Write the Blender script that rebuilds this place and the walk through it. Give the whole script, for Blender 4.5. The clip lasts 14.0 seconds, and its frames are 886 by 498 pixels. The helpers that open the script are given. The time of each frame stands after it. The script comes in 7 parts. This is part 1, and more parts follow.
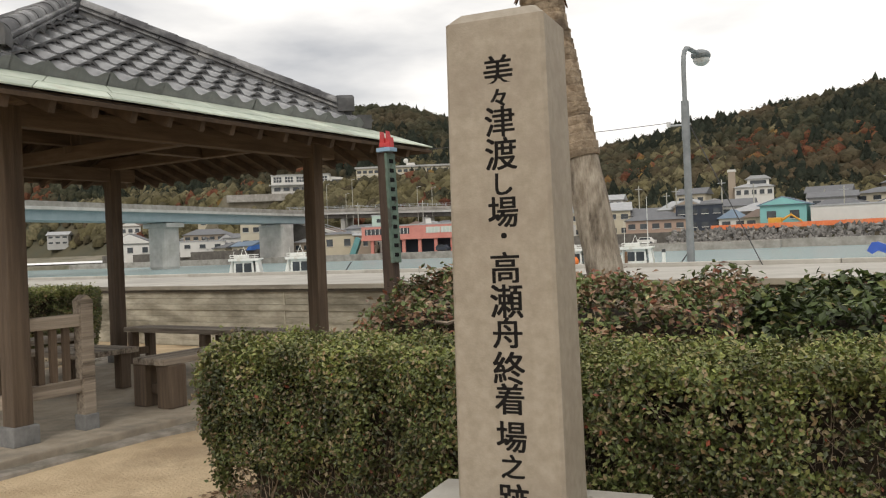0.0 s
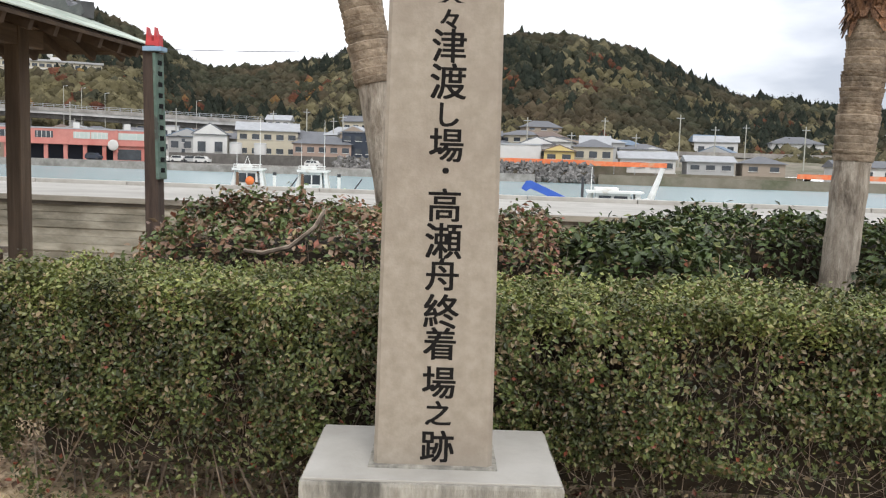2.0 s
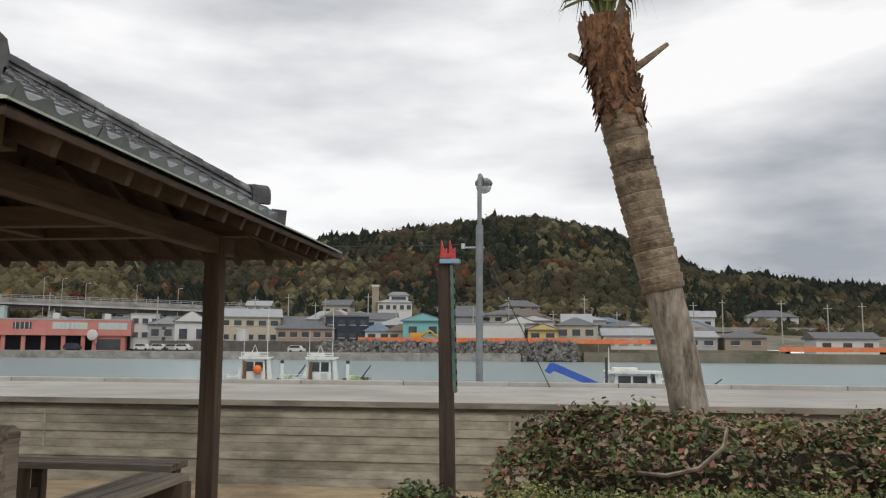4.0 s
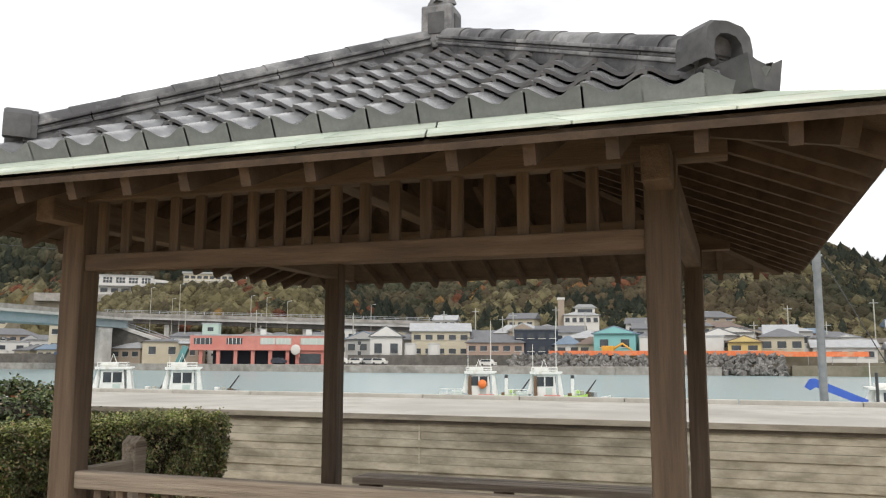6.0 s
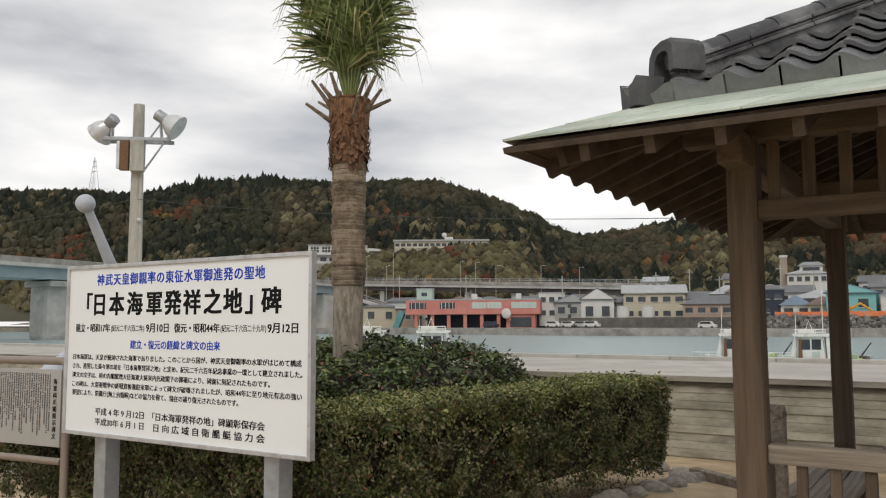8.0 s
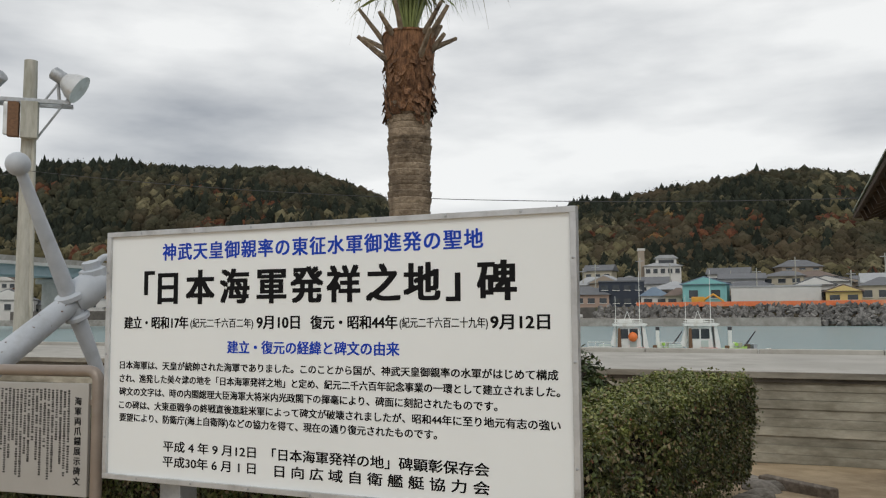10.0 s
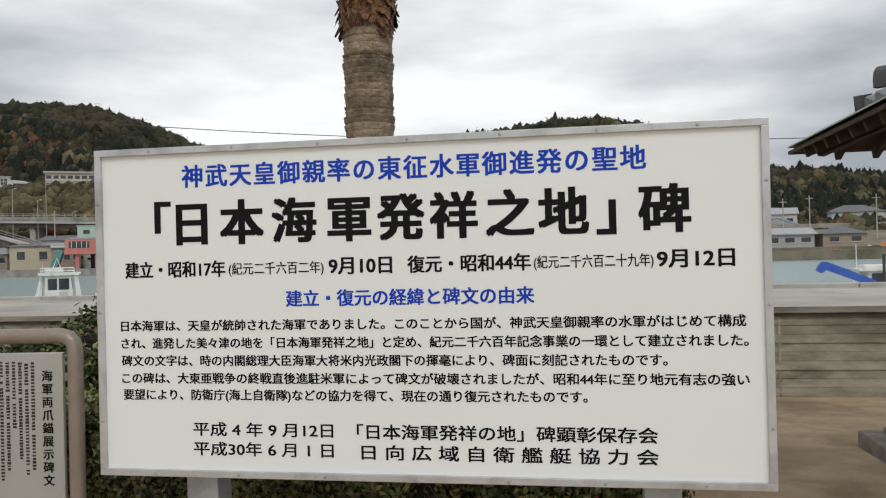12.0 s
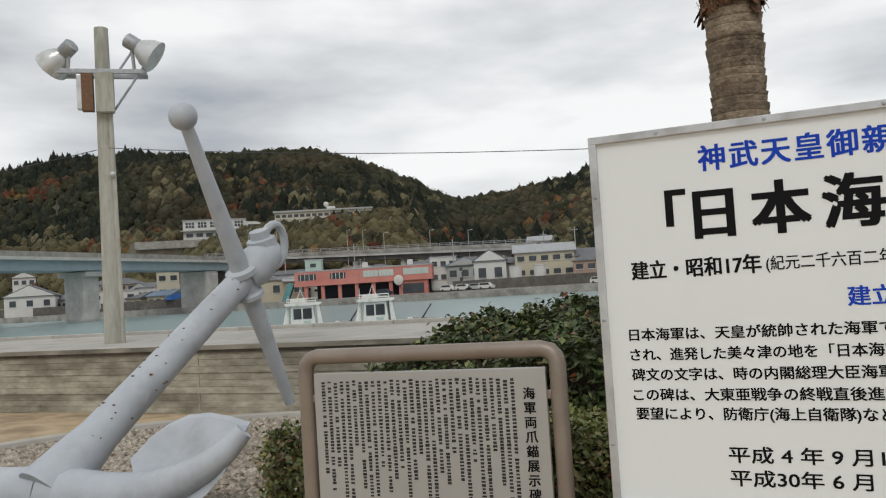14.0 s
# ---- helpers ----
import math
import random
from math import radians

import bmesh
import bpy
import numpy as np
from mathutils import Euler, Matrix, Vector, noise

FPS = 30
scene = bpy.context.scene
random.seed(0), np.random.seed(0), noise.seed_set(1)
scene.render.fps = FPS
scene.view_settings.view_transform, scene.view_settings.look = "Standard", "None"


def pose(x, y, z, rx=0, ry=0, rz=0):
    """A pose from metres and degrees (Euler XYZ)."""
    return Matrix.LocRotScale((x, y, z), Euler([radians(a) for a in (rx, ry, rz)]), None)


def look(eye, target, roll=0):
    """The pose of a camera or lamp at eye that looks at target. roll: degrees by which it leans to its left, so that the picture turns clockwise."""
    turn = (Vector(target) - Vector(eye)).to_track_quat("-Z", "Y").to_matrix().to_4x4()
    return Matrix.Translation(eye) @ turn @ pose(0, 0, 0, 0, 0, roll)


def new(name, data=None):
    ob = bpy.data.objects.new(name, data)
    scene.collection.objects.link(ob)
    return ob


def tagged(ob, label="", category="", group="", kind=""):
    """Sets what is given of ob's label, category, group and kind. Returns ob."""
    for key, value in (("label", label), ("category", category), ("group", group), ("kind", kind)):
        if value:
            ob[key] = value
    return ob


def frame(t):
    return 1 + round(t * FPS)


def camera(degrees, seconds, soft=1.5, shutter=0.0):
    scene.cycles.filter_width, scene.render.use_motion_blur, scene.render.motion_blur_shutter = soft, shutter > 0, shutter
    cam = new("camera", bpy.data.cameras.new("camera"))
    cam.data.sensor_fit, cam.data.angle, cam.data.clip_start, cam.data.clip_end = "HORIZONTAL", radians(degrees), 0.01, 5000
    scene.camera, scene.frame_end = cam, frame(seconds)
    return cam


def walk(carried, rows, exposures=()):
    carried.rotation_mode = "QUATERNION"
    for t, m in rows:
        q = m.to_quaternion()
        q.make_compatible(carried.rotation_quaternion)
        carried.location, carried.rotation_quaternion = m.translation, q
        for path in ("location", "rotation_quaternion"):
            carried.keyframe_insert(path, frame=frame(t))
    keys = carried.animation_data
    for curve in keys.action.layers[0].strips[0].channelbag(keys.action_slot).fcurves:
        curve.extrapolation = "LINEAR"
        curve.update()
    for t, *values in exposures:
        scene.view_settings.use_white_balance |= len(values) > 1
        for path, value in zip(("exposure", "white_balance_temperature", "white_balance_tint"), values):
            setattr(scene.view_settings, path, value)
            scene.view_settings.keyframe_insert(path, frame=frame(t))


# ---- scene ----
cam = camera(56.4, 14.0, 1.2)
PATH = [
    (0, (4.652, 0.508, 1.287), (3.597, 2.207, 1.281), -2.3),
    (0.5, (4.297, 0.566, 1.291), (3.529, 2.411, 1.22), -2.3),
    (1, (4.079, 0.589, 1.273), (3.532, 2.5, 1.055), -2.6),
    (1.5, (3.949, 0.483, 1.256), (3.56, 2.415, 0.914), -0.2),
    (2, (3.78, 0.411, 1.33), (3.482, 2.379, 1.129), 1.8),
    (2.5, (3.489, 0.41, 1.377), (3.305, 2.401, 1.423), 0.8),
    (3, (3.023, 0.369, 1.423), (2.941, 2.362, 1.577), -0.2),
    (5.5, (-0.498, 0.029, 1.507), (-1.098, 1.917, 1.779), 0.8),
    (6, (-1.073, 0.025, 1.525), (-1.724, 1.897, 1.789), 0.2),
    (6.5, (-1.734, -0.126, 1.517), (-2.546, 1.688, 1.743), -0.2),
    (7, (-2.43, -0.327, 1.507), (-3.408, 1.408, 1.684), -0.5),
    (7.5, (-3.136, -0.478, 1.504), (-4.185, 1.217, 1.67), -0.1),
    (8, (-3.803, -0.565, 1.503), (-4.882, 1.11, 1.68), -0.2),
    (10.5, (-6.795, 0.087, 1.512), (-7.477, 1.964, 1.628), -0.7),
    (11, (-7.215, 0.211, 1.498), (-7.791, 2.126, 1.536), -1.3),
    (11.5, (-7.496, 0.307, 1.506), (-7.914, 2.262, 1.534), -1.7),
    (12, (-7.668, 0.255, 1.506), (-8.016, 2.224, 1.518), -1.4),
    (12.5, (-7.728, 0.217, 1.509), (-8.079, 2.186, 1.527), -1.4),
    (13, (-7.874, 0.223, 1.478), (-8.269, 2.183, 1.518), -1.5),
    (13.5, (-8.261, 0.326, 1.456), (-8.825, 2.243, 1.514), -3.3),
    (14, (-8.839, 0.374, 1.462), (-9.654, 2.198, 1.552), -3.6),
]
EXPOSURES = [(0, 0.35, 6900, 10), (0.5, 0.4, 6950, 11), (1.0, 0.6, 6900, 12), (1.5, 1.08, 6250, 12), (2.0, 0.75, 6250, 11), (2.5, 0.0, 6400, 10), (3.0, -0.3, 6450, 10), (3.4, -0.2, 6450, 10), (5.3, 0.3, 6500, 10), (6.0, 0.65, 6600, 10),
             (6.5, 0.85, 6750, 10), (7.0, 0.5, 6750, 10), (7.5, 0.35, 6700, 10), (8.2, 0.0, 6600, 10), (10.3, -0.15, 6420, 8), (12.0, 0.0, 6420, 8), (14, -0.1, 6420, 8)]
SKY = 1.0
walk(cam, [(t, look(e, g, r)) for t, e, g, r in PATH], EXPOSURES)

# ---- light: an overcast afternoon ----
world = bpy.data.worlds.new("overcast_sky")
scene.world = world
world.use_nodes = True
wn, wl = world.node_tree.nodes, world.node_tree.links
wn.clear()
w_out = wn.new("ShaderNodeOutputWorld")
w_bg = wn.new("ShaderNodeBackground")
w_sky = wn.new("ShaderNodeTexSky")
w_sky.sky_type, w_sky.sun_disc = "NISHITA", False
w_sky.sun_elevation, w_sky.sun_rotation = radians(38), radians(150)
w_dim = wn.new("ShaderNodeMix")
w_dim.data_type, w_dim.blend_type = "RGBA", "MULTIPLY"
w_dim.inputs[0].default_value = 1.0
w_dim.inputs[7].default_value = (0.10, 0.10, 0.10, 1)
w_co = wn.new("ShaderNodeTexCoord")
w_map = wn.new("ShaderNodeMapping")
w_map.inputs["Scale"].default_value = (1.0, 1.0, 3.4)
w_map.inputs["Location"].default_value = (0.35, 0.1, 0.2)
w_n1 = wn.new("ShaderNodeTexNoise")
w_n1.inputs["Scale"].default_value, w_n1.inputs["Detail"].default_value, w_n1.inputs["Roughness"].default_value = 2.1, 7.0, 0.48
w_r1 = wn.new("ShaderNodeValToRGB")
w_r1.color_ramp.elements[0].position, w_r1.color_ramp.elements[1].position = 0.34, 0.60
w_r1.color_ramp.elements[0].color, w_r1.color_ramp.elements[1].color = (0.37, 0.39, 0.43, 1), (1.05, 1.04, 1.03, 1)
w_mix = wn.new("ShaderNodeMix")
w_mix.data_type = "RGBA"
w_mix.inputs[0].default_value = 0.94
wl.new(w_sky.outputs[0], w_dim.inputs[6])
wl.new(w_co.outputs["Generated"], w_map.inputs[0])
wl.new(w_map.outputs[0], w_n1.inputs["Vector"])
wl.new(w_n1.outputs["Fac"], w_r1.inputs[0])
wl.new(w_dim.outputs[2], w_mix.inputs[6])
wl.new(w_r1.outputs[0], w_mix.inputs[7])
wl.new(w_mix.outputs[2], w_bg.inputs[0])
w_bg.inputs[1].default_value = SKY
wl.new(w_bg.outputs[0], w_out.inputs[0])

sun_data = bpy.data.lights.new("sun", "SUN")
sun_data.energy, sun_data.angle, sun_data.color = 1.0, radians(25), (1.0, 0.96, 0.9)
sun = new("sun", sun_data)
sun.matrix_world = look((6, -14, 16), (0, 0, 0))

# ---- materials ----
MATS = {}


def mat(name, a, b, rough=0.8, scale=8.0, bump=0.3, bump_scale=60.0, metal=0.0, stretch=(1, 1, 1), dirt=None, dirt_scale=1.3,
        dirt_at=(0.5, 0.68), vary=0.0, spec=0.5, island=0.0, bump_dist=0.01):
    """A surface: two tones in fine grain, a third as large stains, bump, and a random shift from piece to piece."""
    m = bpy.data.materials.new(name)
    m.use_nodes = True
    n, l = m.node_tree.nodes, m.node_tree.links
    p = n["Principled BSDF"]
    p.inputs["Roughness"].default_value, p.inputs["Metallic"].default_value = rough, metal
    p.inputs["Specular IOR Level"].default_value = spec
    co, mp = n.new("ShaderNodeTexCoord"), n.new("ShaderNodeMapping")
    mp.inputs["Scale"].default_value = stretch
    l.new(co.outputs["Object"], mp.inputs[0])
    t = n.new("ShaderNodeTexNoise")
    t.inputs["Scale"].default_value, t.inputs["Detail"].default_value, t.inputs["Roughness"].default_value = scale, 6.0, 0.62
    l.new(mp.outputs[0], t.inputs["Vector"])
    r = n.new("ShaderNodeValToRGB")
    r.color_ramp.elements[0].position, r.color_ramp.elements[1].position = 0.34, 0.66
    r.color_ramp.elements[0].color, r.color_ramp.elements[1].color = (*a, 1), (*b, 1)
    l.new(t.outputs["Fac"], r.inputs[0])
    last = r.outputs[0]
    if dirt:
        t2 = n.new("ShaderNodeTexNoise")
        t2.inputs["Scale"].default_value, t2.inputs["Detail"].default_value, t2.inputs["Roughness"].default_value = dirt_scale, 8.0, 0.66
        l.new(mp.outputs[0], t2.inputs["Vector"])
        r2 = n.new("ShaderNodeValToRGB")
        r2.color_ramp.elements[0].position, r2.color_ramp.elements[1].position = dirt_at
        l.new(t2.outputs["Fac"], r2.inputs[0])
        mx = n.new("ShaderNodeMix")
        mx.data_type = "RGBA"
        l.new(r2.outputs[0], mx.inputs[0])
        l.new(last, mx.inputs[6])
        mx.inputs[7].default_value = (*dirt, 1)
        last = mx.outputs[2]
    if vary or island:
        hs = n.new("ShaderNodeHueSaturation")
        mr = n.new("ShaderNodeMapRange")
        mr.inputs[3].default_value, mr.inputs[4].default_value = 1 - (vary or island), 1 + (vary or island)
        if vary:
            l.new(n.new("ShaderNodeObjectInfo").outputs["Random"], mr.inputs[0])
        else:
            l.new(n.new("ShaderNodeNewGeometry").outputs["Random Per Island"], mr.inputs[0])
        l.new(mr.outputs[0], hs.inputs["Value"])
        l.new(last, hs.inputs["Color"])
        last = hs.outputs[0]
    l.new(last, p.inputs["Base Color"])
    if bump:
        t3 = n.new("ShaderNodeTexNoise")
        t3.inputs["Scale"].default_value, t3.inputs["Detail"].default_value = bump_scale, 4.0
        l.new(mp.outputs[0], t3.inputs["Vector"])
        bp = n.new("ShaderNodeBump")
        bp.inputs["Strength"].default_value, bp.inputs["Distance"].default_value = bump, bump_dist
        l.new(t3.outputs["Fac"], bp.inputs["Height"])
        l.new(bp.outputs[0], p.inputs["Normal"])
    MATS[name] = m
    return m


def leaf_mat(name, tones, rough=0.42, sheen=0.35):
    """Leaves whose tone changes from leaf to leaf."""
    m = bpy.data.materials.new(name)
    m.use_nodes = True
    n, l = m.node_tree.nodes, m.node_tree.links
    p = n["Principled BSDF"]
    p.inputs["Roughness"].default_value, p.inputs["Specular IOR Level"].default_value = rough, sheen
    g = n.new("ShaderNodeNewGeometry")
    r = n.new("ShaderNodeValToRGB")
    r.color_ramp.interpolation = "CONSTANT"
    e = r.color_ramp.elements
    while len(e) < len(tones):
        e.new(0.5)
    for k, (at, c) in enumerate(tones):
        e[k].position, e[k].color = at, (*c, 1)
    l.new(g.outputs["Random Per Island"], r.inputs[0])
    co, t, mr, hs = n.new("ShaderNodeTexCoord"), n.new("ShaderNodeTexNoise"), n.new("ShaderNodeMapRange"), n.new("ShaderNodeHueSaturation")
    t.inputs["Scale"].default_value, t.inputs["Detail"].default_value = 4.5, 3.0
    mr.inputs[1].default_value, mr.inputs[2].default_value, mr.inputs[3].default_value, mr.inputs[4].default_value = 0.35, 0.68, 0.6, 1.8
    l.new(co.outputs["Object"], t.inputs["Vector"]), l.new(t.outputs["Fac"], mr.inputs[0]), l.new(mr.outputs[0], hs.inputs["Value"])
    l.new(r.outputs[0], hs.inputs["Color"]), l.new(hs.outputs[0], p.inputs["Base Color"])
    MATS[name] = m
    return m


wood = mat("weathered_wood", (0.078, 0.053, 0.035), (0.140, 0.100, 0.067), 0.82, 5.0, 0.6, 40, stretch=(5.0, 5.0, 0.30), dirt=(0.052, 0.034, 0.022), dirt_scale=1.6, dirt_at=(0.52, 0.75), vary=0.14)
wood_x = mat("weathered_beam_wood", (0.082, 0.056, 0.037), (0.146, 0.104, 0.071), 0.82, 5.0, 0.5, 40, stretch=(0.35, 3.0, 3.0), dirt=(0.052, 0.034, 0.022), dirt_scale=1.6, dirt_at=(0.52, 0.75), vary=0.14)
wood_y = mat("weathered_side_wood", (0.082, 0.056, 0.037), (0.146, 0.104, 0.071), 0.82, 5.0, 0.5, 40, stretch=(3.0, 0.35, 3.0), dirt=(0.052, 0.034, 0.022), dirt_scale=1.6, dirt_at=(0.52, 0.75), vary=0.14)
# Darker copy of the wood: the shade under the roof is in its colour.
wood_shaded = mat("shaded_rafter_wood", (0.046, 0.030, 0.019), (0.085, 0.057, 0.037), 0.85, 5.0, 0.4, 40, stretch=(1.5, 1.5, 1.5), vary=0.15)
wood_grey = mat("bleached_rail_wood", (0.19, 0.155, 0.12), (0.36, 0.305, 0.245), 0.88, 6.0, 0.6, 45, stretch=(0.22, 6.0, 6.0), dirt=(0.075, 0.055, 0.038), dirt_scale=2.0, dirt_at=(0.52, 0.66), vary=0.12)
wood_grey_y = mat("bleached_cross_wood", (0.17, 0.135, 0.105), (0.33, 0.275, 0.22), 0.88, 6.0, 0.6, 45, stretch=(4.0, 0.4, 4.0), dirt=(0.12, 0.09, 0.065), dirt_scale=2.0, dirt_at=(0.55, 0.72), vary=0.12)
copper = mat("verdigris_copper", (0.34, 0.40, 0.33), (0.54, 0.59, 0.50), 0.62, 3.0, 0.12, 25, metal=0.1, dirt=(0.36, 0.31, 0.24), dirt_scale=1.9, dirt_at=(0.56, 0.78), vary=0.14)
tile_mat = mat("grey_roof_tile", (0.115, 0.118, 0.125), (0.21, 0.215, 0.22), 0.25, 6.0, 0.12, 50, spec=0.9, dirt=(0.055, 0.055, 0.058), dirt_scale=2.2, dirt_at=(0.55, 0.75), vary=0.22)
ridge_mat = mat("weathered_ridge_tile", (0.12, 0.125, 0.13), (0.28, 0.28, 0.28), 0.6, 4.0, 0.2, 40, dirt=(0.05, 0.05, 0.055), dirt_scale=2.6, dirt_at=(0.42, 0.58), vary=0.28)
dark_tile = mat("dark_end_tile", (0.05, 0.052, 0.055), (0.10, 0.10, 0.103), 0.7, 7.0, 0.2, 40, dirt=(0.10, 0.10, 0.10), dirt_scale=3.0, dirt_at=(0.58, 0.75))
stone_pale = mat("smooth_stone", (0.272, 0.236, 0.184), (0.345, 0.302, 0.244), 0.65, 26.0, 0.12, 140, dirt=(0.24, 0.20, 0.158), dirt_scale=2.4, dirt_at=(0.5, 0.72))
concrete_ped = mat("stained_pedestal", (0.26, 0.245, 0.205), (0.42, 0.40, 0.345), 0.92, 16.0, 0.5, 90, stretch=(3.2, 3.2, 0.75), dirt=(0.085, 0.082, 0.07), dirt_scale=1.9, dirt_at=(0.47, 0.66))
concrete_wall = mat("seawall_concrete", (0.25, 0.23, 0.178), (0.48, 0.447, 0.365), 0.92, 4.5, 0.4, 55, stretch=(0.5, 1, 1.4), dirt=(0.155, 0.14, 0.105), dirt_scale=1.3, dirt_at=(0.46, 0.66), vary=0.14)
lichen = mat("lichen_shadow_edge", (0.06, 0.054, 0.045), (0.13, 0.115, 0.095), 0.95, 2.5, 0.3, 40)
concrete_deck = mat("quay_concrete", (0.34, 0.322, 0.285), (0.47, 0.45, 0.41), 0.92, 2.0, 0.25, 50, dirt=(0.25, 0.235, 0.21), dirt_scale=0.5, dirt_at=(0.52, 0.72))
concrete_slab = mat("pavilion_slab_concrete", (0.25, 0.208, 0.158), (0.37, 0.32, 0.25), 0.92, 5.0, 0.3, 60, dirt=(0.16, 0.145, 0.125), dirt_scale=1.2, dirt_at=(0.5, 0.7))
plinth_mat = mat("grey_plinth_stone", (0.13, 0.13, 0.13), (0.22, 0.22, 0.215), 0.9, 10, 0.4, 80)
paint_white = mat("white_sign_enamel", (0.775, 0.80, 0.80), (0.80, 0.825, 0.825), 0.35, 1.2, 0.02, 30)
alu = mat("aluminium_edge", (0.50, 0.51, 0.52), (0.60, 0.61, 0.62), 0.45, 12, 0.05, 60, metal=0.6, dirt=(0.36, 0.36, 0.36), dirt_scale=4)
galv = mat("galvanised_post", (0.33, 0.35, 0.37), (0.45, 0.47, 0.49), 0.5, 9, 0.08, 60, metal=0.5, dirt=(0.28, 0.29, 0.30), dirt_scale=4)
blue_ink = mat("blue_lettering", (0.012, 0.05, 0.42), (0.016, 0.065, 0.48), 0.75, 3, 0, spec=0.15)
black_ink = mat("black_lettering", (0.008, 0.008, 0.009), (0.010, 0.010, 0.011), 0.8, 3, 0, spec=0.12)
grey_ink = mat("worn_grey_lettering", (0.03, 0.03, 0.03), (0.06, 0.06, 0.058), 0.8, 30, 0, spec=0.12)
brush_ink = mat("carved_black_ink", (0.010, 0.009, 0.009), (0.016, 0.015, 0.014), 0.9, 60, 0.2, 120, dirt=(0.07, 0.062, 0.055), dirt_scale=35, dirt_at=(0.66, 0.72), spec=0.1)
bronze = mat("bronze_frame_paint", (0.235, 0.19, 0.155), (0.285, 0.235, 0.195), 0.42, 7, 0.05, 60, metal=0.25, dirt=(0.33, 0.29, 0.25), dirt_scale=2.0, dirt_at=(0.55, 0.8))
plate = mat("grey_text_plate", (0.37, 0.36, 0.34), (0.43, 0.42, 0.40), 0.4, 2, 0.02, 30, metal=0.2)
anchor_paint = mat("pale_anchor_paint", (0.40, 0.43, 0.47), (0.48, 0.51, 0.55), 0.5, 3.0, 0.15, 30, dirt=(0.31, 0.32, 0.335), dirt_scale=1.7, dirt_at=(0.52, 0.75))
rust = mat("rust_spots", (0.13, 0.075, 0.045), (0.20, 0.11, 0.06), 0.9, 20, 0.3, 80)
bark = mat("palm_bark", (0.20, 0.165, 0.125), (0.42, 0.37, 0.30), 0.95, 9.0, 0.7, 35, stretch=(3, 3, 0.8), dirt=(0.10, 0.08, 0.06), dirt_scale=3.0, dirt_at=(0.5, 0.66), bump_dist=0.02)
bark_ring = mat("palm_ring_bark", (0.17, 0.125, 0.085), (0.36, 0.29, 0.21), 0.95, 14.0, 0.8, 40, dirt=(0.075, 0.055, 0.04), dirt_scale=4.0, dirt_at=(0.5, 0.66), vary=0.2, bump_dist=0.02)
fibre = mat("red_palm_fibre", (0.07, 0.034, 0.019), (0.26, 0.135, 0.068), 0.95, 18.0, 0.9, 50, stretch=(2, 2, 0.6), island=0.35, bump_dist=0.02)
frond = leaf_mat("palm_frond", [(0, (0.115, 0.145, 0.045)), (0.3, (0.165, 0.20, 0.07)), (0.6, (0.075, 0.10, 0.032)), (0.82, (0.28, 0.26, 0.12))], 0.5)
# Face leaves dimmed, top leaves lightened: overhead light is in their tones.
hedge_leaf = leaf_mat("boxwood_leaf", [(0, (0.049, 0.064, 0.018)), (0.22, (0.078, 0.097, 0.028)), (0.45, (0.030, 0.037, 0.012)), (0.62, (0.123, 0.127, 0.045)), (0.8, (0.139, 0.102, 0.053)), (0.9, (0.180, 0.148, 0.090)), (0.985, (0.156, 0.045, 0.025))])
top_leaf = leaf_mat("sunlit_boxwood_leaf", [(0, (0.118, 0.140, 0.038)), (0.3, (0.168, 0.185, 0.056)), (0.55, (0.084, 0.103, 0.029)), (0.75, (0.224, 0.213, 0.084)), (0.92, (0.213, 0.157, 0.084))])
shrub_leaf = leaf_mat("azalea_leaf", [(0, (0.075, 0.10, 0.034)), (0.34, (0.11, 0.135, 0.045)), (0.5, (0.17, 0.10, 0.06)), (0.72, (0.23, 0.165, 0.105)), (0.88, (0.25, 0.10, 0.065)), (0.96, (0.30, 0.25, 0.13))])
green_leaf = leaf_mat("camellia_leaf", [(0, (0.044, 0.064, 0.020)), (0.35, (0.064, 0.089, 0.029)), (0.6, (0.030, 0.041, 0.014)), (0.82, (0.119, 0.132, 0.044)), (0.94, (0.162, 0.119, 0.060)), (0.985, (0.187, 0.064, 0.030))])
twig = mat("grey_twigs", (0.13, 0.098, 0.072), (0.29, 0.235, 0.18), 0.95, 20, 0.2, 60, island=0.3)
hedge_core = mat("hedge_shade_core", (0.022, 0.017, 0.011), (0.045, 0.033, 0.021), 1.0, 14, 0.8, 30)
soil = mat("dry_lawn_soil", (0.40, 0.295, 0.18), (0.58, 0.45, 0.29), 0.97, 2.2, 0.7, 45, dirt=(0.29, 0.215, 0.135), dirt_scale=0.8, dirt_at=(0.5, 0.66), bump_dist=0.03)
litter = leaf_mat("fallen_leaves", [(0, (0.17, 0.115, 0.072)), (0.3, (0.24, 0.175, 0.115)), (0.62, (0.10, 0.065, 0.04)), (0.84, (0.26, 0.205, 0.14)), (0.95, (0.19, 0.06, 0.035))], 0.8, 0.2)
grass_mat = leaf_mat("winter_grass", [(0, (0.33, 0.25, 0.12)), (0.4, (0.24, 0.18, 0.085)), (0.7, (0.40, 0.32, 0.17)), (0.9, (0.12, 0.13, 0.04))], 0.8, 0.15)
gravel_mat = mat("river_gravel", (0.24, 0.20, 0.155), (0.46, 0.41, 0.34), 0.85, 9, 0.3, 60, island=0.4)
stone_mat = mat("edging_stone", (0.21, 0.185, 0.155), (0.36, 0.325, 0.28), 0.92, 7, 0.5, 45, dirt=(0.12, 0.11, 0.08), dirt_scale=2.5, vary=0.15)
steel_lamp = mat("grey_lamp_paint", (0.16, 0.18, 0.19), (0.23, 0.25, 0.26), 0.6, 6, 0.1, 50)
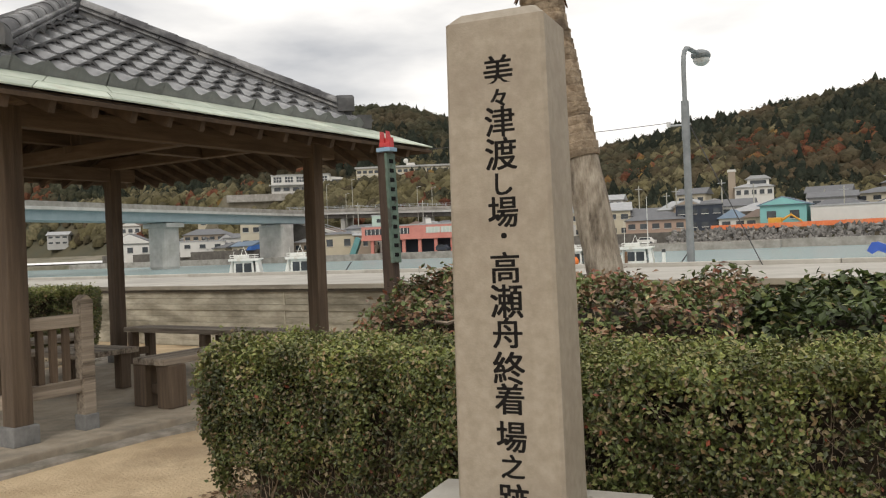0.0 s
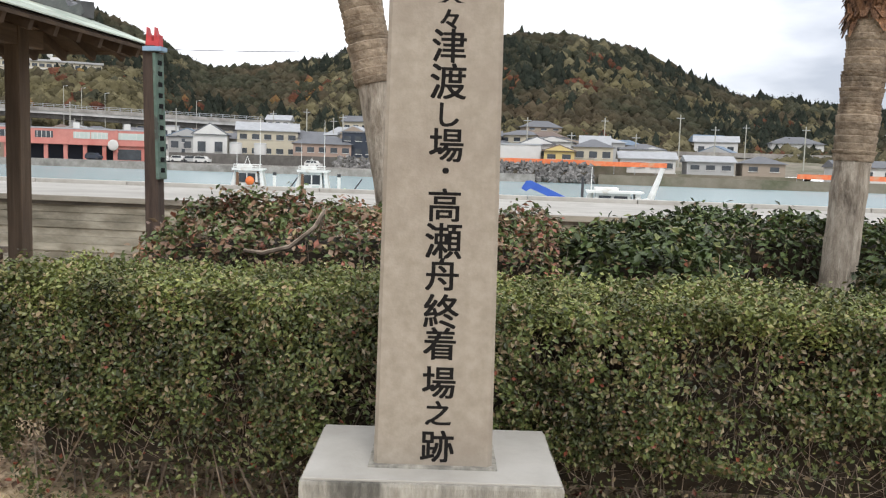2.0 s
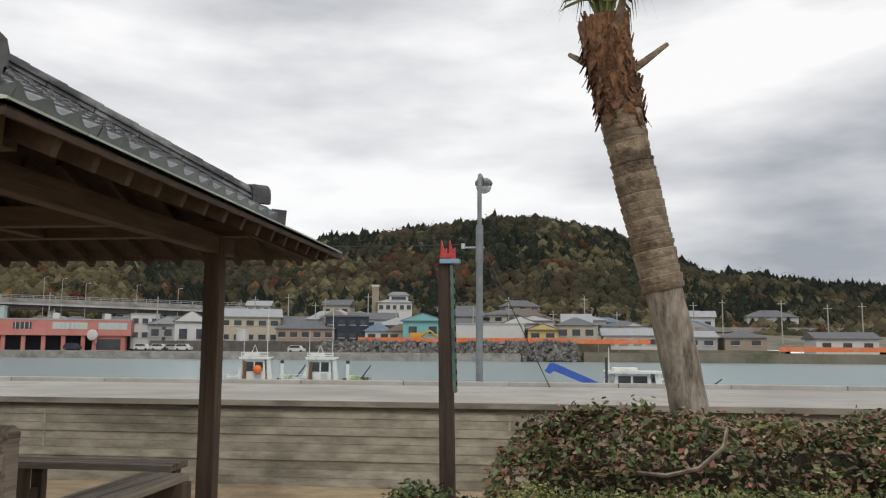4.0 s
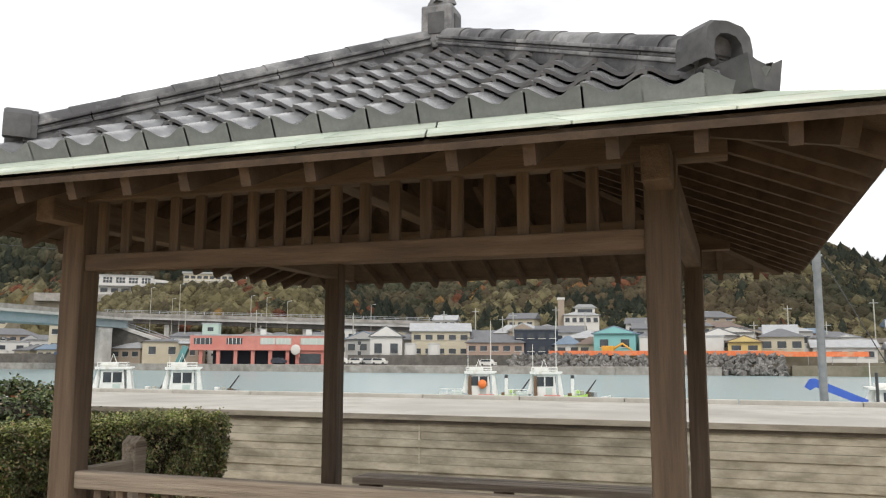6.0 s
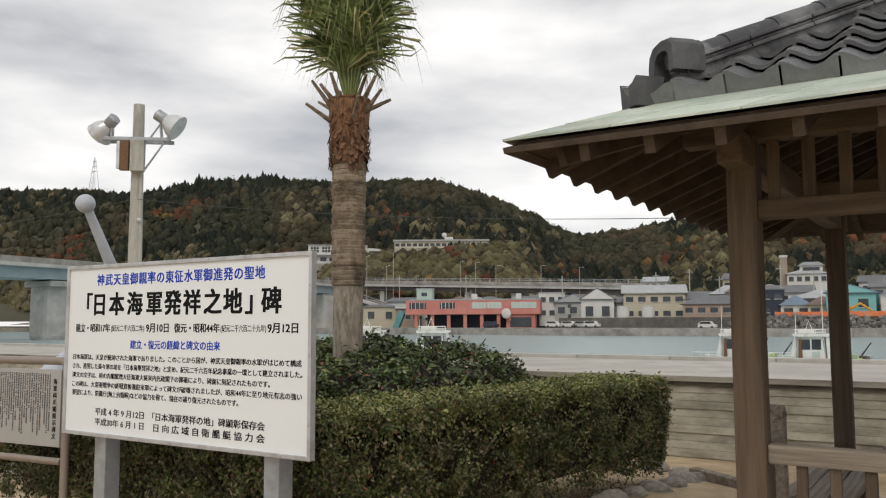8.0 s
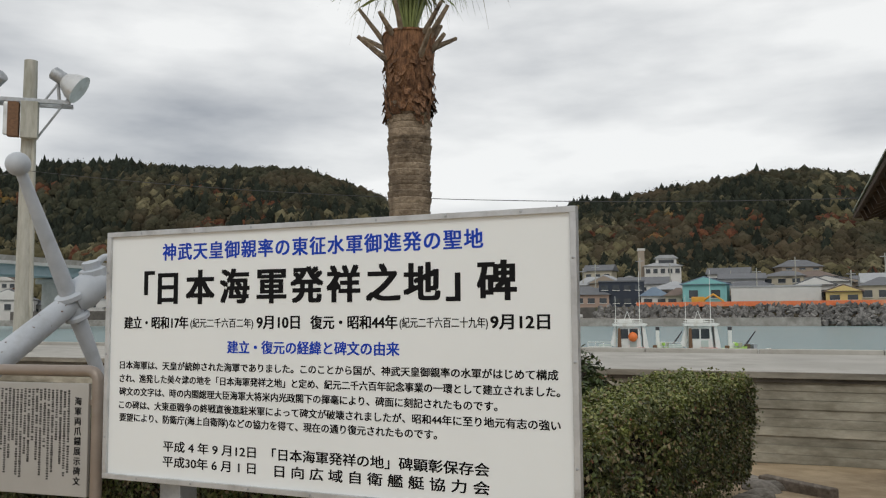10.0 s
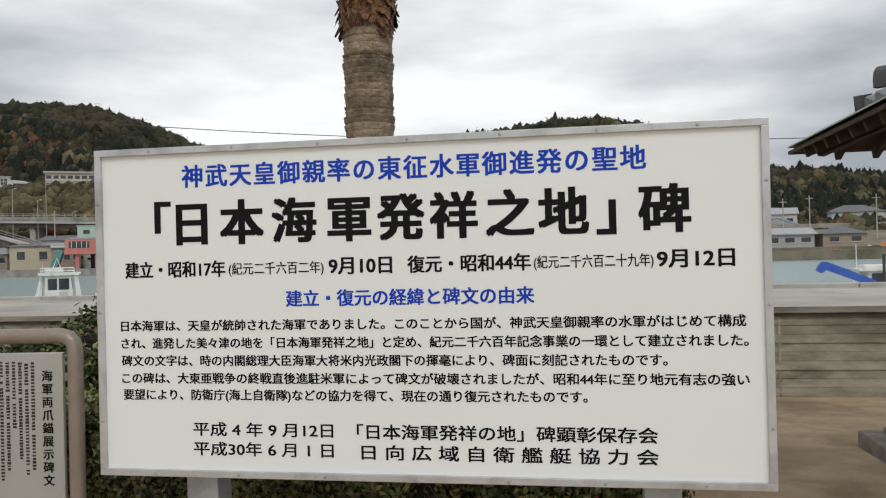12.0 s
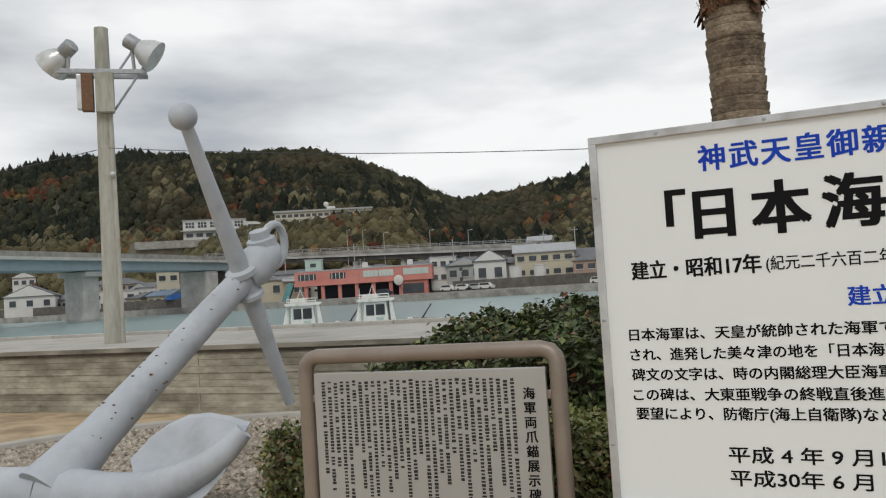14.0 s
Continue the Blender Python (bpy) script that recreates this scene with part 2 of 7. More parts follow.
pole_conc = mat("pole_concrete", (0.34, 0.335, 0.29), (0.46, 0.45, 0.40), 0.85, 5, 0.15, 60, stretch=(2, 2, 0.4), dirt=(0.27, 0.27, 0.22), dirt_scale=1.5)
lamp_shell = mat("white_lamp_shell", (0.52, 0.53, 0.53), (0.64, 0.65, 0.65), 0.28, 4, 0.03, 40, metal=0.4, dirt=(0.42, 0.40, 0.37), dirt_scale=3)
glassy = mat("lamp_glass", (0.50, 0.53, 0.53), (0.60, 0.62, 0.62), 0.12, 4, 0)
cable_mat = mat("black_cable", (0.03, 0.03, 0.032), (0.05, 0.05, 0.052), 0.6, 10, 0)
mark_wood = mat("dark_stake_wood", (0.035, 0.022, 0.016), (0.075, 0.05, 0.036), 0.8, 8, 0.4, 40, stretch=(4, 4, 0.4))
mark_green = mat("faded_green_board", (0.07, 0.12, 0.095), (0.13, 0.19, 0.155), 0.8, 12, 0.2, 60, dirt=(0.06, 0.07, 0.06), dirt_scale=9, dirt_at=(0.52, 0.6))
mark_red = mat("red_paint", (0.42, 0.03, 0.035), (0.52, 0.05, 0.05), 0.5, 8, 0.1, 50)
mark_blue = mat("pale_blue_paint", (0.20, 0.33, 0.47), (0.27, 0.40, 0.54), 0.6, 8, 0.1, 50)


# ---- geometry helpers ----
def box(bm, c, s, bevel=0.0, turn=None):
    """A box of size s round c, its edges rounded, turned by a matrix."""
    m = Matrix.Translation(c) @ (turn or Matrix.Identity(4)) @ Matrix.Diagonal((*s, 1))
    made = bmesh.ops.create_cube(bm, size=1.0, matrix=m)
    if bevel:
        edges = list({e for v in made["verts"] for e in v.link_edges})
        bmesh.ops.bevel(bm, geom=edges, offset=bevel, segments=2, profile=0.6, affect="EDGES", clamp_overlap=True)
    return bm


def rod(bm, a, b, ra, rb=None, seg=12):
    """A tapered round bar from a to b."""
    a, b = Vector(a), Vector(b)
    d = b - a
    m = Matrix.Translation((a + b) / 2) @ d.to_track_quat("Z", "Y").to_matrix().to_4x4()
    bmesh.ops.create_cone(bm, cap_ends=True, segments=seg, radius1=ra, radius2=ra if rb is None else rb, depth=d.length, matrix=m)
    return bm


def ball(bm, c, r, squash=(1, 1, 1), u=16, v=10):
    bmesh.ops.create_uvsphere(bm, u_segments=u, v_segments=v, radius=r, matrix=Matrix.Translation(c) @ Matrix.Diagonal((*squash, 1)))
    return bm


def tube(bm, pts, radii, seg=10, cap=True):
    """A round skin along points, with a radius at each."""
    pts = [Vector(p) for p in pts]
    rings, side = [], None
    for k, p in enumerate(pts):
        d = (pts[min(k + 1, len(pts) - 1)] - pts[max(k - 1, 0)]).normalized()
        if side is None:
            side = d.orthogonal().normalized()
        side = (side - d * side.dot(d)).normalized()
        up = d.cross(side)
        r = radii[k] if hasattr(radii, "__len__") else radii
        rings.append([bm.verts.new(p + r * (math.cos(6.28319 * j / seg) * side + math.sin(6.28319 * j / seg) * up)) for j in range(seg)])
    for a, b in zip(rings, rings[1:]):
        for j in range(seg):
            bm.faces.new((a[j], a[(j + 1) % seg], b[(j + 1) % seg], b[j]))
    if cap:
        bm.faces.new(rings[0][::-1])
        bm.faces.new(rings[-1])
    return bm


def prism(bm, outline, depth, m=None):
    """A flat outline in x and z, made thick along y, laid by a matrix."""
    m = m or Matrix.Identity(4)
    front = [bm.verts.new(m @ Vector((x, -depth / 2, z))) for x, z in outline]
    back = [bm.verts.new(m @ Vector((x, depth / 2, z))) for x, z in outline]
    bm.faces.new(front)
    bm.faces.new(back[::-1])
    k = len(outline)
    for j in range(k):
        bm.faces.new((front[(j + 1) % k], front[j], back[j], back[(j + 1) % k]))
    return bm


def mesh_of(bm, material, smooth=False):
    bmesh.ops.recalc_face_normals(bm, faces=bm.faces)
    me = bpy.data.meshes.new("mesh")
    bm.to_mesh(me)
    bm.free()
    me.materials.append(material)
    if smooth:
        for p in me.polygons:
            p.use_smooth = True
    return me


def sharp(me, degrees=35):
    me.set_sharp_from_angle(angle=radians(degrees))
    return me


def part(name, shape, material, parent, label="", smooth=False):
    """Links a bmesh, or a mesh, as one object under a thing or a part."""
    me = shape if isinstance(shape, bpy.types.Mesh) else mesh_of(shape, material, smooth)
    if smooth:
        sharp(me)
    ob = new(name, me)
    ob.parent = parent
    return tagged(ob, label)


def thing(name, label, category, at=(0, 0, 0), turn=0.0, group="", kind=""):
    ob = new(name)
    ob.empty_display_size = 0.1
    ob.matrix_world = pose(*at, 0, 0, turn)
    return tagged(ob, label, category, group, kind)


def solo(name, shape, material, label, category="", kind="", smooth=False, group=""):
    """A thing, or a piece of the setting, of one mesh."""
    me = shape if isinstance(shape, bpy.types.Mesh) else mesh_of(shape, material, smooth)
    if smooth:
        sharp(me)
    return tagged(new(name, me), label, category, group, kind)


def soup(verts, faces, material):
    me = bpy.data.meshes.new("mesh")
    me.from_pydata(verts, [], faces)
    me.materials.append(material)
    me.update()
    return me


rng = np.random.default_rng(7)


def leaves(points, normals, size, material, spread=0.7, long=1.7):
    """One small folded leaf at each point, facing about the normal."""
    k = len(points)
    nrm = normals + rng.normal(0, spread, (k, 3))
    nrm /= np.linalg.norm(nrm, axis=1)[:, None]
    a = np.cross(nrm, rng.normal(0, 1, (k, 3)))
    a /= np.linalg.norm(a, axis=1)[:, None]
    b = np.cross(nrm, a)
    s = (size * rng.uniform(0.6, 1.35, k))[:, None]
    v = np.stack([points - a * s * long / 2, points + b * s / 2 + nrm * s * 0.16, points + a * s * long / 2, points - b * s / 2 + nrm * s * 0.16], 1).reshape(-1, 3)
    f = np.arange(4 * k).reshape(-1, 4)
    f = np.concatenate([f[:, [0, 1, 2]], f[:, [0, 2, 3]]])
    return soup(v.tolist(), f.tolist(), material)


def ground_z(x, y):
    return -0.15 - 0.25 * min(1.0, max(0.0, (y - 4.6) / 6.7))


GLYPHS = {}


def lettering(name, text, size, at, parent, material, width=None, depth=0.002, bold=0.0):
    """Words cut out of a thin sheet; at: the left end of the base line, or the top of a column, in the parent's own x and z."""
    def mesh_for(s):
        cu = bpy.data.curves.new("words", "FONT")
        cu.body, cu.size, cu.extrude = s, size, depth
        cu.resolution_u = 3
        ob = new("words", cu)
        bpy.context.view_layer.update()
        me = bpy.data.meshes.new_from_object(ob.evaluated_get(bpy.context.evaluated_depsgraph_get()))
        bpy.data.objects.remove(ob)
        return me
    me = mesh_for(text)
    co = np.array([v.co for v in me.vertices])
    if len(co) and width:
        k = width / (co[:, 0].max() - co[:, 0].min())
        x0 = co[:, 0].min()
        for v in me.vertices:
            v.co.x = (v.co.x - x0) * k
    if bold:
        bm = bmesh.new()
        for dx, dz in ((-1, -0.6), (1, -0.6), (-1, 0.6), (1, 0.6), (0, 0)):
            k0 = len(bm.verts)
            bm.from_mesh(me)
            bm.verts.ensure_lookup_table()
            for v in bm.verts[k0:]:
                v.co += Vector((dx * bold, dz * bold, 0.00004 * (dx + 2 * dz)))
        bm.to_mesh(me)
        bm.free()
    me.transform(Matrix.Translation(at) @ Matrix.Rotation(radians(90), 4, "X"))
    me.materials.append(material)
    return part(name, me, material, parent)

# ---- the ground, the seawall and the quay ----
WALL_Y, DECK_Z, CURB_Y, WATER_Z = 11.3, 0.74, 16.0, -1.3


def ground_sheet():
    xs = [-400, -120, -60, -40] + [-30 + 0.4 * k for k in range(112)] + [18, 24, 40, 80, 200, 400]
    ys = [-200, -60, -20, -10] + [-6 + 0.35 * k for k in range(50)] + [11.6]
    v, f = [], []
    for y in ys:
        for x in xs:
            near = -30 < x < 16 and -6 < y < 11.2
            bumpy = 0.018 * noise.noise((x * 1.3, y * 1.3, 0)) + 0.03 * noise.noise((x * 0.4, y * 0.4, 3)) if near else 0
            v.append((x, y, ground_z(x, y) + bumpy))
    k = len(xs)
    for j in range(len(ys) - 1):
        for i in range(k - 1):
            f.append((j * k + i, j * k + i + 1, (j + 1) * k + i + 1, (j + 1) * k + i))
    me = soup(v, f, soil)
    for p in me.polygons:
        p.use_smooth = True
    return solo("ground", me, soil, "bare brown earth with dry winter grass", "ground", "structure")


ground_sheet()

wall = solo("seawall", box(bmesh.new(), (-30, WALL_Y + 0.32, -0.15), (260, 0.6, 1.5)), concrete_wall, "grey board-marked concrete seawall with dark stains", "seawall", "structure")
for k in range(11):
    z = 0.555 - 0.112 * k
    part("board_course", box(bmesh.new(), (-30 + 0.7 * k, WALL_Y + 0.010 * math.sin(k * 2.3) - 0.004, z), (260, 0.05, 0.109), 0.004), concrete_wall, wall)
for x in (-24.6, -18.3, -11.8, -5.33, 1.2, 7.7):
    ob = part("wall_joint", box(bmesh.new(), (0, 0, 0), (0.03, 0.05, 1.24)), concrete_wall, wall)
    ob.matrix_world = pose(x, WALL_Y - 0.012, 0.0)
nose_mat = mat("weathered_coping_edge", (0.20, 0.18, 0.145), (0.33, 0.305, 0.255), 0.95, 2.2, 0.3, 45, stretch=(0.5, 1, 2), dirt=(0.10, 0.09, 0.072), dirt_scale=1.2, dirt_at=(0.45, 0.65))
part("coping_nose", box(bmesh.new(), (-30, WALL_Y - 0.085, DECK_Z - 0.041), (260, 0.03, 0.078), 0.006), nose_mat, wall, "stained coping edge")
# Lichen strip that also paints the shadow line beneath the overhanging nose.
part("drip_edge", box(bmesh.new(), (-30, WALL_Y - 0.035, DECK_Z - 0.106), (260, 0.05, 0.048)), lichen, wall, "lichen-stained drip edge with the nose shadow painted in")
bm = box(bmesh.new(), (-30, WALL_Y + 2.3, DECK_Z - 0.04), (260, 4.75, 0.08), 0.015)
solo("seawall_coping", bm, concrete_deck, "pale concrete seawall top with an overhanging nose", "coping", "structure")
bm = box(bmesh.new(), (-30, CURB_Y + 0.15, -0.9), (260, 0.34, 3.24))
solo("quay_wall", bm, concrete_deck, "pale concrete quay edge above the water", "quay", "structure")
curb_me = mesh_of(box(bmesh.new(), (0, 0, 0), (1.985, 0.22, 0.12), 0.015), concrete_deck)
curb = thing("quay_curb", "pale concrete kerb blocks along the quay edge", "kerb", (0, CURB_Y - 0.05, DECK_Z + 0.02), kind="structure")
for k in range(-30, 14):
    ob = part("kerb_block", curb_me, concrete_deck, curb)
    ob.location = (k * 2.0, 0, 0)

water_mat = bpy.data.materials.new("river_water")
water_mat.use_nodes = True
n, l = water_mat.node_tree.nodes, water_mat.node_tree.links
p = n["Principled BSDF"]
p.inputs["Base Color"].default_value = (0.26, 0.355, 0.36, 1)
p.inputs["Roughness"].default_value, p.inputs["IOR"].default_value = 0.24, 1.33
co, mp, t = n.new("ShaderNodeTexCoord"), n.new("ShaderNodeMapping"), n.new("ShaderNodeTexNoise")
mp.inputs["Scale"].default_value = (0.25, 0.9, 1)
t.inputs["Scale"].default_value, t.inputs["Detail"].default_value = 1.6, 5.0
bp = n.new("ShaderNodeBump")
bp.inputs["Strength"].default_value, bp.inputs["Distance"].default_value = 0.6, 0.12
l.new(co.outputs["Object"], mp.inputs[0]), l.new(mp.outputs[0], t.inputs["Vector"]), l.new(t.outputs["Fac"], bp.inputs["Height"]), l.new(bp.outputs[0], p.inputs["Normal"])
water = soup([(-900, 16.2, WATER_Z), (900, 16.2, WATER_Z), (900, 175, WATER_Z), (-900, 175, WATER_Z)], [(0, 1, 2, 3)], water_mat)
solo("river", water, water_mat, "pale blue-green river water with faint ripples", "water", "structure")

# ---- the stone marker pillar on its pedestal ----
def pillar():
    b = thing("pedestal", "stained grey concrete block under the stone pillar", "pedestal", (3.372, 3.03, -0.17), 8.5)
    bm = box(bmesh.new(), (0, 0, 0.275), (0.80, 0.53, 0.55), 0.012)
    part("block", bm, concrete_ped, b)
    part("top_face", box(bmesh.new(), (0, 0, 0.553), (0.782, 0.512, 0.008), 0.003), concrete_deck, b, "pale weathered top face")
    part("mortar_bed", box(bmesh.new(), (0, 0, 0.558), (0.405, 0.315, 0.014), 0.005), concrete_ped, b, "thin mortar bed round the pillar foot")
    t = thing("stone_pillar", "square pale stone pillar with black brush characters", "monument", (3.372, 3.03, 0.384), 8.5)
    H, w0, w1, d0, d1 = 1.675, 0.186, 0.168, 0.142, 0.13
    bm = bmesh.new()
    rows = [(0, w0, d0), (H - 0.035, w1 + 0.002, d1 + 0.002), (H - 0.006, w1 - 0.028, d1 - 0.028), (H, w1 - 0.036, d1 - 0.036)]
    rings = []
    for z, w, d in rows:
        c = min(0.012, w * 0.08)
        rings.append([bm.verts.new((sx * x, sy * y, z)) for sx, sy, x, y in ((-1, -1, w - c, d), (1, -1, w - c, d), (1, -1, w, d - c), (1, 1, w, d - c), (1, 1, w - c, d), (-1, 1, w - c, d), (-1, 1, w, d - c), (-1, -1, w, d - c))])
    for a, c in zip(rings, rings[1:]):
        for j in range(8):
            bm.faces.new((a[j], a[(j + 1) % 8], c[(j + 1) % 8], c[j]))
    bm.faces.new(rings[-1])
    bm.faces.new(rings[0][::-1])
    part("shaft", bm, stone_pale, t)
    # one column of characters, top to bottom
    column = (("美", 1.465, .116), ("々", 1.378, .075), ("津", 1.300, .116), ("渡", 1.195, .122), ("し", 1.098, .09), ("場", 1.006, .116), ("・", .929, .08), ("高", .824, .116),
              ("瀬", .715, .126), ("舟", .612, .116), ("終", .497, .122), ("着", .396, .116), ("場", .274, .116), ("之", .176, .09), ("跡", .070, .116))
    for s, z, size in column:
        y = -(d0 + (d1 - d0) * z / H) - 0.0005
        size *= 0.93
        lettering("character", s, size, (-size * 0.5 + 0.012, y, z - 0.36 * size), t, brush_ink, depth=0.0012, bold=0.002)
    for k in range(11):
        z = 0.62 - k * 0.052
        bm = box(bmesh.new(), (-(w0 + (w1 - w0) * z / H) - 0.0005, 0.02, z + 0.35), (0.002, 0.020, 0.014 + 0.006 * (k % 3)))
        part("side_mark", bm, brush_ink, t)


pillar()

# ---- hedges and shrubs ----
def hedge(name, label, base, length, depth, height, turn, leaf, size, density, wob=0.05, ends=0.16, core_in=0.12, twigs=260, gap=0.2, under=0.16):
    """A clipped hedge: a dark core for its inner shade, twigs and small leaves over its faces. base: the middle of its
    foot; turn: degrees.
    """
    t = thing(name, label, "hedge", base, turn)

    def surf(u, v):
        return wob * (0.9 * noise.noise((u * 0.9 + base[0], v * 1.1, base[1])) + 0.8 * noise.noise((u * 2.4 + base[0], v * 2.4, base[1])) + 1.1 * noise.noise((u * 7 + base[0], v * 7, base[1] + 4)))

    def thin(u, v):
        """Where the growth is sparse: old bare patches, and all along the foot."""
        return noise.noise((u * 1.5 + base[0], v * 1.9, base[1] + 30)) + 0.7 * noise.noise((u * 5 + base[0], v * 5, base[1] + 40))
    n_top, n_front, n_end = int(density * length * depth * 1.3), int(density * length * height), int(density * depth * height)
    P, N = [], []
    for count, kind in ((n_top, "t"), (n_front, "f"), (n_front // 2, "b"), (n_end, "l"), (n_end, "r")):
        u, v, dice = rng.uniform(-0.5, 0.5, count), rng.uniform(0, 1, count), rng.uniform(0, 1, count)
        for a, c, r in zip(u, v, dice):
            if kind != "t":
                run = a * length if kind in "fb" else a * depth + 40
                foot = gap + 0.16 * noise.noise((run * 1.7, 1.7, base[0])) + 0.08 * noise.noise((run * 6, 2.7, base[0]))
                if c < foot and r < 0.93 or thin(run, c * height) < -0.2 and r < 0.8:
                    continue
            inset = under * (max(0.0, 0.62 - c) / 0.62) ** 1.5
            if kind == "t":
                x, y = a * length, (c - 0.5) * depth
                edge = max(0.0, abs(x) - length / 2 + ends) / ends
                edge2 = max(0.0, abs(y) - depth / 2 + 0.1) / 0.1
                q, w = (x, y, height + 0.6 * surf(x, y) - 0.10 * edge ** 2 - 0.05 * edge2 ** 2), (0, 0, 1)
            elif kind in "fb":
                s = -1 if kind == "f" else 1
                x = a * length
                edge = max(0.0, abs(x) - length / 2 + ends) / ends
                q, w = (x * (1 - 0.25 * inset * edge), s * (depth / 2 - inset - 0.10 * edge ** 2 - 0.05 * max(0, c - 0.9) / 0.1 + surf(x, c * height + 9)), c * height), (0, s, 0.25)
            else:
                s = -1 if kind == "l" else 1
                y = a * depth
                q, w = (s * (length / 2 - inset * 1.3 + surf(y, c * height + 20) - 0.05 * max(0, c - 0.88) / 0.12 - ends * (2 * abs(a)) ** 4 * 0.8), y, c * height), (s, 0, 0.25)
            P.append(q)
            N.append(w)
    P, N = np.array(P), np.array(N, float)
    P = P + N * rng.normal(-0.02, 0.032, len(P))[:, None]
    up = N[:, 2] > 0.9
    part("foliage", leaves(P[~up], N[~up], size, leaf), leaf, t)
    part("top_growth", leaves(P[up], N[up], size, top_leaf), top_leaf, t, "clipped top growth, lightened as if lit from above")
    # Near-black block stands in for the shade between the leaves.
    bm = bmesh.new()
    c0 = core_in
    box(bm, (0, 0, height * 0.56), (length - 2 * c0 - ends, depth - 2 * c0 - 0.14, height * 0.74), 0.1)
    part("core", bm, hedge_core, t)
    verts, faces = [], []
    for k in range(twigs):
        x, y = rng.uniform(-0.49, 0.49) * length, rng.uniform(-0.42, 0.42) * depth
        x, y = x * (1 - ends / length), y
        if k % 3:
            s = -1 if rng.uniform() < 0.75 else 1
            a = np.array((x, s * depth * 0.30, rng.uniform(0.2, 0.8) * height))
            b = np.array((x + rng.normal(0, 0.10), s * (depth * 0.5 - under * max(0.0, 0.6 - a[2] / height) + rng.uniform(-0.05, 0.03)), a[2] + rng.uniform(-0.02, 0.24)))
            r = rng.uniform(0.0014, 0.0032)
        else:
            a = np.array((x, y * 0.45, -0.02))
            b = np.array((x + rng.normal(0, 0.22), y * 0.8 + rng.normal(0, 0.1), height * rng.uniform(0.3, 0.6)))
            if k % 5 or noise.noise((x * 3.0, base[0], 3)) < -0.1:
                continue
            r = rng.uniform(0.0025, 0.008)
        b[2] = min(b[2], height)
        o = len(verts)
        for e, q in ((a, r), (b, r * 0.5)):
            for j in range(3):
                verts.append((e[0] + q * math.cos(2.1 * j), e[1] + q * math.sin(2.1 * j), e[2]))
        faces += [(o + j, o + (j + 1) % 3, o + 3 + (j + 1) % 3, o + 3 + j) for j in range(3)]
    tagged(part("underwood", soup(verts, faces, twig), twig, t), kind="stuff")
    return t


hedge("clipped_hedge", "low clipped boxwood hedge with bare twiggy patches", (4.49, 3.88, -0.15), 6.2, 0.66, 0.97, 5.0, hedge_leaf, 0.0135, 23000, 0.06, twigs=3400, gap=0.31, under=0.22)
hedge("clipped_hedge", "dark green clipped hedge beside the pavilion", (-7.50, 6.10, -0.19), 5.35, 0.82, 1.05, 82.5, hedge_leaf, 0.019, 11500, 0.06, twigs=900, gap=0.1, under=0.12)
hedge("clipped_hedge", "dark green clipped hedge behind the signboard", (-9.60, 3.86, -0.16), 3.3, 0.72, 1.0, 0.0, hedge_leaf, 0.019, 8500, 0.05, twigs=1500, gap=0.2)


def shrub(name, label, base, length, depth, height, turn, leaf, size, count, wob=0.2, lean=0.0):
    """A loose shrub bed: twigs from the ground, leaves in a ragged mound."""
    t = thing(name, label, "shrub", base, turn)
    P, N = [], []
    while len(P) < count:
        x, y, h = rng.uniform(-0.5, 0.5), rng.uniform(-0.5, 0.5), rng.uniform(0.18, 1)
        r = rng.uniform()
        if r < 0.55:
            h = 1.0
        elif r < 0.88:
            y = -0.5 if rng.uniform() < 0.7 else 0.5
        else:
            x = -0.5 if rng.uniform() < 0.5 else 0.5
        top = 1 + wob * (noise.noise((x * length * 1.8, y * depth * 1.8, base[0])) + 0.7 * noise.noise((x * length * 5, y * depth * 5, base[0] + 7)))
        round_off = 1 - 0.16 * (2 * abs(y)) ** 3 - 0.18 * (2 * abs(x)) ** 8
        z = height * h * top * (round_off if h > 0.9 else 0.9)
        px = x * length + 0.1 * noise.noise((z * 4, y * 3, 5)) + lean * z
        P.append((px, y * depth * (0.8 + 0.25 * h) + 0.06 * noise.noise((x * length * 4, z * 4, 9)), z))
        N.append((0.3 * (2 * x), 1.2 * (2 * y) if h < 0.95 else 0.3 * y, 0.4 + h))
    P, N = np.array(P), np.array(N, float)
    P += rng.normal(0, 0.03, P.shape)
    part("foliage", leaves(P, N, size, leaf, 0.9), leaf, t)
    # The mound's inner shade is a near-black block too.
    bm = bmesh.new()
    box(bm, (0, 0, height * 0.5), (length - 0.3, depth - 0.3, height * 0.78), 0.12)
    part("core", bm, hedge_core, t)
    verts, faces = [], []
    for k in range(int(length * 130)):
        a = np.array((rng.uniform(-0.46, 0.46) * length, rng.uniform(-0.44, 0.44) * depth, -0.02))
        b = a + np.array((rng.normal(0, 0.16), rng.normal(0, 0.12) - (0.1 if a[1] < 0 else -0.1), height * rng.uniform(0.55, 0.98)))
        b[1] = max(-0.5 * depth, min(0.5 * depth, b[1]))
        r = rng.uniform(0.0025, 0.006)
        mid = (a + b) / 2 + rng.normal(0, 0.04, 3)
        o = len(verts)
        for e, q in ((a, r), (mid, r * 0.8), (b, r * 0.4)):
            for j in range(3):
                verts.append((e[0] + q * math.cos(2.1 * j), e[1] + q * math.sin(2.1 * j), e[2]))
        for lv in (0, 3):
            faces += [(o + lv + j, o + lv + (j + 1) % 3, o + lv + 3 + (j + 1) % 3, o + lv + 3 + j) for j in range(3)]
    tagged(part("underwood", soup(verts, faces, twig), twig, t), kind="stuff")
    return t


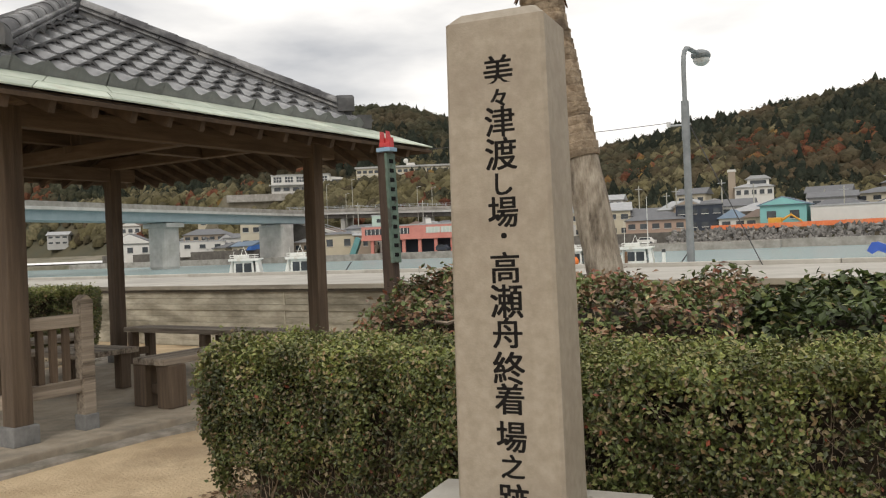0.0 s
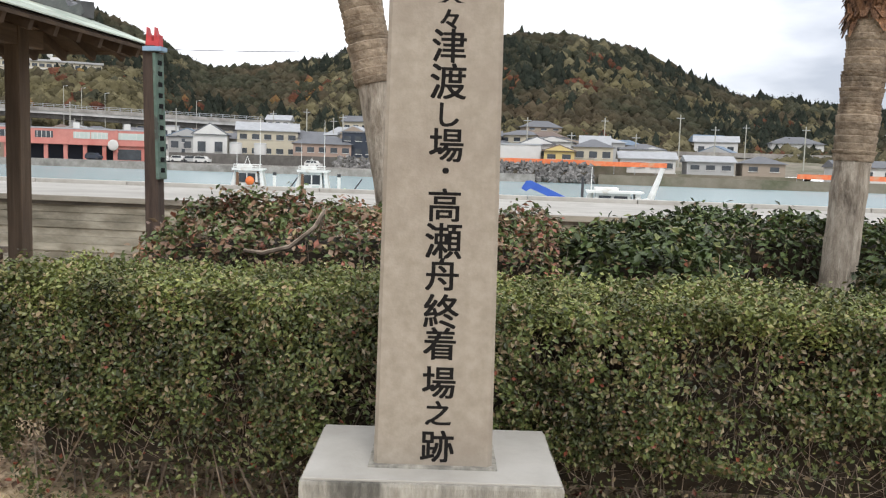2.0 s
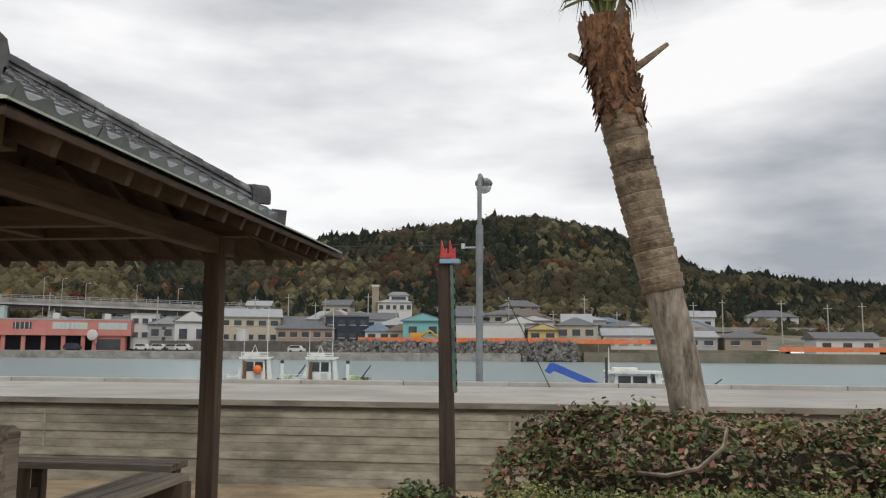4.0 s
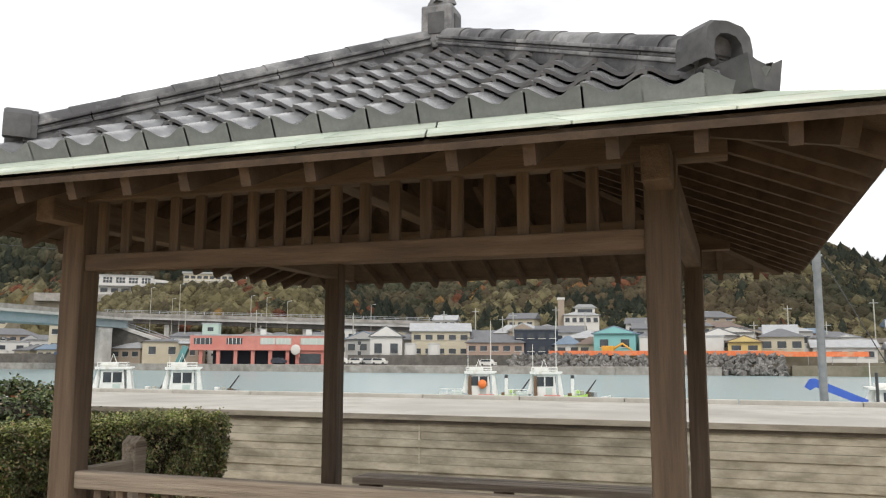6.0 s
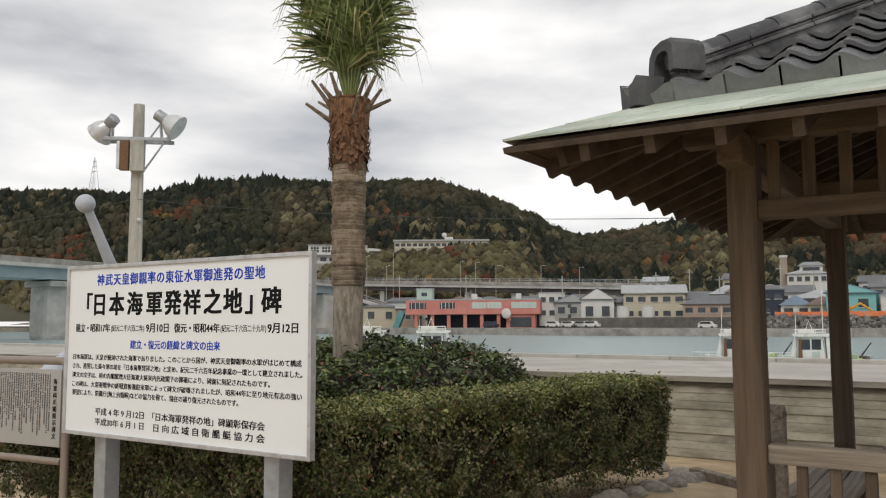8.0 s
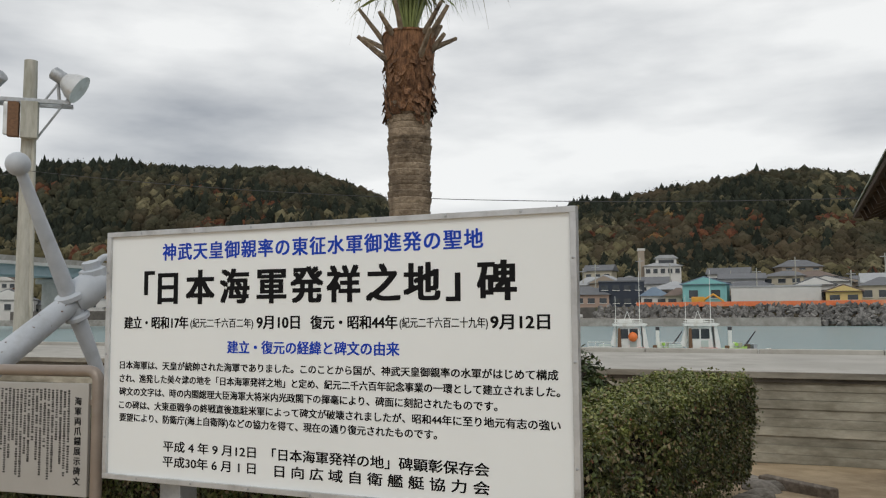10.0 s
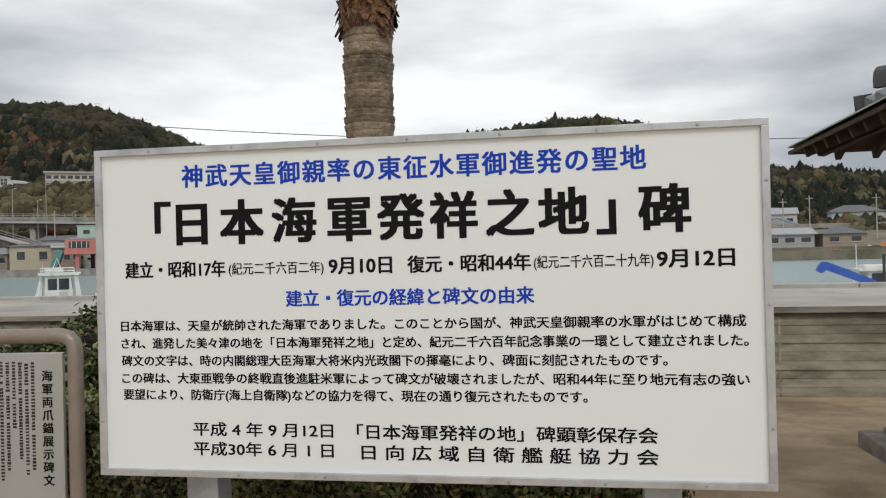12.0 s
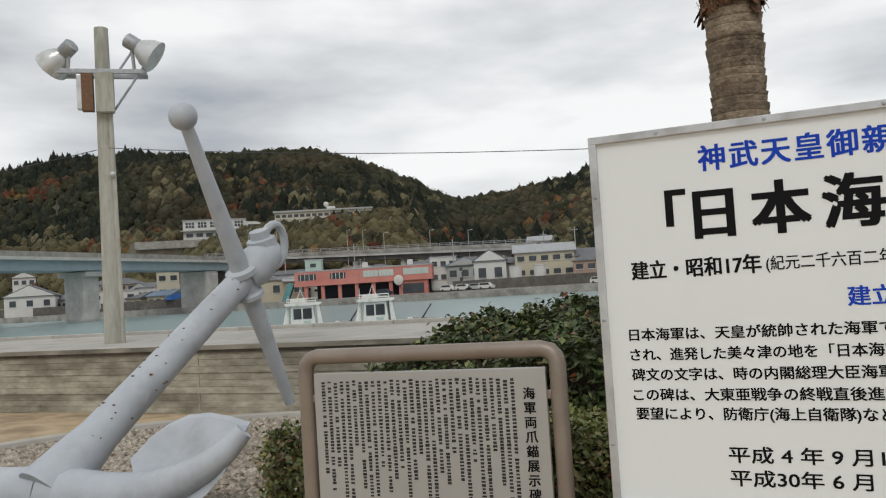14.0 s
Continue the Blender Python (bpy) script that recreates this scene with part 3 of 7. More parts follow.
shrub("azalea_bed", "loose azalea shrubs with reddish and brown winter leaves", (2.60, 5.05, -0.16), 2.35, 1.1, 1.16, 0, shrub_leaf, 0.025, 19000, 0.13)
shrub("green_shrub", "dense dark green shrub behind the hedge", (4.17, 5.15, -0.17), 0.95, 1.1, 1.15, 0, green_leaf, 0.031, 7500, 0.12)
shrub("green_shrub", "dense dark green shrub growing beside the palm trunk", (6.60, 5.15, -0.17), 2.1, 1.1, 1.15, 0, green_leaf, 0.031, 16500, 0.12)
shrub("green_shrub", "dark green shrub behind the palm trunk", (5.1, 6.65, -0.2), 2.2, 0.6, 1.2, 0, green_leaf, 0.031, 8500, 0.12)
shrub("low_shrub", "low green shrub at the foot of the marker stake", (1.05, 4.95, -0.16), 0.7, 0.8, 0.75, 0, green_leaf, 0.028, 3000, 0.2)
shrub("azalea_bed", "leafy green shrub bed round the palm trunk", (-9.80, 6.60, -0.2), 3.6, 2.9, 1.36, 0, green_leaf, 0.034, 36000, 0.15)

# bare bent vine in the azaleas
bm = tube(bmesh.new(), [(2.12, 4.48, 0.86), (2.25, 4.40, 0.86), (2.4, 4.38, 0.90), (2.52, 4.40, 1.0), (2.55, 4.46, 1.08), (2.5, 4.62, 1.08), (2.45, 4.7, 0.9)], [0.011, 0.012, 0.012, 0.011, 0.010, 0.008, 0.006], 6)
solo("bent_vine", bm, twig, "bare grey vine bent through the azalea shrubs", "vine", smooth=True)
bm = tube(bmesh.new(), [(2.36, 3.76, -0.12), (2.40, 3.62, -0.115), (2.43, 3.5, -0.125), (2.55, 3.44, -0.135), (2.62, 3.45, -0.14)], [0.008, 0.012, 0.014, 0.013, 0.009], 6)
solo("fallen_stick", bm, twig, "crooked fallen stick lying on the earth", "stick", smooth=True)


# ---- palms ----
def palm(base, lean, height, r0, fibre_from, crown, label, seed, fronds=26, bend=0.0, low_up=1.12, ring_from=0.52):
    rnd = random.Random(seed)
    t = thing("palm_tree", label, "palm tree", base)

    def axis(s):
        return Vector((lean[0] * s + bend * math.sin(s * 5.0), lean[1] * s, height * s))
    bm = bmesh.new()
    k = 26
    tube(bm, [axis((ring_from + 0.1) * j / k) for j in range(k + 1)], [r0 * (1.18 - 0.35 * min(1, j / 9)) * (1 + 0.03 * rnd.uniform(-1, 1)) for j in range(k + 1)], 14)
    part("trunk", bm, bark, t, "grey cracked lower trunk", True)
    s = ring_from
    while s < fibre_from:
        ds = rnd.uniform(0.006, 0.016)
        bm = bmesh.new()
        r = r0 * (0.93 + 0.12 * (s - ring_from) + 0.045 * rnd.uniform(-1, 1))
        a, b = axis(s), axis(s + ds)
        tube(bm, [a, a + (b - a) * 0.25, a + (b - a) * 0.9, b], [r * 0.955, r * 1.0, r * 1.03, r * 0.97], 14)
        part("ring", bm, bark_ring, t, smooth=True)
        s += ds * 0.96
    bm = bmesh.new()
    tube(bm, [axis(fibre_from - 0.02), axis(fibre_from + 0.06), axis(fibre_from + 0.15), axis(1.0)], [r0 * 0.95, r0 * 1.06, r0 * 1.2, r0 * 1.25], 14)
    for j in range(420):
        s, ang = rnd.uniform(fibre_from - 0.03, 0.99), rnd.uniform(0, 6.283)
        p = axis(s) + Vector((math.cos(ang), math.sin(ang), 0)) * r0 * 1.02
        out = Vector((0.26 * math.cos(ang), 0.26 * math.sin(ang), rnd.uniform(0.5, 1.2) * rnd.choice((1, 1, -0.7))))
        q = p + out.normalized() * rnd.uniform(0.04, 0.12)
        w = Vector((-math.sin(ang), math.cos(ang), 0)) * rnd.uniform(0.02, 0.055)
        vs = [bm.verts.new(p - w), bm.verts.new(p + w), bm.verts.new(q + w * 0.3), bm.verts.new(q - w * 0.3)]
        bm.faces.new(vs)
    part("fibre_sheath", bm, fibre, t, "shaggy red-brown leaf-base fibre")
    if not crown:
        return t
    for j in range(15 if crown > 1.2 else 9 if crown > 0.9 else 3):
        ang, p0 = j * 2.4 + rnd.uniform(0, 0.5), axis(rnd.uniform(0.89, 0.97))
        out = Vector((math.cos(ang), math.sin(ang), rnd.uniform(0.3, 1.2)))
        bm = tube(bmesh.new(), [p0 + out * 0.1, p0 + out * 0.22 + Vector((0, 0, 0.02)), p0 + out * rnd.uniform(0.28, 0.46) + Vector((0, 0, 0.06))], [0.035, 0.026, 0.016], 6)
        part("cut_stalk", bm, bark_ring, t, smooth=True)
    for j in range(fronds):
        ang = j * 2.39996 + rnd.uniform(-0.2, 0.2)
        up = low_up + (1.45 - low_up) * ((j + 0.5) / fronds) ** 0.7
        d = Vector((math.cos(ang) * math.cos(up), math.sin(ang) * math.cos(up), math.sin(up)))
        stem = rnd.uniform(0.30, 0.85) * crown
        p0 = axis(0.97)
        hub = p0 + d * stem
        side = d.cross(Vector((0, 0, 1))).normalized()
        lift = side.cross(d)
        bm = bmesh.new()
        tube(bm, [p0, p0 + d * stem * 0.5 + Vector((0, 0, 0.02)), hub], [0.016, 0.012, 0.008], 5)
        blades = 24
        for b in range(blades):
            a = -1.25 + 2.5 * b / (blades - 1)
            e = (d * math.cos(a) + side * math.sin(a)).normalized()
            ln = crown * rnd.uniform(0.42, 0.88) * (1 - 0.25 * abs(a) / 1.25)
            w = e.cross(lift).normalized() * 0.014
            pts = [hub, hub + e * ln * 0.5 + lift * 0.04, hub + e * ln * 0.8 - Vector((0, 0, 0.08 * crown)), hub + e * ln * 0.95 - Vector((0, 0, 0.26 * crown * rnd.uniform(0.2, 1.6)))]
            prev = None
            for q, ww in zip(pts, (0.35, 1.0, 0.75, 0.1)):
                pair = (bm.verts.new(q - w * ww), bm.verts.new(q + w * ww))
                if prev:
                    bm.faces.new((prev[0], prev[1], pair[1], pair[0]))
                prev = pair
        part("frond", bm, frond, t)
    return t


palm((2.76, 5.88, -0.2), (-0.62, 0.0, 0), 3.95, 0.15, 0.85, 0.8, "leaning palm with ringed grey trunk and shaggy top", 3, 22, 0.05)
palm((5.502, 6.140, -0.2), (0.15, 0.0, 0), 3.15, 0.138, 0.83, 1.0, "stout palm with red fibrous top and green fan leaves", 5, 28, 0.0, 1.2)
palm((-9.2, 6.02, -0.2), (0.0, 0.0, 0), 4.0, 0.185, 0.855, 1.4, "upright palm with ringed trunk and green fan leaves", 8, 44, 0.0, 1.22)

# ---- the marker stake with red top ----
t = thing("marker_stake", "dark wooden stake with faded green nameboard and red top", "sign post", (1.06, 5.58, -0.2), 0)
bm = prism(bmesh.new(), [(-0.05, 0), (0.05, 0), (0.005, 2.25), (-0.08, 2.25)], 0.085)
part("stake", bm, mark_wood, t)
lean = Matrix.Rotation(radians(-1.6), 4, "Y")
board = part("green_board", box(bmesh.new(), (0.022, -0.01, 1.79), (0.02, 0.115, 0.82), 0.004, lean), mark_green, t, "faded green lettered board")
for k in range(11):
    z = 2.14 - k * 0.07
    part("letter_bar", box(bmesh.new(), (0.0335 + 0.028 * (1.79 - z), -0.01, z), (0.003, 0.05, 0.03)), black_ink, board)
part("cap_board", box(bmesh.new(), (0.0, -0.03, 2.225), (0.13, 0.09, 0.03), 0.004), mark_blue, t, "pale blue cap")
for dx in (-0.055, 0.0):
    bm = prism(bmesh.new(), [(dx - 0.012, 2.24), (dx + 0.03, 2.24), (dx + 0.028, 2.32), (dx + 0.012, 2.30), (dx - 0.006, 2.37)], 0.05)
    part("red_finial", bm, mark_red, t, "bright red painted horn")
part("red_block", box(bmesh.new(), (-0.02, 0, 2.26), (0.09, 0.07, 0.04), 0.006), mark_red, t)

# ---- the big white signboard ----
def signboard():
    t = thing("signboard", "large white signboard with blue and black Japanese lettering", "sign", (-8.29, 3.11, -0.15))
    z0, W, H = 0.855, 2.42, 1.222
    part("panel", box(bmesh.new(), (0, 0.012, z0 + H / 2), (W - 0.03, 0.024, H - 0.03)), paint_white, t)
    for n_, c, s in (("top_edge", (0, 0.008, z0 + H - 0.0125), (W, 0.045, 0.025)), ("bottom_edge", (0, 0.008, z0 + 0.0125), (W, 0.045, 0.025)),
                     ("side_edge", (-W / 2 + 0.0125, 0.008, z0 + H / 2), (0.025, 0.045, H - 0.05)), ("side_edge", (W / 2 - 0.0125, 0.008, z0 + H / 2), (0.025, 0.045, H - 0.05))):
        e = part(n_, box(bmesh.new(), c, s, 0.002), alu, t, "aluminium edging")
        for k in range(7 if "side" not in n_ else 3):
            f = (k + 0.5) / (7 if "side" not in n_ else 3) - 0.5
            q = (c[0] + f * W * 0.95, -0.0165, c[2]) if "side" not in n_ else (c[0], -0.0165, c[2] + f * H)
            part("rivet", ball(bmesh.new(), q, 0.006, (1, 0.5, 1), 8, 6), galv, e)
    for x in (-0.83, 0.85):
        part("post", box(bmesh.new(), (x, 0.105, 0.85), (0.125, 0.125, 1.74), 0.008), galv, t, "galvanised square post")
        part("bracket", box(bmesh.new(), (x, 0.034, z0 + 0.16), (0.2, 0.016, 0.05), 0.003), galv, t)
        part("bracket", box(bmesh.new(), (x, 0.034, z0 + H - 0.16), (0.2, 0.016, 0.05), 0.003), galv, t)
    # words: text, left, base line, size, width, colour, weight; measured from the panel's lower left corner
    L = -W / 2
    rows = [("神武天皇御親率の東征水軍御進発の聖地", 0.344, 1.078, 0.088, 1.688, blue_ink, 0.0022),
            ("「日本海軍発祥之地」碑", 0.214, 0.872, 0.172, 1.951, black_ink, 0.0062),
            ("建立・昭和17年", 0.113, 0.743, 0.064, 0.398, black_ink, 0.0017),
            ("(紀元二千六百二年)", 0.526, 0.747, 0.048, 0.363, black_ink, 0.0005),
            ("9月10日", 0.910, 0.743, 0.068, 0.231, black_ink, 0.0020),
            ("復元・昭和44年", 1.200, 0.743, 0.064, 0.432, black_ink, 0.0017),
            ("(紀元二千六百二十九年)", 1.644, 0.747, 0.048, 0.400, black_ink, 0.0005),
            ("9月12日", 2.057, 0.743, 0.068, 0.247, black_ink, 0.0020),
            ("建立・復元の経緯と碑文の由来", 0.745, 0.629, 0.063, 0.896, blue_ink, 0.0016),
            ("日本海軍は、天皇が統帥された海軍でありました。このことから国が、神武天皇御親率の水軍がはじめて構成", 0.090, 0.542, 0.043, 2.245, black_ink, 0.0010),
            ("され、進発した美々津の地を「日本海軍発祥之地」と定め、紀元二千六百年記念事業の一環として建立されました。", 0.090, 0.477, 0.043, 2.251, black_ink, 0.0010),
            ("碑文の文字は、時の内閣総理大臣海軍大将米内光政閣下の揮毫により、碑面に刻記されたものです。", 0.090, 0.412, 0.043, 1.991, black_ink, 0.0010),
            ("この碑は、大東亜戦争の終戦直後進駐米軍によって碑文が破壊されましたが、昭和44年に至り地元有志の強い", 0.090, 0.347, 0.043, 2.251, black_ink, 0.0010),
            ("要望により、防衛庁(海上自衛隊)などの協力を得て、現在の通り復元されたものです。", 0.095, 0.286, 0.043, 1.719, black_ink, 0.0010),
            ("平成 4 年 9 月12日", 0.373, 0.155, 0.055, 0.537, black_ink, 0.0010),
            ("「日本海軍発祥の地」碑顕彰保存会", 1.000, 0.152, 0.057, 1.043, black_ink, 0.0012),
            ("平成30年 6 月 1 日", 0.373, 0.083, 0.055, 0.537, black_ink, 0.0010),
            ("日 向 広 域 自 衛 艦 艇 協 力 会", 1.015, 0.079, 0.057, 1.029, black_ink, 0.0012)]
    for s, x, z, size, w, c, bold in rows:
        if size < 0.06 or any(ch in s for ch in "0123456789()・"):
            tagged(lettering("wording", s, size, (L + x, -0.0005, z0 + z), t, c, width=w, depth=0.0008, bold=bold), kind="stuff")
            continue
        step = w / len(s)
        if size > 0.15:
            places = (0.215, 0.383, 0.580, 0.781, 0.988, 1.178, 1.368, 1.564, 1.749, 1.945, 2.085)
            for ch, c_x in zip(s, places):
                lettering("character", ch, size, (L + c_x - size / 2, -0.0005, z0 + z), t, c, depth=0.0008, bold=bold)
            continue
        for k, ch in enumerate(s):
            lettering("character", ch, min(size, step * 1.02), (L + x + step * (k + 0.5) - min(size, step * 1.02) / 2, -0.0005, z0 + z), t, c, depth=0.0008, bold=bold)


signboard()


# ---- the small bronze-framed board ----
def text_board():
    t = thing("text_board", "grey lettered plate in a rounded bronze tube frame", "sign", (-10.21, 3.21, -0.15), 6)
    pts = [(-0.505, 0, -0.02), (-0.505, 0, 1.31)] + [(-0.505 + 0.055 - 0.055 * math.cos(a), 0, 1.31 + 0.055 * math.sin(a)) for a in (0.5, 1.0, 1.57)]
    pts += [(-x, y, z) for x, y, z in pts[::-1]]
    part("frame", tube(bmesh.new(), pts, 0.031, 14), bronze, t, smooth=True)
    part("lower_rail", rod(bmesh.new(), (-0.47, 0, 0.6), (0.47, 0, 0.6), 0.028), bronze, t, smooth=True)
    pl = part("plate", box(bmesh.new(), (0, -0.01, 1.005), (0.925, 0.022, 0.59), 0.004), plate, t, "grey metal plate")
    for dx in (-0.475, 0.475):
        part("clip", box(bmesh.new(), (dx, 0, 1.2), (0.07, 0.02, 0.03), 0.003), bronze, t)
    z = 1.235
    for j, s in enumerate("海軍両爪錨展示碑文"):
        lettering("title", s, 0.046, (0.375, -0.0222, z - 0.045 - j * 0.052), pl, black_ink, depth=0.0006, bold=0.0012)
    for c in range(30):
        x = 0.338 - c * 0.0262
        ln = (0.80, 0.86, 0.80, 0.52, 0.86, 0.88, 0.60, 0.86, 0.72, 0.52, 0.80, 0.66, 0.86, 0.84, 0.55, 0.70, 0.88, 0.64, 0.72, 0.78, 0.60)[c % 21]
        m, pitch, start = int(ln * 42), rng.uniform(0.0118, 0.0134), rng.uniform(-0.004, 0.004)
        bm = bmesh.new()
        for j in range(m):
            if rng.uniform() < 0.93:
                box(bm, (x, -0.0218, 1.262 + start - pitch * j), (rng.uniform(0.011, 0.0165), 0.0012, rng.uniform(0.006, 0.0105)))
        tagged(part("column_of_text", bm, grey_ink, pl), kind="stuff")


text_board()


# ---- the anchor on its gravel bed ----
def anchor():
    t = thing("ship_anchor", "large pale grey painted ship anchor resting on gravel", "anchor", (-14.4, 5.0, -0.2))
    crown, head = Vector((0.08, 0, 0.33)), Vector((0.50, 2.02, 1.93))
    ax = (head - crown).normalized()
    bm = tube(bmesh.new(), [crown - ax * 0.1, crown + ax * 0.25, crown + ax * 0.5, crown + (head - crown) * 0.5, head], [0.24, 0.20, 0.165, 0.145, 0.125], 20)
    part("shank", bm, anchor_paint, t, smooth=True)
    toward = Vector((0.55, -0.72, 0.42))
    toward = (toward - ax * toward.dot(ax)).normalized()
    flank = ax.cross(toward)
    for k in range(34):
        f, ang = rng.uniform(0.08, 0.92), rng.uniform(-1.3, 1.3)
        r = 0.19 - 0.065 * f
        n_ = toward * math.cos(ang) + flank * math.sin(ang)
        part("rust_spot", ball(bmesh.new(), crown + (head - crown) * f + n_ * r * 0.93, rng.uniform(0.006, 0.013), (1.9, 0.9, 0.7), 8, 6), rust, t)
    top, low = Vector((0.53, 1.17, 3.25)), Vector((0.47, 2.62, 0.55))
    mid = top + (low - top) * 0.53
    d = (low - top).normalized()
    st = part("stock", tube(bmesh.new(), [top, top + d * 0.8, mid, low - d * 0.8, low], [0.058, 0.078, 0.10, 0.08, 0.058], 18), anchor_paint, t, smooth=True)
    part("end_ball", ball(bmesh.new(), top - d * 0.08, 0.128, u=24, v=14), anchor_paint, st, smooth=True)
    part("collar", tube(bmesh.new(), [mid - d * 0.16, mid - d * 0.14, mid - d * 0.09, mid - d * 0.07], [0.12, 0.155, 0.155, 0.12], 18), anchor_paint, st, smooth=True)
    part("collar", tube(bmesh.new(), [mid + d * 0.10, mid + d * 0.12, mid + d * 0.16, mid + d * 0.18], [0.11, 0.14, 0.14, 0.11], 18), anchor_paint, st, smooth=True)
    hd = part("head", tube(bmesh.new(), [head - ax * 0.12, head + ax * 0.05, head + ax * 0.3, head + ax * 0.42], [0.15, 0.20, 0.17, 0.08], 16), anchor_paint, t, smooth=True)
    side = ax.cross(d).normalized()
    nut = head + ax * 0.26
    up = Vector((0, -0.35, 0.93))
    part("nut", tube(bmesh.new(), [nut, nut + up * 0.17, nut + up * 0.18, nut + up * 0.26], [0.15, 0.15, 0.10, 0.10], 8), anchor_paint, hd, smooth=True)
    ring_c = head + ax * 0.42
    pts = []
    for k in range(15):
        a = -0.7 + 4.5 * k / 14
        pts.append(ring_c + ax * 0.17 * math.sin(a) + up * 0.20 * math.cos(a))
    part("shackle", tube(bmesh.new(), pts, 0.042, 10), anchor_paint, hd, smooth=True)
    for s in (1, -1):
        pts, rad = [], []
        for k in range(9):
            f = k / 8
            pts.append(crown + Vector((s * (1.60 if s > 0 else 2.1) * math.sin(f * 1.25) / math.sin(1.25), 0.30 * f * f, -0.07 - 0.06 * math.sin(f * 3.14) + 0.44 * f * f)))
            rad.append(0.22 - 0.15 * f)
        arm = part("arm", tube(bmesh.new(), pts, rad, 14), anchor_paint, t, smooth=True)
        # the fluke: a shield-shaped blade set along the arm
        tip, root = pts[-1] + (pts[-1] - pts[-2]) * 0.1, pts[3]
        along = (tip - root).normalized()
        across = Vector((0, 0.42, 0.91))
        across = (across - along * across.dot(along)).normalized()
        nrm = along.cross(across)
        ln = (tip - root).length
        half = [(0, 0.31), (0.16, 0.38), (0.34, 0.405), (0.52, 0.38), (0.70, 0.29), (0.86, 0.15), (0.96, 0.04)]
        shape = half + [(1.0, 0.0)] + [(a, -c) for a, c in half[::-1]]
        bm = bmesh.new()
        faces = []
        for off in (0.03, 0.07):
            faces.append([bm.verts.new(root + along * ln * a + across * c * 0.85 + ax * (off + 0.10 * c * c)) for a, c in shape])
        bm.faces.new(faces[1])
        bm.faces.new(faces[0][::-1])
        for j in range(15):
            bm.faces.new((faces[0][j], faces[0][(j + 1) % 15], faces[1][(j + 1) % 15], faces[1][j]))
        part("fluke", bm, anchor_paint, arm)
    return t


anchor()

# ---- the open pavilion ----
PC = (-3.10, 5.80)
PH = 1.735            # half the post spacing
EH, EZ = 2.70, 2.435  # half the eaves, and the height of their edge
TH, TZ = 2.20, 2.63   # half the tiled part, and its foot
SLOPE = 0.55
SLAB_Z = -0.07


def side_frames():
    """The four sides: outward direction and the direction along the eave."""
    return [(Vector((0, -1, 0)), Vector((1, 0, 0))), (Vector((1, 0, 0)), Vector((0, 1, 0))), (Vector((0, 1, 0)), Vector((-1, 0, 0))), (Vector((-1, 0, 0)), Vector((0, -1, 0)))]


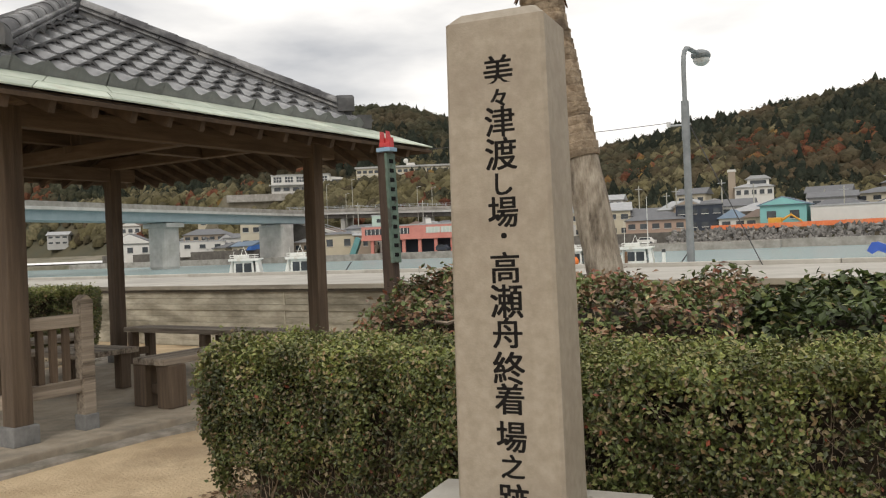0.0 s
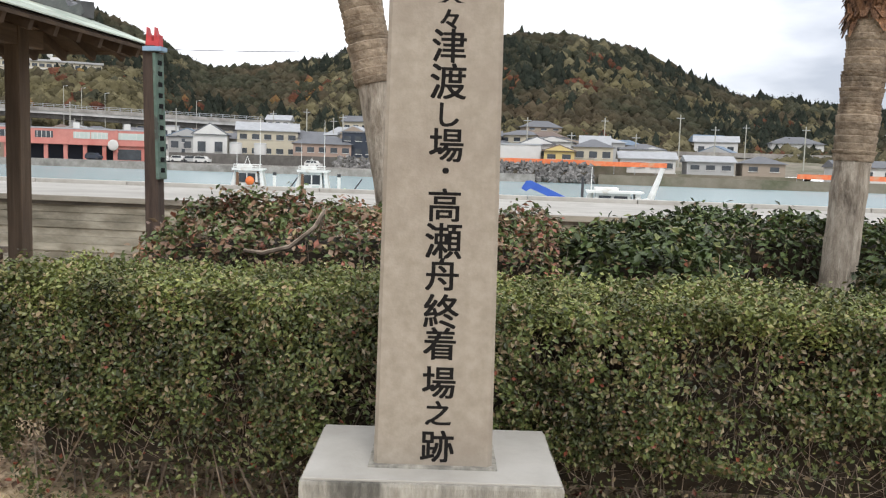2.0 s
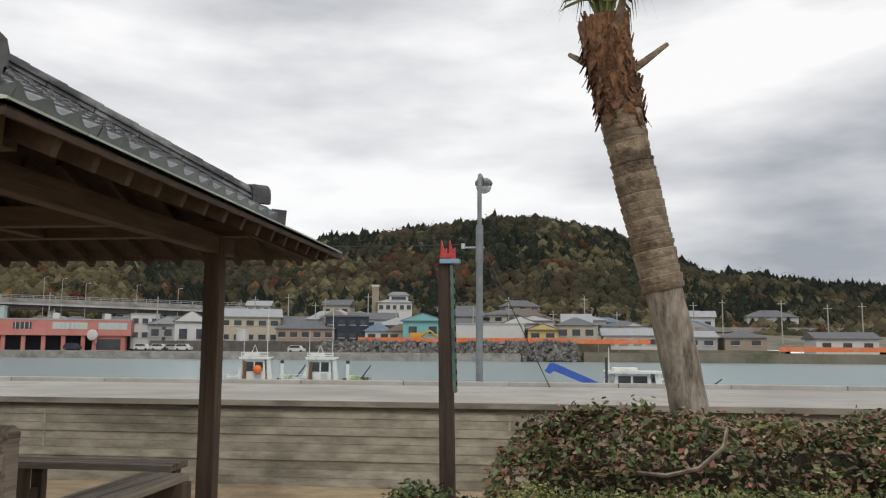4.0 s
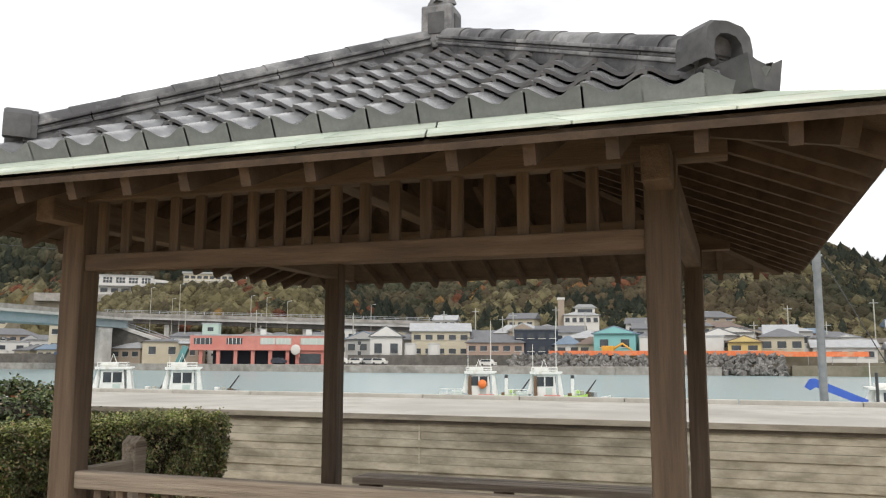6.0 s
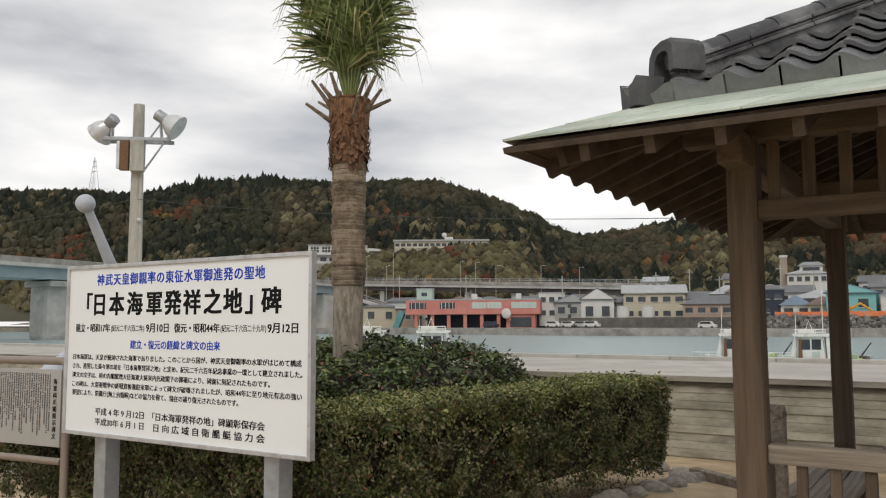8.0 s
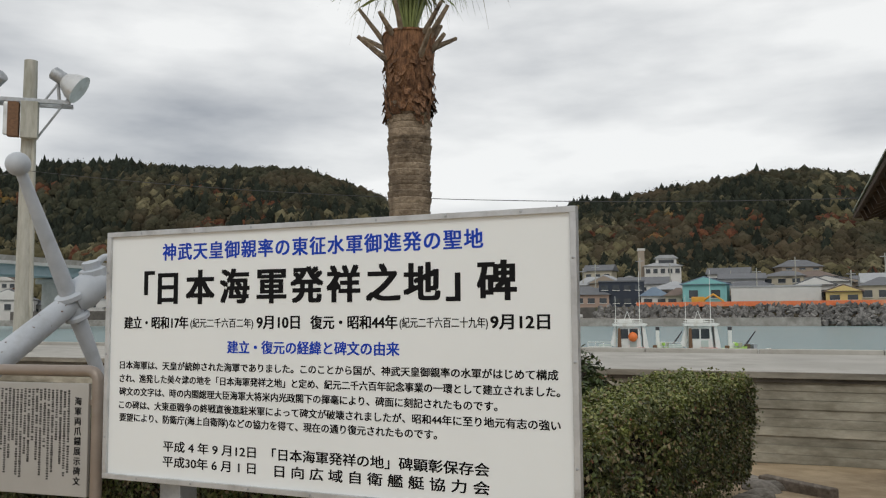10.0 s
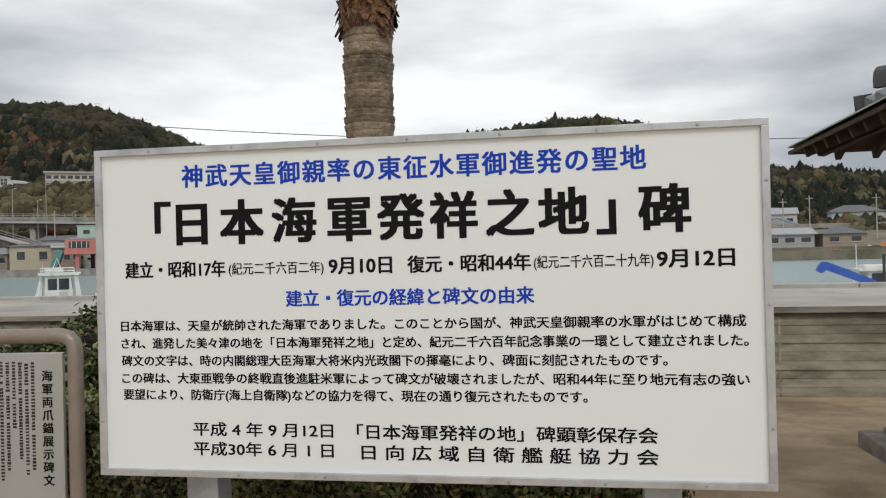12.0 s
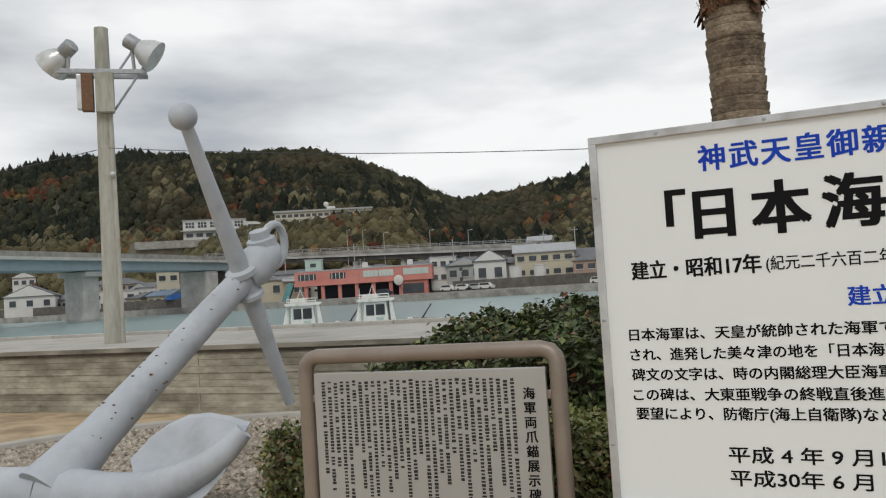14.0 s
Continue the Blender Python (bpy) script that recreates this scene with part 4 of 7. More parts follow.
def pavilion():
    s = thing("pavilion_slab", "grey concrete floor slab with a stone edge under the pavilion", "floor", (*PC, 0), kind="structure")
    part("slab", box(bmesh.new(), (0, 0, SLAB_Z - 0.2), (4.24, 4.24, 0.4), 0.015), concrete_slab, s)
    part("slab_edge", box(bmesh.new(), (0, 0, SLAB_Z - 0.25), (4.56, 4.56, 0.38), 0.03), stone_mat, s, "rough grey stone edge course")
    t = thing("pavilion", "open wooden pavilion with a grey tiled hip roof", "pavilion", (*PC, 0))
    for sx in (-1, 1):
        for sy in (-1, 1):
            p = part("post", box(bmesh.new(), (sx * PH, sy * PH, 1.27), (0.155, 0.155, 2.46), 0.012), wood, t)
            part("plinth", box(bmesh.new(), (sx * PH, sy * PH, SLAB_Z + 0.07), (0.215, 0.215, 0.15), 0.015), plinth_mat, p, "grey stone plinth")
    for sy in (-1, 1):
        part("wall_plate", box(bmesh.new(), (0, sy * PH, 2.545), (2 * PH + 0.62, 0.13, 0.15), 0.01), wood_x, t)
    for sx in (-1, 1):
        part("side_plate", box(bmesh.new(), (sx * PH, 0, 2.405), (0.13, 2 * PH + 0.62, 0.17), 0.01), wood_y, t)
    part("tie_beam", box(bmesh.new(), (0, -PH, 2.095), (2 * PH - 0.155, 0.11, 0.10), 0.008), wood_x, t)
    for k in range(19):
        x = -PH + 0.155 + k * (2 * PH - 0.31) / 18
        part("slat", box(bmesh.new(), (x, -PH, 2.307), (0.062, 0.03, 0.325), 0.004), wood, t)
    # king post and inner braces
    part("king_post", box(bmesh.new(), (0, 0, 3.05), (0.14, 0.14, 1.3), 0.01), wood, t)
    part("cross_beam", box(bmesh.new(), (0, 0, 2.40), (2 * PH - 0.13, 0.12, 0.15), 0.01), wood_x, t)
    part("cross_beam", box(bmesh.new(), (0, 0, 2.543), (0.12, 2 * PH - 0.13, 0.135), 0.01), wood_y, t)
    # deck, rafters, eave boards
    bm = bmesh.new()
    ring0 = [bm.verts.new((a * EH, b * EH, EZ - 0.045)) for a, b in ((-1, -1), (1, -1), (1, 1), (-1, 1))]
    ring1 = [bm.verts.new((a * TH, b * TH, TZ - 0.05)) for a, b in ((-1, -1), (1, -1), (1, 1), (-1, 1))]
    apex = bm.verts.new((0, 0, TZ - 0.05 + TH * SLOPE))
    for j in range(4):
        bm.faces.new((ring0[j], ring0[(j + 1) % 4], ring1[(j + 1) % 4], ring1[j]))
        bm.faces.new((ring1[j], ring1[(j + 1) % 4], apex))
    deck = part("roof_deck", bm, wood_shaded, t, "board underside of the roof, shade put into its colour")
    th = deck.modifiers.new("thick", "SOLIDIFY")
    th.thickness = 0.03
    zr = lambda h: EZ - 0.12 + (EH - h) * 0.40
    for out, along in side_frames():
        for k in range(-8, 9):
            o = k * 0.325
            lo, hi = EH - 0.05, max(abs(o) + 0.05, 0.9)
            if lo - hi < 0.1:
                continue
            a, b = out * lo + along * o + Vector((0, 0, zr(lo))), out * hi + along * o + Vector((0, 0, zr(hi)))
            d = b - a
            m = Matrix.Translation((a + b) / 2) @ Matrix((along, d.normalized(), along.cross(d.normalized()))).transposed().to_4x4()
            bm = bmesh.new()
            bmesh.ops.create_cube(bm, size=1, matrix=m @ Matrix.Diagonal((0.05, d.length, 0.10, 1)))
            part("rafter", bm, wood_shaded, t)
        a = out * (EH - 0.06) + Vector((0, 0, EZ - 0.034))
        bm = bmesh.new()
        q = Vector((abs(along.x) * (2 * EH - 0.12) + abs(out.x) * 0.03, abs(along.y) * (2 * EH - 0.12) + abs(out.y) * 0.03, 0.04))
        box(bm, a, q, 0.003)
        part("fascia", bm, wood_shaded, t)
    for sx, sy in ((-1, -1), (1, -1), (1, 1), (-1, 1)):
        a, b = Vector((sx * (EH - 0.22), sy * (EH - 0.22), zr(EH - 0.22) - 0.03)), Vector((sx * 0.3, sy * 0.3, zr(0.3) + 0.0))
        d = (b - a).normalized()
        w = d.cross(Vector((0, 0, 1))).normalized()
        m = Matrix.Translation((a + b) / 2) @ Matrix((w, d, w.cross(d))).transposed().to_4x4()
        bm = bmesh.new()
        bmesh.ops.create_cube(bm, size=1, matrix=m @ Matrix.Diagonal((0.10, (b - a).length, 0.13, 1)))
        part("hip_rafter", bm, wood_shaded, t)
    # the copper-clad eaves: two rows of sheets a side, lapped
    for out, along in side_frames():
        for row, (h0, h1) in enumerate(((EH, 2.44), (2.46, TH - 0.08))):
            cells = 9
            for c in range(cells):
                bm = bmesh.new()
                q = []
                for h in (h0, h1):
                    z = EZ + (EH - h) * (TZ - EZ) / (EH - TH) + (0.004 if row else 0.0)
                    for f in (c / cells, (c + 1) / cells):
                        sh = (f * 2 - 1) * h + ((0.02 if row else -0.02) + (0.0045 if f == c / cells else -0.0045) if 0 < f < 1 else 0)
                        q.append(out * h + along * sh + Vector((0, 0, z)))
                vs = [bm.verts.new(v + Vector((0, 0, e))) for e in (-0.012, 0.0) for v in (q[0], q[1], q[3], q[2])]
                bm.faces.new(vs[4:])
                bm.faces.new(vs[:4][::-1])
                for j in range(4):
                    bm.faces.new((vs[j], vs[(j + 1) % 4], vs[4 + (j + 1) % 4], vs[4 + j]))
                part("copper_sheet", bm, copper, t)
    # tiles
    P, L = 0.262, 0.30

    def tile_mesh(lip):
        bm = bmesh.new()
        seg = 10
        prof = []
        for j in range(seg + 1):
            f = j / seg
            z = 0.030 * math.cos(2 * math.pi * f) if f < 0.86 else 0.030 * math.cos(2 * math.pi * f) - 0.02 * (f - 0.86) / 0.14
            prof.append(((f - 0.5) * P * 1.04, z))
        th = 0.022
        rows = []
        for y in (0, L):
            lift = 0.044 if y == 0 else 0.0
            rows.append(([bm.verts.new((x, y, z + lift)) for x, z in prof], [bm.verts.new((x, y, (z + lift - th) if not (lip and y == 0) else -0.085)) for x, z in prof]))
        for j in range(seg):
            bm.faces.new((rows[0][0][j], rows[0][0][j + 1], rows[1][0][j + 1], rows[1][0][j]))
            bm.faces.new((rows[0][1][j + 1], rows[0][1][j], rows[0][0][j], rows[0][0][j + 1]))
        for j in (0, seg):
            bm.faces.new((rows[0][0][j], rows[1][0][j], rows[1][1][j], rows[0][1][j]))
        return sharp(mesh_of(bm, tile_mat, True), 40)
    field, eave = tile_mesh(False), tile_mesh(True)
    for n_, (out, along) in enumerate(side_frames()):
        slope = Vector((-out.x, -out.y, SLOPE)).normalized()
        up = along.cross(slope)
        step = 0.225
        joined = []
        for c in range(10):
            h = TH - c * step
            if h < 0.25:
                break
            kmax = int(h / P + 1)
            for k in range(-kmax, kmax + 1):
                o = k * P + (0.0)
                if abs(o) - P * 0.5 > h:
                    continue
                at = out * h + along * o + Vector((0, 0, TZ + 0.05 + (TH - h) * SLOPE))
                m = Matrix((along, slope, up)).transposed().to_4x4()
                m.translation = at
                shape = eave if c == 0 else field
                if abs(o) + P * 0.53 > h - L:
                    bm = bmesh.new()
                    bm.from_mesh(shape)
                    s = 1 if o >= 0 else -1
                    inv = m.inverted()
                    for sg in ((s,) if abs(o) > P else (1, -1)):
                        co_, no_ = inv @ Vector((0, 0, TZ)), inv.to_3x3() @ (along * sg - out)
                        bmesh.ops.bisect_plane(bm, geom=bm.verts[:] + bm.edges[:] + bm.faces[:], plane_co=co_, plane_no=no_, clear_outer=True)
                    if not bm.faces:
                        bm.free()
                        continue
                    shape = sharp(mesh_of(bm, tile_mat, True), 40)
                if n_ == 2:
                    joined.append((shape, m))
                    continue
                ob = part("eave_tile" if c == 0 else "tile", shape, tile_mat, t)
                ob.matrix_basis = m
        if joined:
            bm = bmesh.new()
            for me, m in joined:
                k0 = len(bm.verts)
                bm.from_mesh(me)
                bm.verts.ensure_lookup_table()
                for v in bm.verts[k0:]:
                    v.co = m @ v.co
            tagged(part("tiles_behind", bm, tile_mat, t, "grey tiles on the far side of the roof"), kind="stuff")
    # hips: three flat courses, round caps, an arched end tile
    for sx, sy in ((-1, -1), (1, -1), (1, 1), (-1, 1)):
        d = Vector((-sx, -sy, SLOPE)).normalized()
        w = d.cross(Vector((0, 0, 1))).normalized()
        u = w.cross(d)
        foot = Vector((sx * (TH - 0.22), sy * (TH - 0.22), TZ + 0.025 + 0.22 * SLOPE))
        ln = (Vector((0, 0, TZ + 0.05 + TH * SLOPE)) - foot).length - 0.12
        frame_m = Matrix((w, d, u)).transposed().to_4x4()
        frame_m.translation = foot
        for c, (wd, zz, hh) in enumerate(((0.185, 0.025, 0.07), (0.225, 0.068, 0.022), (0.20, 0.090, 0.018), (0.235, 0.112, 0.022))):
            segs = 1 if c == 0 else 7
            for g in range(segs):
                bm = box(bmesh.new(), (0, ln * (g + 0.5) / segs, zz), (wd, ln / segs - 0.006, hh), 0.006)
                ob = part("ridge_course", bm, ridge_mat, t)
                ob.matrix_basis = frame_m
        for g in range(9):
            bm = bmesh.new()
            y0, y1 = ln * g / 9 - 0.01, ln * (g + 1) / 9 + 0.015
            rings = []
            for y, r in ((y0, 0.088), (y1, 0.080)):
                rings.append([bm.verts.new((r * math.cos(a), y, 0.118 + r * 0.92 * math.sin(a))) for a in [math.pi * j / 10 for j in range(11)]])
            for j in range(10):
                bm.faces.new((rings[0][j], rings[0][j + 1], rings[1][j + 1], rings[1][j]))
            bm.faces.new(rings[0][::-1])
            ob = part("ridge_cap", bm, ridge_mat, t, smooth=True)
            ob.matrix_basis = frame_m
        bm = bmesh.new()
        arch = [(-0.145, 0.0), (-0.15, 0.08), (-0.135, 0.145), (-0.09, 0.185), (0, 0.198), (0.09, 0.185), (0.135, 0.145), (0.15, 0.08), (0.145, 0.0)]
        niche = [(-0.08, 0.0), (-0.085, 0.06), (-0.075, 0.10), (-0.045, 0.128), (0, 0.136), (0.045, 0.128), (0.075, 0.10), (0.085, 0.06), (0.08, 0.0)]
        prism(bm, [(x * 0.97, z * 0.98) for x, z in arch], 0.06, Matrix.Translation((0, 0.055, 0)))
        o = part("end_tile", bm, dark_tile, t, "dark arched ridge-end tile")
        upright = Matrix((w, Vector((-sx, -sy, 0)).normalized(), Vector((0, 0, 1)))).transposed().to_4x4()
        upright.translation = foot + Vector((0, 0, 0.055)) - d * 0.03
        o.matrix_basis = upright
        bm = bmesh.new()
        rims = [[bm.verts.new((x, y, z)) for x, z in ring] for ring, y in ((arch, 0.05), (arch, -0.085), ([(x * 0.93, z * 0.955) for x, z in arch], -0.10), (niche, -0.095), (niche, 0.03))]
        for r0, r1 in zip(rims, rims[1:]):
            for j in range(8):
                bm.faces.new((r0[j], r0[j + 1], r1[j + 1], r1[j]))
        part("end_tile_rim", bm, dark_tile, o, smooth=True)
        bm = ball(bmesh.new(), (0, 0.01, 0.065), 0.045, (1.0, 0.5, 1.1), 12, 8)
        part("end_tile_boss", bm, dark_tile, o, smooth=True)
        bm = bmesh.new()
        prism(bm, [(-0.075, -0.105), (-0.10, 0.045), (-0.05, 0.02), (0, 0.01), (0.05, 0.02), (0.10, 0.045), (0.075, -0.105)], 0.16)
        o = part("corner_tile", bm, dark_tile, t, "dark upturned corner tile")
        low = upright.copy()
        low.translation = Vector((sx * (TH - 0.05), sy * (TH - 0.05), TZ + 0.11))
        o.matrix_basis = low
    # finial
    za = TZ + 0.05 + TH * SLOPE
    part("finial_block", box(bmesh.new(), (0, 0, za + 0.15), (0.25, 0.25, 0.34), 0.02), ridge_mat, t, "grey tile finial block")
    part("finial_neck", box(bmesh.new(), (0, 0, za + 0.335), (0.17, 0.17, 0.05), 0.012), ridge_mat, t)
    part("finial_tip", rod(bmesh.new(), (0, 0, za + 0.355), (0, 0, za + 0.60), 0.125, 0.008, 4), ridge_mat, t)
    for sx, sy in ((0, -1), (1, 0), (-1, 0)):
        q = (0.125 * sx + 0.003 * sx, 0.125 * sy + 0.003 * sy, za + 0.17)
        part("finial_panel", box(bmesh.new(), q, (0.13 if sy else 0.012, 0.13 if sx else 0.012, 0.17), 0.003), dark_tile, t)
    return t


pavilion()


def railing(name, a, b, balusters, low=0.30, top_end=0.0):
    """A rail with square balusters between two points on the slab."""
    a, b = Vector(a), Vector(b)
    d = b - a
    ang = math.degrees(math.atan2(d.y, d.x))
    t = thing(name, "weathered wooden railing with square balusters", "railing", (*((a + b) / 2).xy, SLAB_Z), ang)
    L = d.length
    part("top_rail", box(bmesh.new(), (0, 0, 0.885), (L, 0.085, 0.10), 0.012), wood_grey, t)
    part("low_rail", box(bmesh.new(), (0, 0, low), (L, 0.06, 0.11), 0.008), wood_grey, t)
    for k in range(balusters):
        x = -L / 2 + L * (k + 1) / (balusters + 1)
        part("baluster", box(bmesh.new(), (x, 0, (low + 0.055 + 0.835) / 2), (0.052, 0.04, 0.835 - low - 0.055), 0.004), wood, t)
    for s in (-1, 1):
        if top_end * s > 0 or top_end == 2:
            x = s * (L / 2 + 0.055)
            p = part("end_post", box(bmesh.new(), (x, 0, 0.53), (0.11, 0.11, 0.92), 0.01), wood_grey, t)
            bm = bmesh.new()
            prism(bm, [(x - 0.055, 0.99), (x + 0.055, 0.99), (x + 0.055, 1.04), (x, 1.085), (x - 0.055, 1.04)], 0.11)
            part("post_cap", bm, wood_grey, p)
            part("post_shoe", box(bmesh.new(), (x, 0, 0.06), (0.135, 0.135, 0.13), 0.01), plinth_mat, p, "grey stone shoe")
    return t


fx0, fx1, fy0, fy1 = PC[0] - PH, PC[0] + PH, PC[1] - PH, PC[1] + PH
railing("pavilion_railing", (fx0 + 0.08, fy0, 0), (fx1 - 0.08, fy0, 0), 20)
railing("pavilion_railing", (fx1, fy0 + 0.08, 0), (fx1, fy0 + 0.52, 0), 3, 0.36, 1)
railing("pavilion_railing", (fx0, fy0 + 0.08, 0), (fx0, fy0 + 0.52, 0), 3, 0.36, 1)


def bench(at, turn, L, W, H, label, planks=3, leg=(0.11, 0.10)):
    t = thing("bench", label, "bench", (*at, SLAB_Z), turn)
    for k in range(planks):
        y = (k - (planks - 1) / 2) * W / planks
        part("seat_plank", box(bmesh.new(), (0, y, H - 0.03), (L, W / planks - 0.012, 0.06), 0.008), wood_grey, t)
    n_ = max(2, int(L / 1.1) + 1)
    for k in range(n_):
        x = -L / 2 + 0.12 + (L - 0.24) * k / (n_ - 1)
        for y in (-W / 2 + 0.06, W / 2 - 0.06):
            part("leg", box(bmesh.new(), (x, y, (H - 0.06) / 2), (*leg, H - 0.06), 0.015), wood, t)
        part("stretcher", box(bmesh.new(), (x, 0, 0.16), (0.06, W - 0.22, 0.09), 0.006), wood, t)
    return t


bench((PC[0], fy1 + 0.05), 0, 2.9, 0.38, 0.475, "long weathered plank bench along the back of the pavilion", 3)
bench((fx1 - 0.22, 6.3), 90, 1.75, 0.44, 0.45, "heavy wooden bench with thick legs along the pavilion side", 3, (0.20, 0.17))
bench((fx0 + 0.1, 6.1), 90, 1.75, 0.44, 0.45, "weathered wooden plank bench inside the pavilion", 3)
t = thing("table", "low dark wooden table in the pavilion", "table", (PC[0] - 0.2, 5.9, SLAB_Z))
for k in range(4):
    part("tabletop_plank", box(bmesh.new(), (0, (k - 1.5) * 0.17, 0.40), (1.1, 0.16, 0.055), 0.008), wood_grey, t)
for sx in (-1, 1):
    for sy in (-1, 1):
        part("leg", box(bmesh.new(), (sx * 0.42, sy * 0.22, 0.186), (0.12, 0.12, 0.372), 0.012), wood, t)


# ---- street lamp, floodlight pole and their wires ----
def street_lamp():
    t = thing("street_lamp", "grey steel street lamp with a hooked arm", "street lamp", (0.42, 16.12, DECK_Z - 0.03))
    part("pole", tube(bmesh.new(), [(0, 0, 0), (0, 0, 2.4), (0, 0, 2.45)], [0.072, 0.066, 0.066], 14), steel_lamp, t, smooth=True)
    part("collar", rod(bmesh.new(), (0, 0, 2.4), (0, 0, 3.12), 0.078, 0.072, 14), steel_lamp, t, smooth=True)
    pts = [(0, 0, 3.1), (0, 0, 3.76)] + [(-0.02 * (1 - math.cos(a)), 0.45 - 0.45 * math.cos(a), 3.81 + 0.38 * math.sin(a)) for a in (0.4, 0.8, 1.2, 1.57)] + [(-0.02, 1.15, 4.22)]
    part("arm", tube(bmesh.new(), pts, 0.045, 12), steel_lamp, t, smooth=True)
    part("lamp_hood", ball(bmesh.new(), (-0.02, 1.38, 4.22), 0.19, (1, 1.5, 0.6)), steel_lamp, t, smooth=True)
    part("globe", ball(bmesh.new(), (-0.02, 1.40, 4.15), 0.165, (1, 1.3, 0.85)), glassy, t, "clear glass globe", True)
    part("insulator_bar", rod(bmesh.new(), (-0.32, 0, 2.68), (0.1, 0, 2.68), 0.02, 0.02, 8), galv, t)
    part("insulator", rod(bmesh.new(), (-0.32, 0, 2.66), (-0.32, 0, 2.76), 0.04, 0.04, 10), lamp_shell, t)


def flood_pole():
    t = thing("floodlight_pole", "tall concrete pole with two floodlights and a grey box", "light pole", (-21.6, 12.7, DECK_Z), 40)
    part("pole", rod(bmesh.new(), (0, 0, 0), (0, 0, 6.35), 0.19, 0.135, 18), pole_conc, t, smooth=True)
    part("conduit", rod(bmesh.new(), (0.17, -0.1, 0), (0.12, -0.12, 4.6), 0.05, 0.05, 10), pole_conc, t, smooth=True)
    for dy in (-0.2, 0.2):
        part("crossarm", box(bmesh.new(), (0, dy, 5.42), (1.7, 0.07, 0.09), 0.006), galv, t)
    part("switch_box", box(bmesh.new(), (-0.27, -0.22, 4.98), (0.22, 0.18, 0.75), 0.012), rust, t, "rusty brown box")
    part("switch_box", box(bmesh.new(), (-0.42, -0.18, 5.0), (0.1, 0.16, 0.7), 0.012), lamp_shell, t)
    part("junction_box", box(bmesh.new(), (0.05, -0.24, 4.98), (0.34, 0.2, 0.8), 0.012), pole_conc, t)
    part("stay", rod(bmesh.new(), (0.1, -0.1, 4.5), (0.85, -0.2, 5.6), 0.025, 0.025, 8), galv, t)
    part("stay", rod(bmesh.new(), (0.3, -0.2, 5.4), (0.7, -0.2, 6.0), 0.025, 0.025, 8), galv, t)
    for s in (-1, 1):
        d = Vector((0.80, -0.12, -0.55) if s > 0 else (-0.62, 0.45, -0.50)).normalized()
        o = Vector((s * 0.58, -0.25, 6.0 if s > 0 else 5.86))
        body = part("floodlight", tube(bmesh.new(), [o - d * 0.12, o - d * 0.1, o + d * 0.14, o + d * 0.16], [0.12, 0.15, 0.15, 0.14], 14), galv, t, smooth=True)
        part("reflector", tube(bmesh.new(), [o + d * 0.13, o + d * 0.22, o + d * 0.38, o + d * 0.54, o + d * 0.56], [0.11, 0.20, 0.29, 0.33, 0.34], 20), lamp_shell, body, "silver bowl reflector", True)
        part("mount", rod(bmesh.new(), (s * 0.62, -0.2, 5.42), o, 0.035, 0.035, 8), galv, t)
    part("ceramic_knob", ball(bmesh.new(), (0.12, -0.2, 3.35), 0.06), lamp_shell, t, smooth=True)


street_lamp()
flood_pole()


def wire(name, a, b, sag, label, r=0.008):
    a, b = Vector(a), Vector(b)
    pts = [a.lerp(b, f / 20) - Vector((0, 0, sag * 4 * (f / 20) * (1 - f / 20))) for f in range(21)]
    solo(name, tube(bmesh.new(), pts, r, 5), cable_mat, label, "cable")


wire("overhead_wire", (-21.42, 12.6, 4.62), (0.10, 16.12, 3.45), 0.5, "thin black wire slung from the pole to the lamp", 0.007)
wire("overhead_wire", (-21.75, 12.6, 4.62), (-34, 9.0, 4.0), 0.3, "thin black wire running off from the pole", 0.008)
wire("guy_wire", (0.48, 16.12, 3.40), (1.75, 15.8, DECK_Z), 0.0, "thin slanting guy wire of the street lamp", 0.010)

# ---- edging stones by the hedge, a sleeper, gravel bed ----
def rock_mesh(seed):
    rnd = random.Random(seed)
    bm = bmesh.new()
    bmesh.ops.create_icosphere(bm, subdivisions=2, radius=0.5)
    for v in bm.verts:
        v.co *= 1 + 0.28 * noise.noise(v.co * 2.1 + Vector((seed * 3.1, 0, 0)))
    return mesh_of(bm, stone_mat, True)


ROCKS = [rock_mesh(k) for k in range(6)]
edge = [(-7.25, 6.55, 0.42), (-7.02, 6.95, 0.36), (-7.1, 7.35, 0.40), (-6.98, 7.75, 0.34), (-6.92, 8.15, 0.42), (-6.85, 8.6, 0.36), (-6.85, 9.05, 0.44), (-7.0, 9.5, 0.36), (-7.4, 9.7, 0.40), (-7.55, 6.2, 0.36), (-6.75, 9.2, 0.34)]
for k, (x, y, s) in enumerate(edge):
    ob = tagged(new("edging_stone", ROCKS[k % 6]), "rough natural edging stone set in the earth beside the hedge", "stone", "edging stones")
    ob.matrix_world = pose(x + 0.14, y, ground_z(x, y) + 0.01, 0, 0, k * 67) @ Matrix.Diagonal((s * 0.8, s * 1.05, s * 0.5, 1))
bm = box(bmesh.new(), (-6.38, 9.15, -0.27), (0.14, 0.85, 0.12), 0.02, Matrix.Rotation(radians(52), 4, "Z"))
solo("timber_sleeper", bm, wood_grey_y, "weathered timber sleeper lying on the gravel", "timber")

